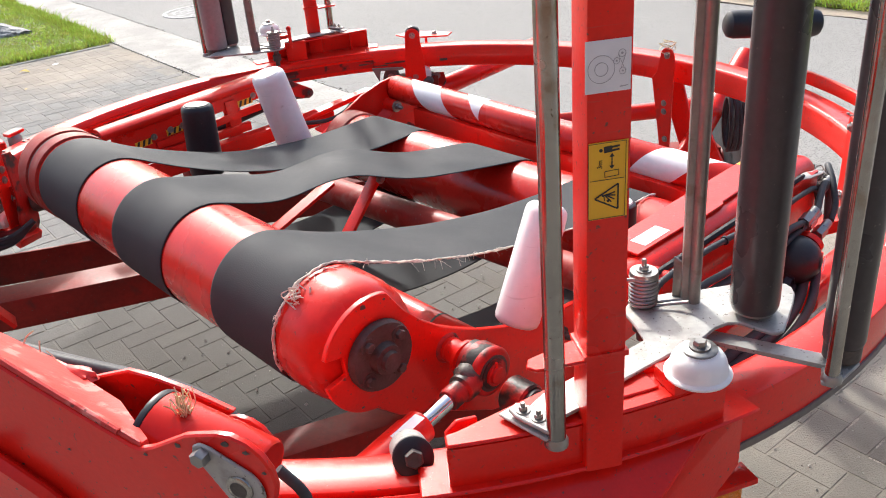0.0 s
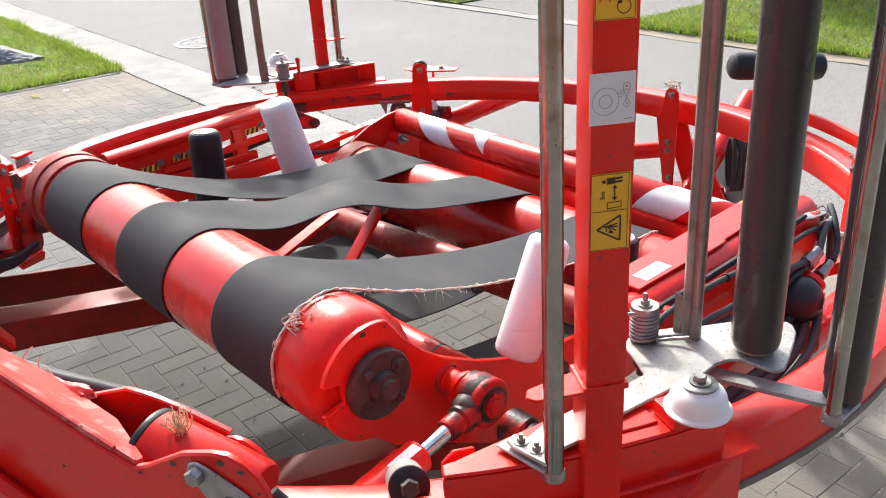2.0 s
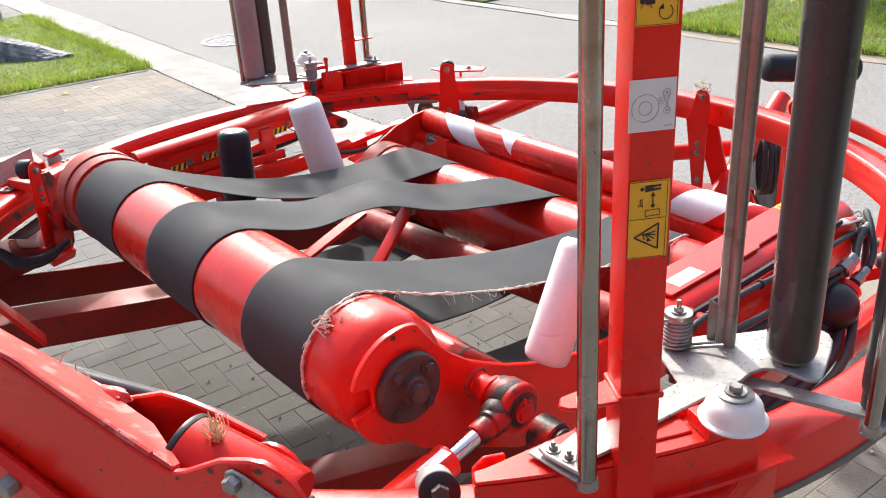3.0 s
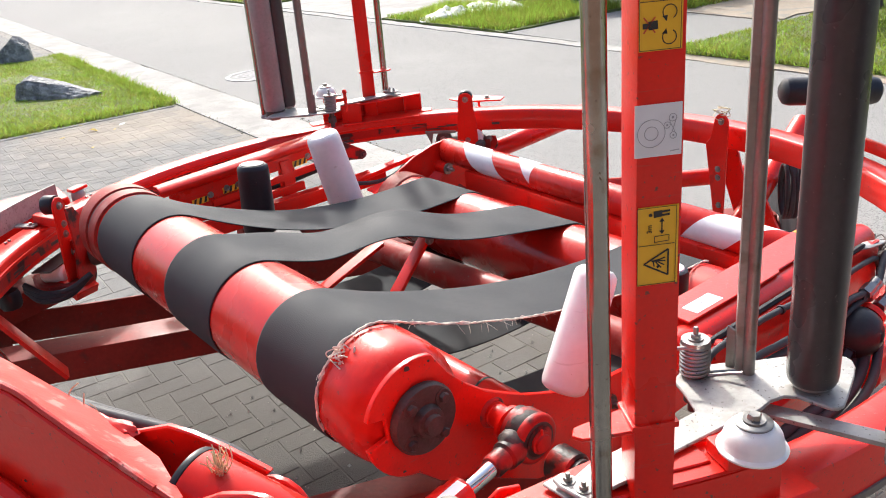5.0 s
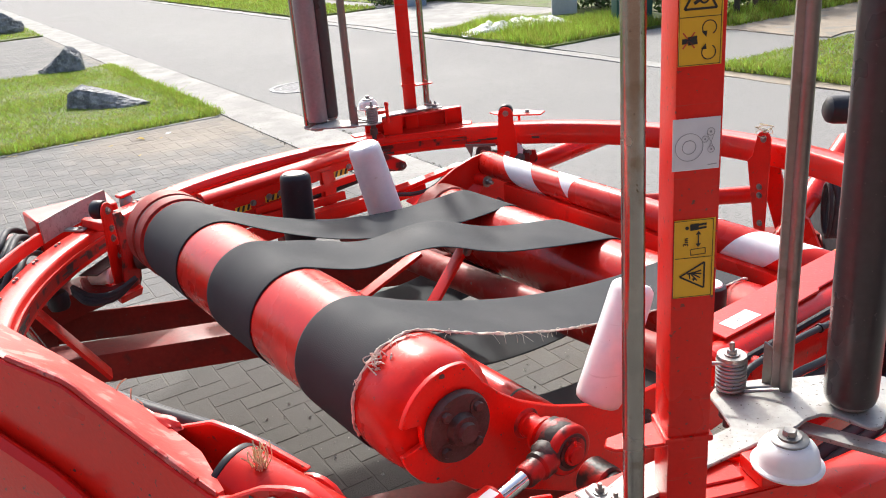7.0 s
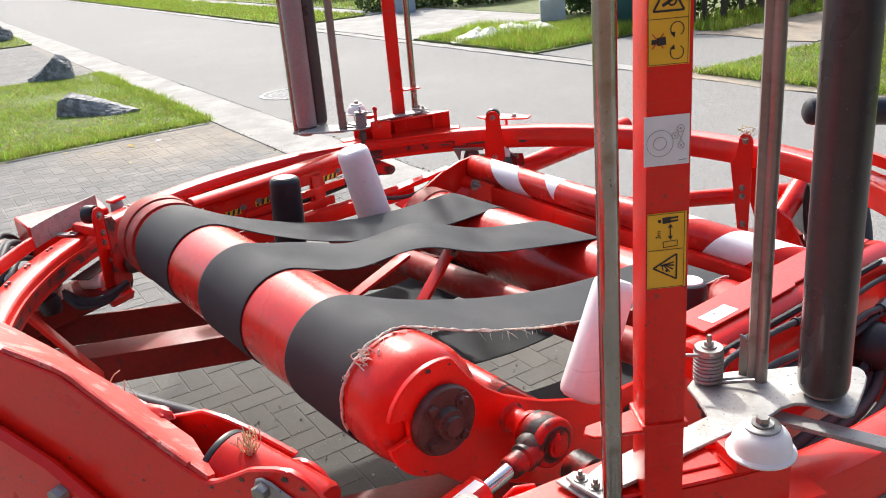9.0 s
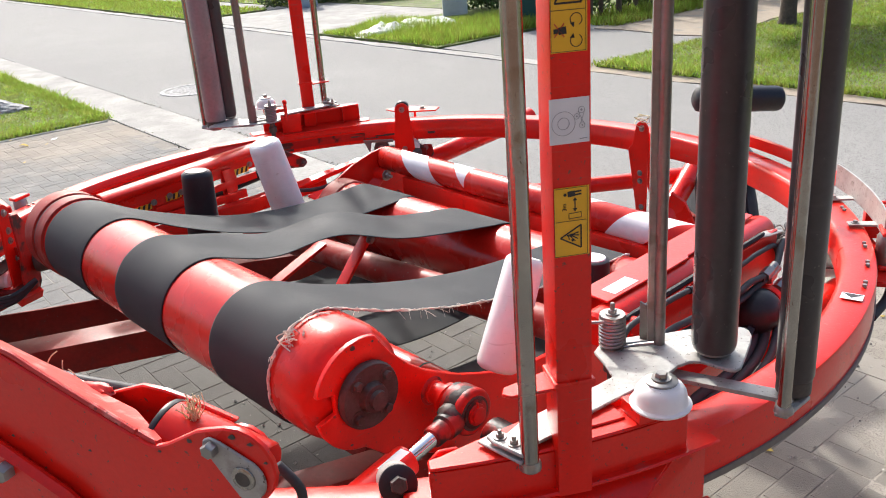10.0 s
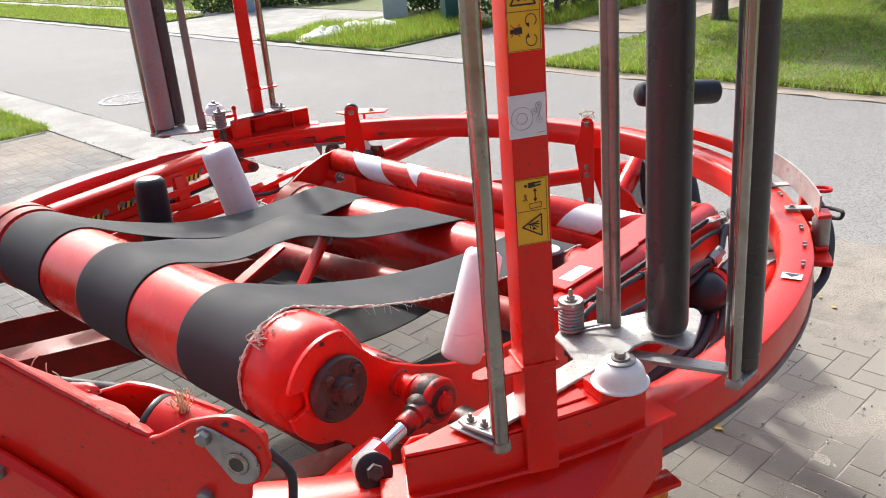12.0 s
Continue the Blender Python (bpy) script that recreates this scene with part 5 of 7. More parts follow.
for k in range(3):
    p = on_arm(0.29 + 0.025 * k, 1.412 + 0.009 * k, 0.106)
    part("straw", sweep([p, p + Vector((0.006 * (k - 1), 0.004, 0.010)), p + Vector((0.014 * (k - 1), 0.008, 0.015))], 0.0009, 4, 3), STRAW, arm)
torn = on_arm(0.262, 1.406, 0.100)
bm = bmesh.new()
bmesh.ops.create_icosphere(bm, subdivisions=3, radius=1.0)
for v in bm.verts:
    q = v.co * (1 + 0.35 * noise.noise(v.co * 2.4))
    v.co = torn + AD * q.x * 0.030 + AN * q.y * 0.012 + UP * q.z * 0.010
part("torn_edge", bm, RED_SCRAPED, arm, "lump of torn pink-red paint and weld")


# chips in the paint
def chip(at, right, up, size, seed, parent):
    """A small bare spot with a ragged outline, on a surface that right and up span."""
    rng = random.Random(seed)
    pts = []
    for i in range(9):
        k = 2 * math.pi * i / 9
        r = size * rng.uniform(0.45, 1.1)
        pts.append(Vector(at) + Vector(right) * math.cos(k) * r * 1.5 + Vector(up) * math.sin(k) * r)
    part("paint_chip", slab(pts, Vector(right).cross(Vector(up)).normalized() * 0.0005, 0), DARK, parent)


for i, (s, z, size) in enumerate(((0.030, 1.440, 0.003), (-0.028, 1.4545, 0.004), (-0.050, 1.449, 0.003), (-0.066, 1.428, 0.0025), (0.075, 1.418, 0.002), (0.30, 1.40, 0.002), (0.18, 1.40, 0.0018), (0.26, 1.36, 0.0015))):
    chip(on_arm(s, z - 0.004, -0.0006), -AD, UP, size, 60 + i, arm)


# ---- lift cylinder of the table ----
for i, (v, z, size) in enumerate(((-0.020, Z1 + 0.112, 0.006), (0.030, Z1 + 0.108, 0.003), (-0.05, Z1 - 0.10, 0.003), (0.19, 0.90, 0.006), (0.26, 0.93, 0.004), (0.11, 0.98, 0.002), (0.33, 0.90, 0.003), (0.22, 0.86, 0.005))):
    chip(on_table(0.0074, v, z), TV, UP, size, 80 + i, table)
eye_at = on_table(-0.095, 0.181, 0.970)
foot = Vector((-0.098, 1.245, 0.962))
cyl = thing("hydraulic_cylinder", foot, "short red hydraulic cylinder with a chrome rod", "hydraulic cylinder")
way = (eye_at - foot).normalized()
part("barrel", lathe(foot + way * -0.16, foot + way * 0.052, [(0, 0.034), (0.04, 0.036), (0.85, 0.036), (0.87, 0.033), (1, 0.033)], 32), RED, cyl)
part("rod", tube(foot + way * 0.045, eye_at - way * 0.09, 0.0165, 24), CHROME, cyl, "polished chrome rod")
part("rod_end", lathe(eye_at - way * 0.120, eye_at - way * 0.040, [(0, 0.021), (0.06, 0.0235), (0.45, 0.0235), (0.52, 0.029), (0.85, 0.030), (1, 0.026)], 28), GREASE, cyl)
part("rod_eye", lathe(eye_at + TU * 0.026, eye_at - TU * 0.022, [(0, 0.047), (0.08, 0.052), (0.85, 0.053), (0.95, 0.050), (1, 0.046)], 36), GREASE, cyl)
part("eye_rim", lathe(eye_at - TU * 0.010, eye_at - TU * 0.026, [(0, 0.0534), (0.45, 0.0538), (0.8, 0.0515), (1, 0.047), (1, 0.041)], 40), RED_WORN, cyl)
part("bearing", lathe(eye_at - TU * 0.0225, eye_at - TU * 0.0275, [(0, 0.041), (1, 0.039)], 28), DARK, cyl)
part("snap_ring", lathe(eye_at - TU * 0.0275, eye_at - TU * 0.0310, [(0, 0.033), (0.6, 0.033), (1, 0.030)], 28), GREASE, cyl)
part("pin", lathe(eye_at - TU * 0.030, eye_at - TU * 0.044, [(0, 0.0245), (0.45, 0.0240), (0.5, 0.0185), (0.9, 0.018), (1, 0.015)], 24), RED_WORN, cyl)
bm = bmesh.new()
bmesh.ops.create_icosphere(bm, subdivisions=3, radius=1.0)
for v in bm.verts:
    v.co = eye_at - way * 0.052 + TU * 0.004 + UP * 0.012 + v.co * 0.026 * (1 + 0.16 * noise.noise(v.co * 2.6))
part("grease_lump", bm, DARK, cyl, "caked dark grease on the rod end")
lug = eye_at + Vector((0.073, 0.022, -0.098))
bm = lathe(lug + TU * 0.030, lug - TU * 0.030, [(0, 0.036), (0.08, 0.041), (0.92, 0.041), (1, 0.037)], 28)
part("lower_knuckle", bm, GREASE, cyl, "greasy red knuckle below the rod eye")
part("bearing", lathe(lug - TU * 0.0305, lug - TU * 0.042, [(0, 0.033), (0.7, 0.033), (1, 0.028)], 24), DARK, cyl)
part("pin", lathe(lug - TU * 0.038, lug - TU * 0.058, [(0, 0.017), (0.8, 0.016), (1, 0.013)], 20), GREASE, cyl)
part("lower_lug", beam(lug + Vector((0.0, 0.0, 0.0)), lug + Vector((-0.03, 0.05, -0.16)), 0.055, 0.05, UP, 0.006), DARK, cyl)
part("grease_nipple", tube(eye_at - TU * 0.036 + UP * 0.018, eye_at - TU * 0.036 + UP * 0.030, 0.003, 8), RED, cyl)
side = (way.cross(UP)).normalized()
decal("type_label", foot + way * 0.02 + Vector((0, -0.02, 0.0305)), way, Vector((-way.y, way.x, 0)), 0.07, 0.022, PAPER, cyl, 0.006, "white type label")
pn = Vector((-0.072, 1.110, 1.043))
axis = Vector((0.14, -0.86, 0.50)).normalized()
bm = lathe(pn + axis * -0.085, pn, [(0, 0.033), (0.9, 0.0335), (1, 0.031)], 32)
part("pivot_bush", bm, GALV, cyl, "grey steel pivot bush")
part("pivot_cap", lathe(pn, pn + axis * 0.010, [(0, 0.0345), (0.7, 0.034), (1, 0.030)], 32), BLACK, cyl)
part("bolt", bolt(pn + axis * 0.010, axis, 0.016, washer=False), DARK, cyl)
part("pivot_bracket", slab([(-0.02, 1.16, 0.99), (0.035, 1.19, 0.985), (0.035, 1.19, 1.055), (0.0, 1.17, 1.065), (-0.02, 1.16, 1.05)], (0.004, -0.008, 0), 0.002), RED, cyl)
part("pivot_bracket", slab([(-0.20, 1.23, 0.93), (0.06, 1.18, 0.93), (0.06, 1.10, 0.95), (-0.16, 1.13, 0.95)], UP * 0.01, 0.002), RED, cyl)


# ---- roller brackets that carry the ring ----
def ring_guide(deg, top_z, label, low=0.86, bolts=((0.0, 0.915), (0.030, 0.905)), r=1.325, tapered=False):
    out, on = ring_dirs(deg)
    base = on_ring(deg, r, 0.90)
    g = thing("ring_guide", base, label, "guide bracket", "ring guide brackets")
    rel = lambda o, t, z: base + out * o + on * t + UP * (z - 0.90)
    prof = [(-0.028, low), (0.018, low), (0.072, 0.965), (0.050, 0.99), (0.034, top_z - 0.034)] if tapered else [(-0.050, low), (0.050, low), (0.045, 0.98), (0.036, 1.06), (0.034, top_z - 0.034)]
    prof += [(0.034 * math.cos(radians(k)), top_z - 0.034 + 0.034 * math.sin(radians(k))) for k in range(10, 171, 20)]
    prof += [(-0.034, top_z - 0.06), (-0.034 if tapered else -0.045, 0.99)]
    part("bracket_plate", slab([rel(0.0, t, z) for t, z in prof], out * -0.008, 0.002), RED, g)
    if not tapered:
        part("guide_roller", lathe(rel(0.004, 0, top_z - 0.026), rel(0.044, 0, top_z - 0.026), [(0, 0.030), (0.1, 0.033), (0.9, 0.033), (1, 0.030)], 24), BLACK, g, "small black rubber guide roller")
    part("bolt", bolt(rel(-0.008, 0, top_z - 0.030), -out, 0.0085), ZINC, g)
    for t, z in bolts:
        part("bolt", bolt(rel(-0.008, t, z), -out, 0.008), ZINC, g)
    if tapered:
        return g
    part("support_roller", lathe(rel(0.015, 0.02, 0.872), rel(0.10, 0.02, 0.872), [(0, 0.028), (0.08, 0.034), (0.92, 0.034), (1, 0.028)], 28), WHITE, g, "white plastic support roller")
    part("roller_cap", lathe(rel(0.030, -0.055, 0.885), rel(-0.02, -0.055, 0.885), [(0, 0.024), (0.8, 0.024), (1, 0.016)], 20), DARK, g)
    part("carrier_arm", beam(rel(0.03, 0.0, 0.845), rel(-0.05, 0.03, 0.80), 0.09, 0.035, UP, 0.004), RED, g)
    part("stop_plate", slab([rel(0.02, -0.08, 0.905), rel(0.02, 0.10, 0.905), rel(0.09, 0.10, 0.905), rel(0.09, -0.08, 0.905)], UP * 0.005, 0.001), DARK, g)
    return g


far_guide = ring_guide(177, 1.135, "red steel ring guide bracket with a rubber roller")
ring_guide(125.5, 1.095, "red steel ring guide bracket with twine caught on it", 0.66, ((0.006, 0.87), (0.004, 0.835), (-0.006, 0.72)), tapered=True)
ring_guide(76, 1.150, "red steel ring guide bracket with a black roller")
left_guide = ring_guide(-96.5, 1.140, "red steel ring guide bracket with a white support roller", 0.85, ((0.0, 1.045), (0.004, 1.01), (-0.01, 0.94)), 1.315)
out, on = ring_dirs(177)
base = on_ring(177, 1.325, 0.0)
for t, z in ((-0.035, 0.915), (0.115, 0.918)):
    part("carriage_roller", lathe(base + out * 0.012 + on * t + UP * z, base + out * 0.055 + on * t + UP * z, [(0, 0.026), (0.12, 0.036), (0.88, 0.036), (1, 0.026)], 28), WHITE if t < 0 else DARK, far_guide)
part("carriage", slab([base + out * 0.06 + on * t + UP * z for t, z in ((-0.055, 0.91), (-0.128, 0.91), (-0.138, 0.865), (-0.12, 0.838), (-0.055, 0.845))], out * 0.010, 0.003), RED_WORN, far_guide)
part("carriage", slab([base + on * t + UP * z for t, z in ((0.055, 0.962), (0.20, 0.965), (0.195, 0.955), (0.170, 0.900), (0.160, 0.952), (0.055, 0.950))], out * 0.012, 0.0015), SKIRT, far_guide)
part("carriage_arm", beam(base + out * 0.065 + on * -0.10 + UP * 0.875, base + out * 0.065 + on * 0.16 + UP * 0.875, 0.05, 0.05, UP, 0.004), RED_DIRTY, far_guide)
for t, z in ((-0.070, 0.900), (-0.095, 0.898), (0.115, 0.918)):
    part("bolt", bolt(base + out * (0.058 if t < 0 else 0.010) + on * t + UP * z, -out, 0.010), ZINC, far_guide)
shelf = [(-0.146, 4.128), (-0.043, 4.177), (0.127, 4.093), (0.106, 4.025), (-0.084, 4.05)]
part("top_plate", slab([(x, y, 1.046) for x, y in shelf], UP * 0.007, 0.002), RED, far_guide)
part("plate_stay", beam((0.0, 4.09, 0.86), (0.0, 4.09, 1.047), 0.06, 0.012, Vector((1, 0, 0)), 0.002), RED, far_guide)
for x, y in ((-0.055, 4.09), (0.040, 4.085)):
    part("bolt", bolt((x, y, 1.053), UP, 0.010), ZINC, far_guide)
out, on = ring_dirs(-96.5)
base = on_ring(-96.5, 1.315, 0.0)
cheek = [(0.020, 1.105), (-0.022, 1.100), (-0.050, 1.058), (-0.067, 0.958), (-0.068, 0.87), (-0.060, 0.828), (-0.037, 0.806), (0.030, 0.812), (0.045, 0.873), (0.020, 0.95)]
part("cheek_plate", slab([base - out * 0.035 + on * t + UP * z for t, z in cheek], out * -0.008, 0.002), RED_WORN, left_guide)
part("tongue", slab([base + on * -0.035 + UP * 1.034, base + on * 0.020 + UP * 1.034, base + out * 0.128 + on * -0.030 + UP * 1.034, base + out * 0.128 + on * -0.062 + UP * 1.034], UP * 0.034, 0.003), RED, left_guide)
part("roller_tray", slab([(-1.405, 2.751, 0.80), (-1.379, 2.690, 0.80), (-1.390, 2.650, 0.80), (-1.430, 2.620, 0.80), (-1.500, 2.605, 0.80), (-1.566, 2.640, 0.80), (-1.620, 2.721, 0.80), (-1.62, 2.84, 0.80), (-1.50, 2.846, 0.80)], UP * 0.045, 0.008), RED_DIRTY, left_guide, "dark red curved tray below the support roller")
part("spacer", beam(base - out * 0.004 + on * -0.03 + UP * 0.93, base - out * 0.036 + on * -0.03 + UP * 0.93, 0.05, 0.10, UP, 0.003), RED_WORN, left_guide)
part("drive_motor", lathe(base - out * 0.045 + on * -0.045 + UP * 0.905, base - out * 0.14 + on * -0.075 + UP * 0.915, [(0, 0.030), (0.1, 0.036), (0.6, 0.036), (0.65, 0.028), (1, 0.026)], 24), DARK, left_guide, "greasy dark drive motor")
part("motor_block", beam(base - out * 0.06 + on * -0.10 + UP * 0.93, base - out * 0.15 + on * -0.12 + UP * 0.93, 0.05, 0.07, UP, 0.004), DARK, left_guide)
bm = bmesh.new()
rng = random.Random(2)
for k in range(5):
    p = on_ring(125.5, 1.32, 1.08)
    sweep([p + Vector((rng.uniform(-1, 1), rng.uniform(-1, 1), rng.uniform(-0.2, 1.2))) * 0.035 for _ in range(5)], 0.0015, 4, 5, bm)
solid("baler_twine", bm, STRAW, "tangled baler twine on a guide bracket", "twine")

# far frame tubes and wheel
far = thing("rear_frame", (0.6, 3.9, 0), "red tubular rear frame of the machine", "rear frame")
part("frame_tube", tube((-0.10, 3.85, 0.80), (0.62, 4.30, 0.92), 0.045, 24), RED, far)
part("frame_tube", tube((0.30, 3.66, 0.70), (1.25, 3.50, 0.78), 0.036, 24), RED, far)
part("frame_tube", tube((0.98, 3.20, 0.62), (1.42, 3.72, 0.92), 0.045, 24), RED, far)
part("bracket_plate", slab([(0.945, 3.40, 0.95), (1.03, 3.38, 0.95), (1.10, 3.30, 0.62), (1.22, 3.22, 0.55), (1.06, 3.34, 0.55)], (0.01, 0.02, 0), 0.003), RED, far)
part("bracket_plate", slab([(1.07, 3.28, 0.78), (1.14, 3.30, 0.72), (1.22, 3.20, 0.50), (1.0, 3.24, 0.50)], (0.01, 0.015, 0), 0.003), RED, far)
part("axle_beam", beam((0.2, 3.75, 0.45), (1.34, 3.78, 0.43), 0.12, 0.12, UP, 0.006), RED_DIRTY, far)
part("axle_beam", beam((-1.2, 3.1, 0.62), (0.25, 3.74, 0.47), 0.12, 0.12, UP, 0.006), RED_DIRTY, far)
wheel = thing("wheel", (1.46, 3.76, 0.40), "black ribbed tyre on a red rim", "wheel")
w0, w1 = Vector((1.36, 3.77, 0.40)), Vector((1.57, 3.75, 0.40))
tyre = part("tyre", lathe(w0, w1, [(0, 0.24), (0.0, 0.32), (0.06, 0.37), (0.18, 0.392), (0.3, 0.394), (0.33, 0.386), (0.36, 0.394), (0.64, 0.394), (0.67, 0.386), (0.7, 0.394), (0.82, 0.392), (0.94, 0.37), (1, 0.32), (1, 0.24)], 48), HOSE, wheel, "black ribbed rubber tyre")
part("rim", lathe(w0 + (w1 - w0) * 0.1, w1 - (w1 - w0) * 0.1, [(0, 0.235), (0.12, 0.22), (0.5, 0.19), (0.88, 0.22), (1, 0.235)], 40), RED, wheel)
part("hub", lathe(w0 - (w1 - w0) * 0.1, w0 + (w1 - w0) * 0.4, [(0, 0.05), (0.2, 0.07), (1, 0.08)], 24), RED_DIRTY, wheel)

guard = [Vector((1.35, 3.76 - 0.425 * math.cos(radians(k)), 0.40 + 0.425 * math.sin(radians(k)))) for k in range(48, 133, 7)]
bm = bmesh.new()
rows = [[bm.verts.new(p + Vector((dx, 0, 0)) + (p - Vector((p.x, 3.76, 0.40))).normalized() * up) for dx, up in ((0, 0), (0.22, 0), (0.22, 0.006), (0, 0.006))] for p in guard]
for lo, hi in zip(rows, rows[1:]):
    for j in range(4):
        bm.faces.new((lo[j], lo[(j + 1) % 4], hi[(j + 1) % 4], hi[j]))
bm.faces.new(rows[0])
bm.faces.new(rows[-1])
bmesh.ops.recalc_face_normals(bm, faces=bm.faces[:])
part("mudguard", bm, BLACK, far, "black plastic mudguard over the wheel")
part("guard_stay", beam((1.20, 3.78, 0.46), (1.40, 3.74, 0.826), 0.03, 0.010, Vector((0, 1, 0)), 0.002), BLACK, far)

coil_at = Vector((1.256, 3.35, 0.74))
loops = [coil_at + Vector((0.022 * math.sin(k * 0.31) + 0.0012 * k - 0.03, 0.05 * math.cos(k), 0.115 * math.sin(k))) for k in (2 * math.pi * i / 22 for i in range(133))]
part("hose_coil", sweep(loops, 0.009, 8, 0), HOSE, far, "coiled black hydraulic hose")
part("coil_strap", beam(coil_at + Vector((0, 0, 0.10)), coil_at + Vector((-0.08, 0.02, 0.20)), 0.02, 0.006, Vector((0, 1, 0)), 0.001), GALV, far)

# horizontal black roller on its stalk behind the ring
arm_r = thing("deflector_roller", (1.21, 2.98, 1.10), "short horizontal black roller on a red stalk", "deflector roller")
part("roller", lathe((1.055, 2.985, 1.242), (1.400, 3.010, 1.214), [(0, 0.030), (0.03, 0.044), (0.08, 0.0485), (0.92, 0.0485), (0.97, 0.044), (1, 0.030)], 36), BLACK, arm_r)
part("stalk", beam((1.205, 3.02, 0.93), (1.225, 3.02, 1.195), 0.05, 0.012, Vector((0, 1, 0)), 0.003), RED, arm_r)
part("stalk_plate", lathe((1.21, 3.005, 1.085), (1.21, 3.025, 1.085), [(0, 0.04), (1, 0.04)], 24), RED, arm_r)
part("stalk_foot", beam((1.215, 3.02, 0.35), (1.205, 3.02, 0.95), 0.06, 0.05, Vector((0, 1, 0)), 0.004), RED, arm_r)
part("stalk_base", beam((1.15, 3.05, 0.42), (1.22, 3.60, 0.42), 0.06, 0.06, UP, 0.004), RED, arm_r)
part("pin", bolt((1.255, 2.995, 1.277), UP, 0.009, stud=0.01), RED, arm_r)

# guards and catches carried by the ring
def ring_guard_plate(deg0, deg1, mirror):
    bm = arc(CX, CY, 1.495, 1.500, 1.035, 1.110, deg0, deg1, 12)
    part("deflector_plate", bm, GALV, ring, "bare steel deflector plate")
    for k in (deg0 + 4, deg1 - 5):
        out, on = ring_dirs(k)
        p = on_ring(k, 1.420, 1.034)
        part("plate_lug", slab([p - on * 0.016, p + on * 0.016, p + on * 0.016 + out * 0.085, p - on * 0.016 + out * 0.085], UP * 0.006, 0.001), GALV, ring)
        part("bolt", bolt(p + out * 0.02 + UP * 0.006, UP, 0.007), ZINC, ring)


ring_guard_plate(70, 88, 1)
ring_guard_plate(254, 268, 1)
for k0 in (0, 180):
    bm = arc(CX, CY, 1.475, 1.53, 0.93, 0.945, 66 + k0, 92 + k0, 14)
    soften(bm, 0.003, 1)
    part("outer_shelf", bm, RED, ring)
    bm = arc(CX, CY, 1.500, 1.515, 1.03, 1.075, 88 + k0, 112 + k0, 14)
    soften(bm, 0.003, 1)
    part("edge_guard", bm, RED, ring)
    o, n = ring_dirs(70 + k0)
    c = on_ring(70 + k0, 1.505, 0.95)
    part("film_catch", lathe(c, c + UP * 0.10, [(0, 0.022), (0.1, 0.026), (0.9, 0.026), (1, 0.02)], 20), ZINC, ring)
    part("catch_plate", slab([c + n * -0.04 - o * 0.018 + UP * 0.10, c + n * 0.04 - o * 0.018 + UP * 0.10, c + n * 0.030 + o * 0.022 + UP * 0.10, c - n * 0.030 + o * 0.022 + UP * 0.10], UP * 0.012, 0.003), RED, ring)
    part("catch_plate", slab([c + n * -0.04 - o * 0.018, c + n * 0.04 - o * 0.018, c + n * 0.028 + o * 0.022, c - n * 0.028 + o * 0.022], UP * 0.012, 0.003), RED, ring)
    c2 = on_ring(79 + k0, 1.525, 1.05)
    part("bolt", bolt(c2, UP, 0.014), ZINC, ring)
    part("lifting_loop", sweep([c2 + n * 0.02, c2 + o * 0.05 + n * 0.02, c2 + o * 0.065, c2 + o * 0.05 - n * 0.02, c2 - n * 0.02], 0.006, 8), RED, ring)
    part("catch_block", beam(c2 - UP * 0.10, c2, 0.05, 0.05, o, 0.004), RED, ring)
    part("hose", sweep([on_ring(79 + k0, 1.53, 1.03), on_ring(76 + k0, 1.545, 1.01), on_ring(72 + k0, 1.545, 0.96), on_ring(67 + k0, 1.515, 0.90), on_ring(63 + k0, 1.47, 0.875)], 0.013, 10), HOSE, ring)
    part("hose", sweep([on_ring(75 + k0, 1.53, 1.03), on_ring(73.5 + k0, 1.56, 1.035), on_ring(72 + k0, 1.572, 1.04), on_ring(72.5 + k0, 1.568, 1.015), on_ring(75 + k0, 1.54, 1.0)], 0.006, 8), HOSE, ring)
# scuffs where the guide rollers run on the inner face
rng = random.Random(4)
for k in range(60):
    a0 = rng.uniform(-150, -30) if k < 44 else rng.uniform(-190, -120)
    h = rng.uniform(0.003, 0.012)
    z = rng.uniform(0.948, 0.984 - h)
    part("scuff_mark", arc(CX, CY, 1.3742, 1.3752, z, z + h, a0, a0 + rng.uniform(1.2, 5.0), 6), DARK, ring)


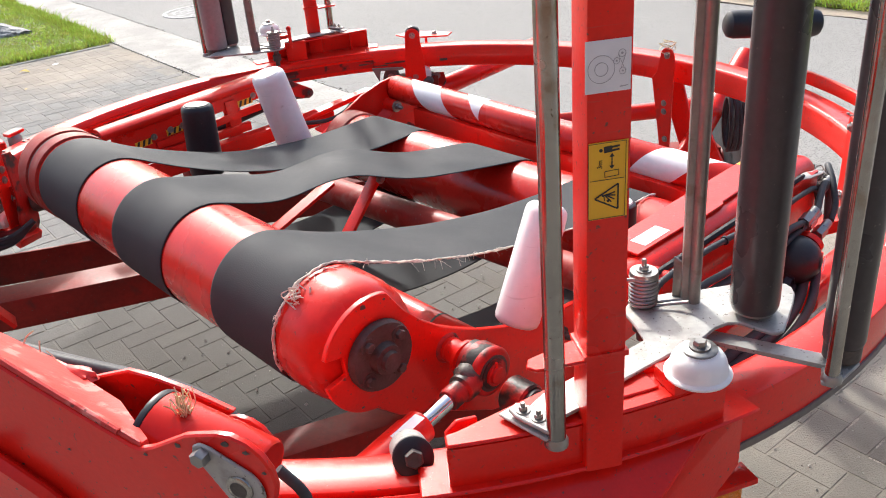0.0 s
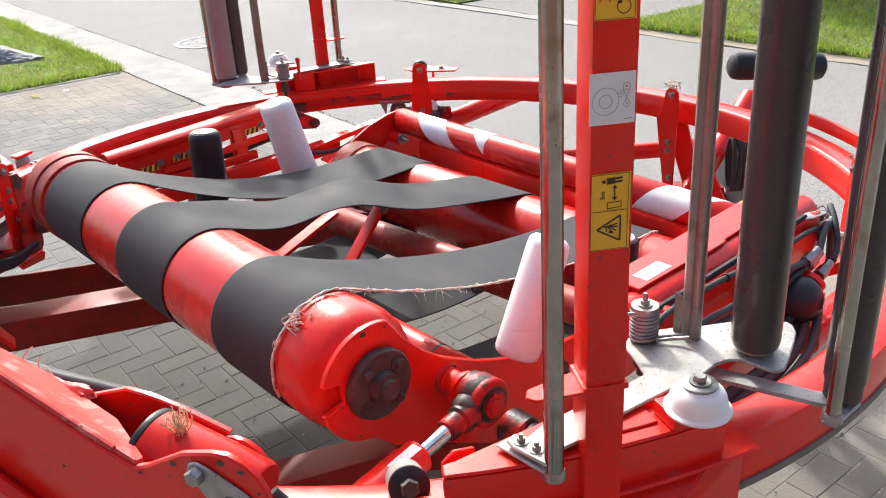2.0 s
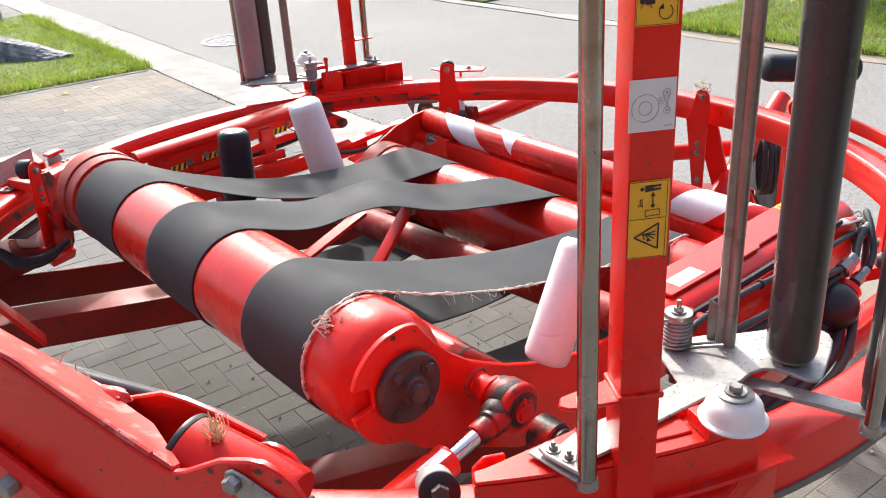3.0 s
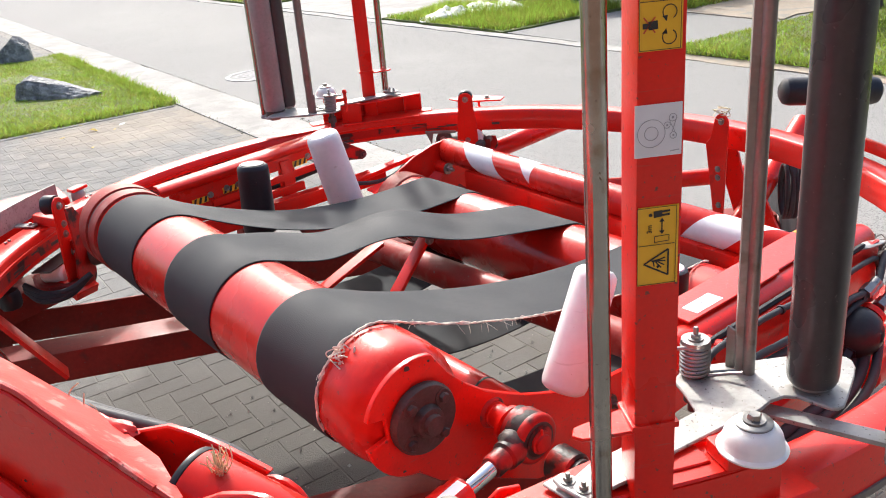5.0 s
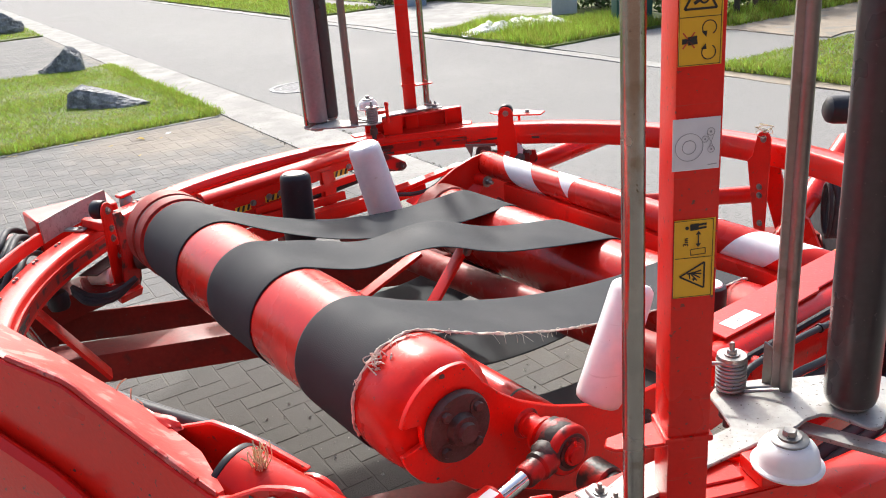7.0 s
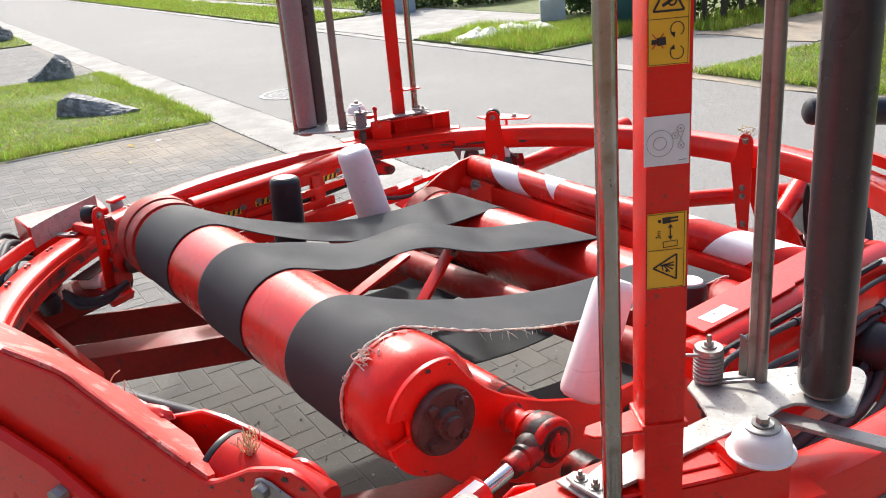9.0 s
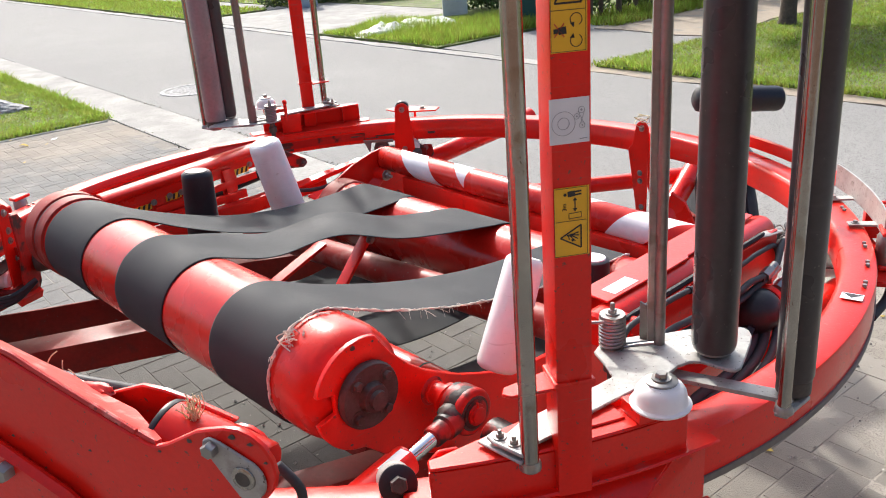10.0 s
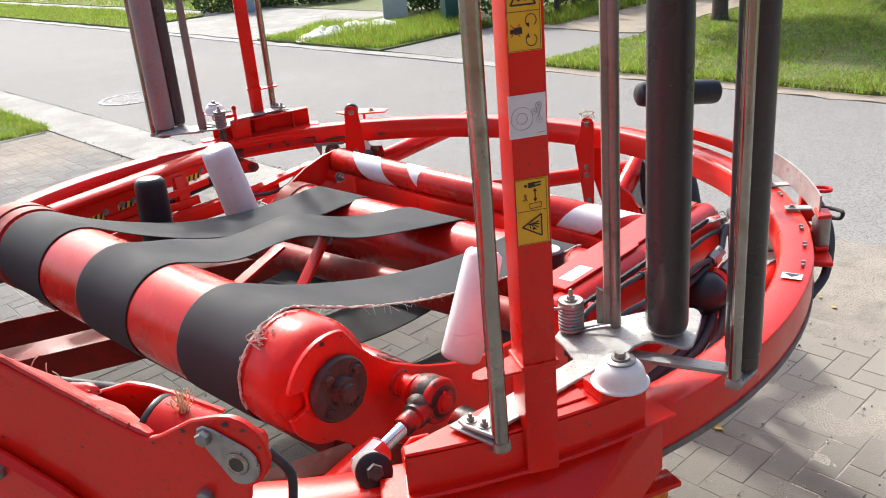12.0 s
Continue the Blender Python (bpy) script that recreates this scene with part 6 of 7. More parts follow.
# ---- film cutting device beside the far left of the ring ----
def cutter_left():
    c = thing("film_cutter", (-0.95, 3.2, 0.915), "red film cutter arm with hazard striped stickers", "film cutter", "film cutters beside the table")
    p0, p1 = Vector((-1.225, 3.03, 0)), Vector((-0.66, 3.462, 0))
    w = (p1 - p0).normalized()
    f = Vector((w.y, -w.x, 0))
    at = lambda s, z, o=0.0: p0 + w * s + f * o + UP * (z - 0.036)
    # rolled cover bar on top
    prof = [(0.0, 1.030), (0.012, 1.046), (0.012, 1.058), (-0.03, 1.072), (-0.075, 1.066), (-0.085, 1.05), (-0.075, 1.045), (-0.03, 1.058), (-0.002, 1.046), (-0.008, 1.03)]
    bm = slab([at(0.0, z, o) for o, z in prof], w * 0.70, 0.002)
    for v in bm.verts:
        k = (v.co - p0).dot(w)
        v.co.z += 0.055 * k / 0.7
    part("cover_bar", bm, RED, c)
    top_strip = [(0.04, 1.000), (0.04, 1.030), (0.16, 1.036), (0.70, 1.080), (0.745, 1.055), (0.72, 1.030), (0.30, 0.998)]
    part("side_plate", slab([at(s, z, -0.03) for s, z in top_strip], f * 0.006, 0.002), RED, c)
    left_half = [(0.04, 0.90), (0.04, 1.004), (0.36, 1.006), (0.38, 0.975), (0.36, 0.90)]
    part("side_plate", slab([at(s, z, -0.031) for s, z in left_half], f * 0.006, 0.002), RED, c)
    post = [(0.50, 0.875), (0.50, 1.020), (0.575, 1.026), (0.565, 0.875)]
    part("side_plate", slab([at(s, z, -0.029) for s, z in post], f * 0.006, 0.002), RED, c)
    part("slot_bar", beam(at(0.20, 0.955, -0.015), at(0.66, 0.995, -0.015), 0.012, 0.03, UP, 0.003), RED, c)
    part("slot_bar", beam(at(0.10, 0.915, -0.012), at(0.60, 0.93, -0.012), 0.02, 0.035, UP, 0.003), RED, c)
    part("upright", beam(at(0.53, 1.05, -0.018), at(0.54, 0.86, -0.012), 0.045, 0.012, f, 0.003), RED, c)
    for s, z in ((0.20, 0.990), (0.32, 1.003), (0.44, 1.014), (0.535, 0.905), (0.64, 1.045), (0.22, 0.95), (0.27, 1.0)):
        part("bolt", bolt(at(s, z, -0.022), f, 0.008), ZINC, c)
    for s, z in ((0.155, 0.975), (0.285, 0.992), (0.60, 1.026)):
        st = part("hazard_sticker", slab([at(s - 0.033, z - 0.014, -0.0228), at(s + 0.033, z - 0.009, -0.0228), at(s + 0.033, z + 0.016, -0.0228), at(s - 0.033, z + 0.011, -0.0228)], f * 0.0008, 0), YELLOW, c, "yellow and black hazard sticker")
        for k in range(3):
            x = s - 0.030 + 0.022 * k
            part("hazard_stripe", slab([at(x, z - 0.013 + 0.002 * k, -0.0218), at(x + 0.010, z - 0.012 + 0.002 * k, -0.0218), at(x + 0.018, z + 0.012 + 0.002 * k, -0.0218), at(x + 0.008, z + 0.011 + 0.002 * k, -0.0218)], f * 0.0006, 0), INK, st)
    part("gas_strut", tube(at(0.36, 0.935, -0.05), at(0.84, 1.000, -0.05), 0.024, 18), BLACK, c)
    part("lower_bar", beam(at(-0.05, 0.86, 0.02), at(0.95, 0.905, 0.06), 0.05, 0.06, UP, 0.006), RED, c)
    jaw = [(0.70, 1.094), (0.755, 1.098), (0.79, 1.082), (0.895, 1.018), (0.90, 0.998), (0.885, 0.985), (0.845, 0.990), (0.80, 1.010), (0.72, 1.050)]
    part("jaw", slab([at(s, z, 0.01) for s, z in jaw], f * 0.012, 0.002), RED_WORN, c)
    part("jaw_edge", beam(at(0.78, 1.002, 0.004), at(0.885, 0.985, 0.004), 0.018, 0.012, UP, 0.002), DARK, c)
    part("bolt", bolt(at(0.765, 1.066, 0.022), f, 0.013), ZINC, c)
    part("bolt", bolt(at(0.880, 1.002, 0.022), f, 0.009), DARK, c)
    part("mount", beam(at(0.35, 0.60, -0.05), at(0.35, 0.93, -0.05), 0.10, 0.08, f, 0.005), RED_DIRTY, c)
    # folded sheet behind the far white guide roller
    part("folded_sheet", slab([at(0.80, 0.90, 0.16), at(1.05, 0.955, 0.22), at(1.12, 0.985, 0.20), at(1.16, 0.97, 0.30), at(1.02, 0.90, 0.36), at(0.88, 0.84, 0.30)], (0.0, 0.0, -0.012), 0.003), RED, c)
    part("folded_sheet", slab([at(0.60, 0.885, 0.06), at(1.12, 0.985, 0.14), at(1.12, 0.985, 0.10), at(0.60, 0.90, 0.02)], (0, 0, -0.02), 0.003), RED, c)
    part("hose", sweep([at(0.70, 0.93, 0.10), at(0.88, 0.90, 0.12), at(1.0, 0.91, 0.10), at(1.06, 0.945, 0.08)], 0.009, 10), HOSE, c)
    return c


cutter_left()


def cutter_right():
    c = thing("film_cutter", (0.65, 1.75, 1.0), "red film cutter arm with black hoses and an accumulator", "film cutter", "film cutters beside the table")
    p0, p1 = Vector((0.352, 1.495, 0)), Vector((0.930, 2.005, 0))
    w = (p1 - p0).normalized()
    f = Vector((w.y, -w.x, 0))
    at = lambda s, z, o=0.0: p0 + w * s + f * o + UP * z
    part("main_tube", lathe(at(-0.02, 1.116, 0.014), at(0.735, 1.116, 0.014), [(0, 0.034), (0.01, 0.040), (0.965, 0.040), (0.99, 0.035), (1, 0.024)], 36), RED, c)
    cover = [at(0.04, 1.165, -0.066), at(0.03, 1.165, 0.016), at(0.20, 1.165, 0.018), at(0.21, 1.165, 0.026), at(0.34, 1.165, 0.024), at(0.35, 1.165, 0.016), at(0.685, 1.165, 0.008), at(0.695, 1.165, -0.072)]
    part("cover_plate", slab(cover, UP * -0.005, 0.0015), RED, c)
    part("cover_side", slab([at(0.04, 1.160, -0.066), at(0.69, 1.160, -0.072), at(0.69, 1.09, -0.072), at(0.04, 1.09, -0.066)], f * 0.005, 0.0015), RED, c)
    decal("type_label", at(0.115, 1.165, -0.012), w, -f, 0.088, 0.036, PAPER, c, 0.0, "white pictogram label")
    for x0, y0, x1, y1 in ((-0.035, -0.006, 0.030, 0.008), (-0.012, 0.010, 0.020, -0.010), (-0.020, -0.010, -0.004, 0.012), (0.010, 0.010, 0.034, 0.004)):
        shape("print", at(0.115, 1.165, -0.012), w, -f, bar_line(x0 * 0.8, y0, x1 * 0.8, y1, 0.0018), GREY_INK, c, 0.0008)
    decal("warning_label", at(0.615, 1.165, -0.046), w, -f, 0.118, 0.044, YELLOW, c, 0.0, "yellow warning label")
    for x0, y0, x1, y1, wide in ((-0.050, -0.016, -0.050, 0.016, 0.002), (-0.050, 0.016, -0.018, 0.0, 0.002), (-0.018, 0.0, -0.050, -0.016, 0.002), (-0.044, 0.0, -0.032, 0.002, 0.007), (-0.008, 0.0, 0.014, 0.010, 0.004), (0.0, -0.010, 0.018, -0.004, 0.005), (0.022, -0.012, 0.046, 0.012, 0.003), (0.024, 0.012, 0.044, -0.010, 0.003)):
        shape("print", at(0.615, 1.165, -0.046), w, -f, bar_line(x0, y0, x1, y1, wide), INK, c, 0.0008)
    # side channel with its turned lip, lower box, spring hose
    part("channel", beam(at(-0.01, 1.0, 0.070), at(0.70, 1.0, 0.066), 0.008, 0.268, UP, 0.002), RED, c)
    part("channel_lip", beam(at(-0.01, 1.130, 0.064), at(0.68, 1.130, 0.060), 0.020, 0.008, UP, 0.002), RED, c)
    part("lower_channel", beam(at(-0.04, 0.895, 0.095), at(0.70, 0.895, 0.090), 0.042, 0.060, UP, 0.004), RED, c)
    part("torn_tab", slab([at(0.60, 1.133, 0.055), at(0.66, 1.133, 0.050), at(0.70, 1.128, 0.058), at(0.735, 1.118, 0.070), at(0.70, 1.126, 0.080), at(0.64, 1.133, 0.078)], UP * 0.004, 0.001), GALV, c, "bare torn metal edge")
    for q in (0.44, 0.60):
        part("channel_hole", lathe(at(q, 0.955, 0.0745), at(q, 0.955, 0.0752), [(0, 0.011), (1, 0.011)], 18), DARK, c)
    line = [at(0.03 + 0.60 * i / 900, 1.138 + 0.0062 * math.sin(i * 2 * math.pi / 6), 0.061 + 0.0062 * math.cos(i * 2 * math.pi / 6)) for i in range(901)]
    part("spring_guard", sweep(line, 0.0016, 4, 0), HOSE, c, "black spiral hose guard")
    part("guarded_hose", tube(at(0.02, 1.138, 0.061), at(0.64, 1.138, 0.061), 0.0045, 10), HOSE, c)
    for pts, r in (
        ([at(-0.03, 1.120, 0.092), at(0.012, 1.140, 0.088), at(0.15, 1.141, 0.088), at(0.26, 1.134, 0.088), at(0.46, 1.115, 0.088), at(0.54, 1.117, 0.088), at(0.61, 1.113, 0.086), at(0.66, 1.103, 0.082), at(0.69, 1.07, 0.080), at(0.69, 1.02, 0.082)], 0.0066),
        ([at(0.02, 1.085, 0.115), at(0.11, 1.098, 0.12), at(0.195, 1.090, 0.12), at(0.40, 1.077, 0.12), at(0.464, 1.081, 0.12), at(0.535, 1.072, 0.12)], 0.0080),
        ([at(0.02, 1.060, 0.115), at(0.11, 1.074, 0.12), at(0.195, 1.066, 0.12), at(0.40, 1.051, 0.12), at(0.493, 1.057, 0.12), at(0.545, 1.062, 0.122)], 0.0080),
        ([at(0.20, 0.87, 0.25), at(0.34, 0.83, 0.28), at(0.50, 0.84, 0.27), at(0.72, 0.90, 0.24)], 0.013),
        ([at(0.60, 1.078, 0.12), at(0.66, 1.10, 0.10), at(0.71, 1.10, 0.085), at(0.75, 1.07, 0.08), at(0.74, 0.99, 0.09)], 0.0085),
        ([at(0.655, 1.035, 0.133), at(0.70, 1.06, 0.12), at(0.74, 1.10, 0.09), at(0.78, 1.115, 0.06), at(0.83, 1.09, 0.04), at(0.84, 1.02, 0.05)], 0.008)):
        part("hose", sweep(pts, r, 12), HOSE, c, "black hydraulic hose")
    for side_step, r in ((0.0, 0.012), (0.026, 0.010), (-0.026, 0.015)):
        o = Vector((side_step * 0.75, -side_step * 0.66, 0))
        part("hose", sweep([Vector(q) + o for q in ((0.43, 1.36, 0.80), (0.51, 1.395, 0.895), (0.60, 1.455, 0.927), (0.70, 1.535, 0.932), (0.785, 1.635, 0.945), (0.85, 1.76, 0.985))], r, 12), HOSE, c, "black hydraulic hose")
    for s, o, z in ((0.045, 0.088, 1.140), (0.234, 0.088, 1.136), (0.515, 0.12, 1.071)):
        part("cable_tie", lathe(at(s, z, o), at(s + 0.006, z, o), [(0, 0.0095), (1, 0.0095)], 16), BLACK, c)
    ac = Vector((0.803, 1.716, 0.998))
    d = Vector((0.72, 0.50, 0.42)).normalized()
    part("accumulator", lathe(ac - d * 0.060, ac + d * 0.060, [(0, 0.012), (0.04, 0.024), (0.14, 0.040), (0.28, 0.051), (0.45, 0.056), (0.60, 0.056), (0.76, 0.050), (0.90, 0.036), (1, 0.014)], 40), BLACK, c, "black ball-shaped hydraulic accumulator")
    neck = (Vector((-0.50, -0.62, -0.35))).normalized()
    part("ball_neck", lathe(ac + neck * 0.045, ac + neck * 0.078, [(0, 0.020), (0.4, 0.020), (0.42, 0.016), (1, 0.015)], 6), BLACK, c, "black hexagonal filling plug")
    decal("ball_label", ac + Vector((0.046, -0.034, 0.006)), Vector((0.60, 0.80, 0)), UP, 0.018, 0.034, PAPER, c, 0.004)
    part("clamp_ring", lathe(ac + d * 0.055, ac + d * 0.068, [(0, 0.030), (1, 0.030)], 24), RED, c)
    for s, z, o in ((0.535, 1.070, 0.120), (0.545, 1.060, 0.122), (0.585, 1.022, 0.133), (0.69, 1.085, 0.080)):
        q = at(s, z, o)
        bm = lathe(q, q + (w + UP * 0.25) * 0.03, [(0, 0.015), (1, 0.015)], 6)
        lathe(q + (w + UP * 0.25) * 0.03, q + (w + UP * 0.25) * 0.055, [(0, 0.011), (1, 0.011)], 16, bm)
        part("hose_fitting", bm, ZINC, c, "zinc plated hose fitting")
    part("pivot_lug", lathe(at(0.045, 1.120, 0.045), at(0.045, 1.120, 0.078), [(0, 0.022), (1, 0.02)], 20), RED, c)
    part("end_plate", slab([at(0.70, 1.13, -0.05), at(0.70, 1.13, 0.03), at(0.70, 0.90, 0.075), at(0.70, 0.90, -0.05)], w * 0.008, 0.002), RED, c)
    part("mount", beam(at(0.55, 0.55, 0.02), at(0.55, 0.96, 0.02), 0.10, 0.08, f, 0.005), RED_DIRTY, c)
    part("mount_beam", beam(at(0.55, 0.58, 0.02), Vector((-0.14, 1.80, 0.58)), 0.10, 0.08, UP, 0.005), RED_DIRTY, c)
    part("stay_tube", tube(at(0.62, 0.82, 0.10), at(1.05, 0.84, 0.12), 0.045, 24), RED, c)
    bm = bmesh.new()
    rng = random.Random(6)
    for k in range(14):
        p = at(0.735, 1.095, 0.048)
        sweep([p + Vector((rng.uniform(-1, 1), rng.uniform(-1, 1), rng.uniform(-1, 1))) * 0.03 for _ in range(4)], 0.002, 4, 4, bm)
    part("dirt_wad", bm, SKIRT, c, "wad of dusty dirt and straw")
    return c


cutter_right()

# hose bundle and fenders left of the ring
left = thing("control_block", (-1.78, 2.75, 0.75), "red valve carrier with black hoses and zinc fittings", "valve block")
part("fender_box", slab([(-1.96, 3.007, 1.02), (-1.713, 3.218, 1.02), (-1.591, 3.062, 1.02), (-1.817, 2.855, 1.02)], UP * -0.17, 0.006), RED, left)
part("side_tank", beam((-2.10, 2.66, 0.78), (-1.98, 2.94, 0.78), 0.08, 0.34, UP, 0.006), RED, left)
part("carrier", beam((-1.95, 2.5, 0.70), (-1.70, 2.95, 0.70), 0.14, 0.10, UP, 0.006), RED_DIRTY, left)
part("carrier_leg", beam((-1.85, 2.72, 0.0), (-1.85, 2.72, 0.68), 0.10, 0.10, Vector((0, 1, 0)), 0.006), RED_DIRTY, left)
rng = random.Random(9)
for k in range(6):
    o = Vector((-1.74 - 0.03 * k, 2.44 + 0.03 * k, 0.86 + 0.02 * (k % 3)))
    part("hose", sweep([o, o + Vector((0.02, 0.10, 0.09)), o + Vector((-0.03, 0.25, 0.10)), o + Vector((-0.08, 0.42, 0.02)), o + Vector((-0.06, 0.5, -0.12))], 0.012, 10), HOSE, left)
for k in range(6):
    q = Vector((-1.80 + 0.028 * k, 2.56 + 0.012 * k + rng.uniform(-0.05, 0.05), 0.935 + rng.uniform(-0.015, 0.02)))
    part("fitting", lathe(q, q + Vector((0.02, 0.035, 0.01)), [(0, 0.013), (0.5, 0.016), (1, 0.012)], 6), ZINC, left)
part("sight_knob", lathe((-1.56, 2.47, 0.84), (-1.56, 2.47, 0.90), [(0, 0.03), (0.2, 0.036), (0.8, 0.036), (1, 0.03)], 20), BLACK, left)
for k in range(3):
    part("hose", sweep([(-1.58, 2.60, 0.860 - 0.012 * k), (-1.50, 2.57 - 0.01 * k, 0.838 - 0.010 * k), (-1.42, 2.58, 0.842 - 0.010 * k), (-1.36, 2.64, 0.87)], 0.010, 8), HOSE, left)

# ---- paved forecourt ----
def paver_mesh(name, long, short, high):
    bm = bmesh.new()
    l, s, c = long / 2, short / 2, 0.0035
    rows = []
    for x, y, z in ((l, s, -high), (l, s, -c), (l - c, s - c, 0)):
        rows.append([bm.verts.new((i * x, j * y, z)) for i, j in ((-1, -1), (1, -1), (1, 1), (-1, 1))])
    for lo, hi in zip(rows, rows[1:]):
        for k in range(4):
            bm.faces.new((lo[k], lo[(k + 1) % 4], hi[(k + 1) % 4], hi[k]))
    bm.faces.new(rows[-1])
    bm.normal_update()
    return finish(bm, name, PAVER, 20)


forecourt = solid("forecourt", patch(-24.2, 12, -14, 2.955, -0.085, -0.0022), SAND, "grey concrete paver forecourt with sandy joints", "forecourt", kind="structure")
UNIT = 0.1125
shared = [paver_mesh("paver", 0.2215, 0.109, 0.04), paver_mesh("paver_across", 0.109, 0.2215, 0.04)]
cells = []
for i in range(-215, 72):
    for j in range(-66, 34):
        kind = (i - j) % 4
        if kind not in (0, 2):
            continue
        # a stone lies along the road, its neighbour across it
        a, n = (i + 1) * UNIT - 0.01, (j + 0.5) * UNIT + 0.09
        if kind == 2:
            a, n = (i + 0.5) * UNIT - 0.01, j * UNIT + 0.09
        if n > (2.955 if a < -3.15 else 3.57) - UNIT or n < -7.2 or a < -24.1 or a > 8.0:
            continue
        if -16.25 < a < -9.9 or (a < -9 and n < -2.5):
            continue
        cells.append((a, n, kind // 2))
rng = random.Random(11)
middle = (0.6 * 1.2 - 0.8 * 2.5, 0.8 * 1.2 + 0.6 * 2.5)
cells.sort(key=lambda q: min(math.hypot(q[0] - middle[0], q[1] - middle[1]), math.hypot(q[0] + 2.75, q[1] - 1.1)))
verts, faces = [], []
for k, (a, n, across) in enumerate(cells):
    p = road_point(a, n, rng.uniform(-0.0008, 0.0006))
    m = Matrix.LocRotScale(p, Euler((rng.uniform(-0.002, 0.002), rng.uniform(-0.002, 0.002), math.atan2(-0.8, 0.6) + rng.uniform(-0.010, 0.010))), None)
    if k < 300:
        ob = new("paver", shared[across])
        ob.parent = forecourt
        ob.matrix_basis = m
    else:
        base = len(verts)
        verts += [tuple(m @ v.co) for v in shared[across].vertices]
        faces += [tuple(base + i for i in f.vertices) for f in shared[across].polygons]
me = bpy.data.meshes.new("pavers")
me.from_pydata(verts, [], faces)
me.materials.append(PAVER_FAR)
rest = tagged(new("pavers", me), "grey concrete pavers laid in running bond", kind="stuff")
rest.parent = forecourt

# sandy bed of the pavers that run out to the asphalt
solid("paver_apron", patch(-3.098, 12, 2.957, 3.577, -0.085, -0.003), SAND, "sandy bed of pavers beside the asphalt", "forecourt", kind="structure")

# loose grit and small stones lying on the paving
rng = np.random.default_rng(31)
count = 9000
ga, gn = rng.uniform(-3.2, 1.6, count), rng.uniform(-0.6, 4.3, count)
ok = (gn > 0.9) | (rng.uniform(0, 1, count) < 0.5)
ga, gn = ga[ok], gn[ok]
gx, gy = 0.6 * ga + 0.8 * gn, -0.8 * ga + 0.6 * gn
size = 0.0009 + 0.0085 * rng.uniform(0, 1, len(gx)) ** 6
corner = np.array([(1, 0, 0), (0, 1, 0), (-1, 0, 0), (0, -1, 0), (0.2, 0.1, 0.9), (0, 0, -0.5)])
verts = corner[None] * size[:, None, None] * rng.uniform(0.6, 1.3, (len(gx), 6, 3))
verts[:, :, 0] += gx[:, None]
verts[:, :, 1] += gy[:, None]
verts[:, :, 2] += np.where(gn > 3.58, -0.011, 0.002)[:, None] + size[:, None] * 0.2
tri = np.array([(0, 1, 4), (1, 2, 4), (2, 3, 4), (3, 0, 4), (1, 0, 5), (2, 1, 5), (3, 2, 5), (0, 3, 5)])
faces = (np.arange(len(gx))[:, None, None] * 6 + tri[None]).reshape(-1, 3)
me = bpy.data.meshes.new("grit")
me.from_pydata(verts.reshape(-1, 3).tolist(), [], faces.tolist())
me.materials.append(by_island("grit_stone", (0.30, 0.28, 0.25), 0.55, 0.85, 0.02))
tagged(new("grit", me), "loose grit and small stones on the paving", "grit", kind="stuff")

# pale edging along the lawn, a yellow leaf and a scrap of paper lying near it
solid("lawn_edging", patch(-9.90, -9.82, -2.5, 2.9, -0.08, 0.006), CONCRETE, "pale concrete edging strip along the lawn", "edging", kind="structure")
leaf_at = Vector((-4.13, 8.62, 0.006))
bm = bmesh.new()
spine = [bm.verts.new(leaf_at + Vector((-0.055 + 0.11 * i / 6, 0.01 * math.sin(i * 0.6), 0.004 + 0.006 * math.sin(i * 0.9)))) for i in range(7)]
for side in (-1, 1):
    rim = [bm.verts.new(v.co + Vector((0, side * 0.034 * math.sin(math.pi * i / 6), 0.010 * math.sin(math.pi * i / 6)))) for i, v in enumerate(spine) if 0 < i < 6]
    chain = [spine[0], *rim, spine[6]]
    for i in range(6):
        quad = [spine[i], spine[i + 1], chain[i + 1], chain[i]]
        bm.faces.new([v for k, v in enumerate(quad) if v not in quad[:k]])
bmesh.ops.solidify(bm, geom=bm.faces[:], thickness=0.0008)
solid("fallen_leaf", bm, YELLOW_LEAF, "yellow fallen leaf on the grey pavers", "leaf")
scrap = Vector((-3.90, 8.85, 0.004))
solid("paper_scrap", slab([scrap + Vector(p) for p in ((-0.03, -0.02, 0), (0.02, -0.028, 0.004), (0.034, 0.012, 0.010), (0.0, 0.026, 0.006), (-0.028, 0.014, 0.002))], UP * 0.002, 0), PAPER, "small white scrap of paper on the pavers", "litter")

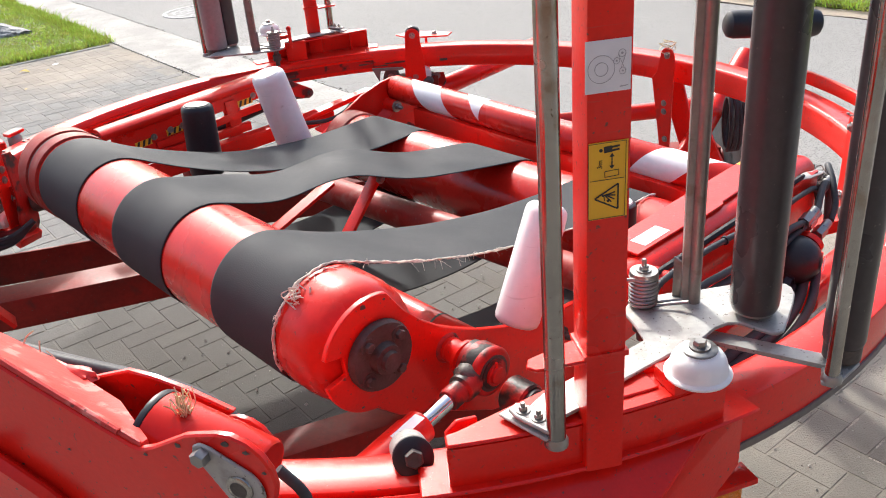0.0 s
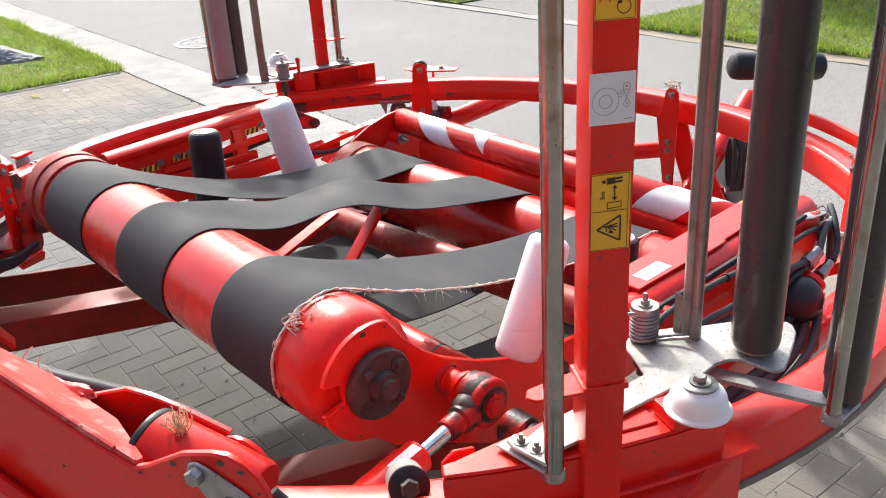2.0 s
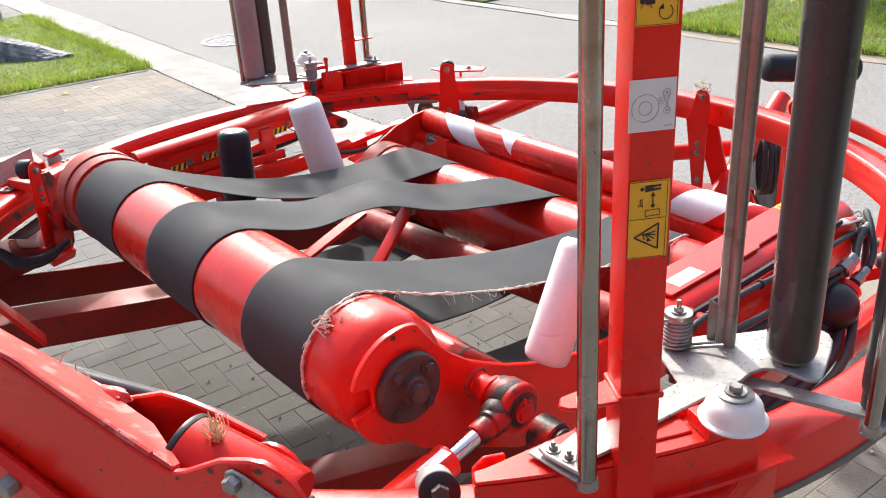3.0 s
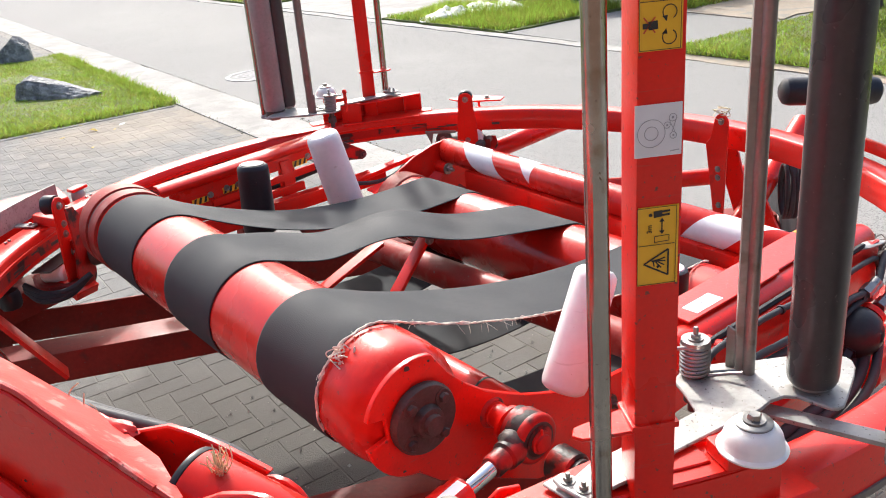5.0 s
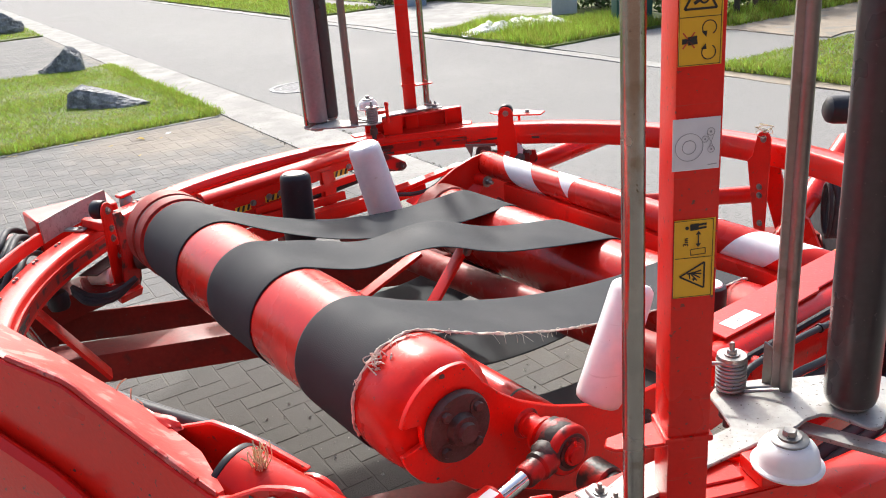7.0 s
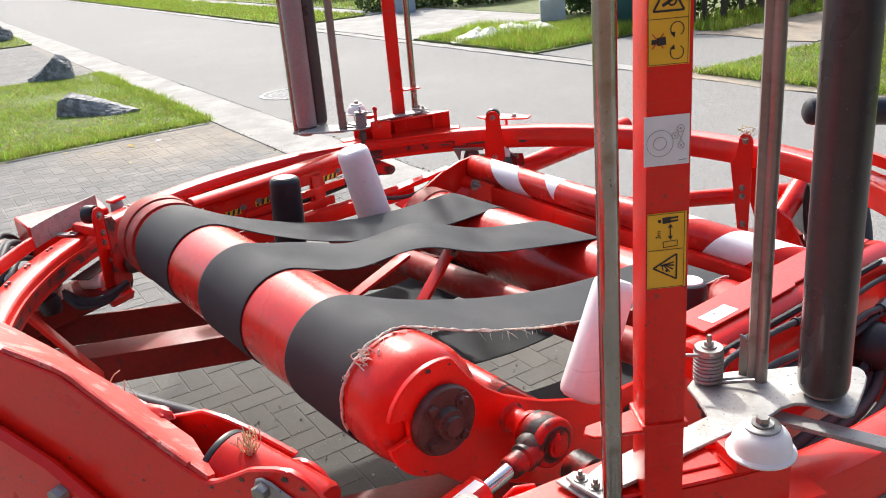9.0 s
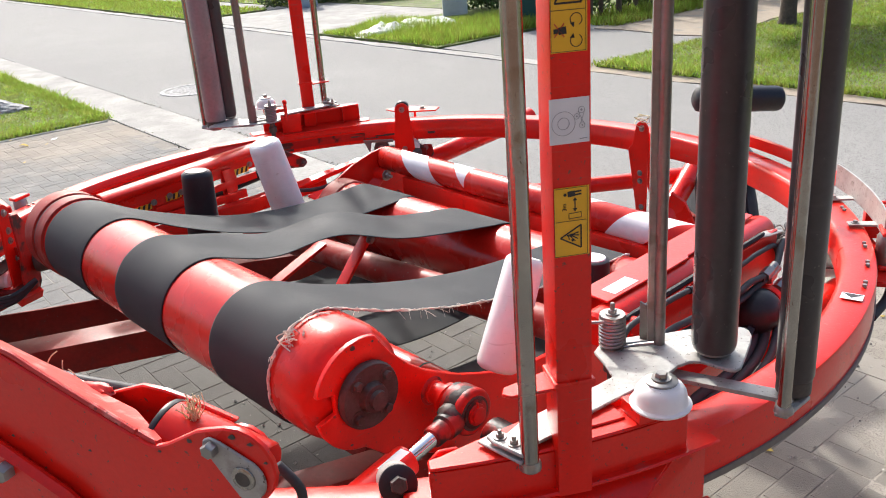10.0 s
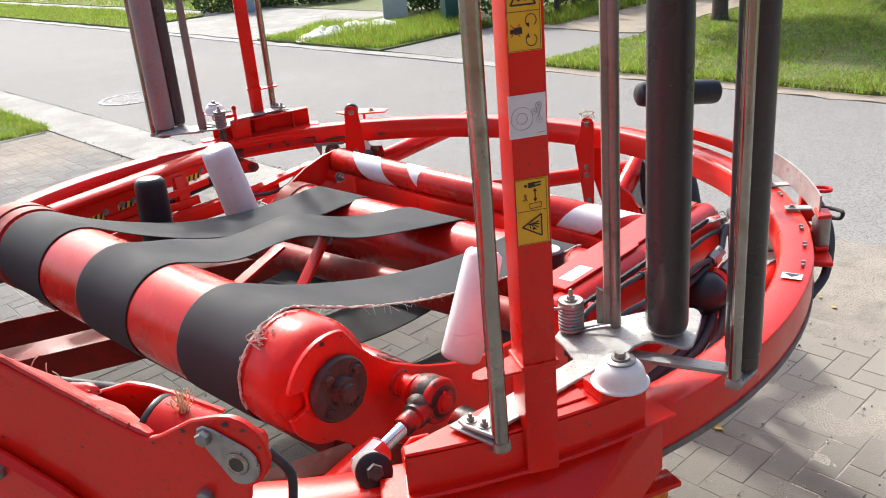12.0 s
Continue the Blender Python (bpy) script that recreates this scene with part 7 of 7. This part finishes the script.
# sand drifted over the pavers beside the machine, thick enough here and there to bury the joints
n = 150
gx, gy = np.meshgrid(np.linspace(0.85, 4.1, n), np.linspace(0.1, 4.4, n), indexing="ij")
lift = np.array([0.008 * noise.noise(Vector((x * 1.3, y * 1.3, 7.0))) + 0.005 * noise.noise(Vector((x * 5.0, y * 5.0, 3.0))) + 0.002 * noise.noise(Vector((x * 19.0, y * 19.0, 1.0))) for x, y in zip(gx.ravel(), gy.ravel())]).reshape(n, n)
out_by = np.hypot((gx - 2.10) / 1.2, (gy - 2.75) / 1.05)
gz = 0.0022 + lift - 0.020 * (out_by - 0.45).clip(0, None)
index = np.arange(n * n).reshape(n, n)
faces = np.stack([index[:-1, :-1], index[1:, :-1], index[1:, 1:], index[:-1, 1:]], -1).reshape(-1, 4)
me = bpy.data.meshes.new("drifted_sand")
me.from_pydata(np.stack([gx, gy, gz], -1).reshape(-1, 3).tolist(), [], faces.tolist())
me.polygons.foreach_set("use_smooth", [True] * len(faces))
me.materials.append(material("drifted_sand", (0.315, 0.285, 0.242), 0.95, vary=0.16, scale=2.2, grain=70, bump=0.006, bump_scale=150, spec=0.1, world_wide=True, second=(0.235, 0.215, 0.185), mix_at=0.50, mix_soft=0.2, speck=(0.12, 0.105, 0.085), speck_scale=210, speck_at=0.57))
tagged(new("drifted_sand", me), "pale brown sand and grit drifted over the pavers", "sand", kind="stuff")

# dark crumbs of soil and weed gathered in the seam beside the gutter and along the asphalt edge
rng = np.random.default_rng(53)
count = 1500
ga = rng.uniform(-14.0, -2.6, count)
gn = np.where(rng.uniform(0, 1, count) < 0.62, 2.955 + rng.normal(0, 0.022, count), 3.592 + rng.normal(0, 0.012, count))
size = 0.0025 + 0.008 * rng.uniform(0, 1, count) ** 3
verts = corner[None] * size[:, None, None] * rng.uniform(0.5, 1.4, (count, 6, 3))
verts[:, :, 0] += (0.6 * ga + 0.8 * gn)[:, None]
verts[:, :, 1] += (-0.8 * ga + 0.6 * gn)[:, None]
verts[:, :, 2] += 0.004 + size[:, None] * 0.2
faces = (np.arange(count)[:, None, None] * 6 + tri[None]).reshape(-1, 3)
me = bpy.data.meshes.new("soil_crumbs")
me.from_pydata(verts.reshape(-1, 3).tolist(), [], faces.tolist())
me.materials.append(by_island("soil_crumb", (0.11, 0.098, 0.065), 0.5, 0.9, 0.03))
tagged(new("soil_crumbs", me), "dark soil crumbs and weeds in the gutter seam", "soil", kind="stuff")
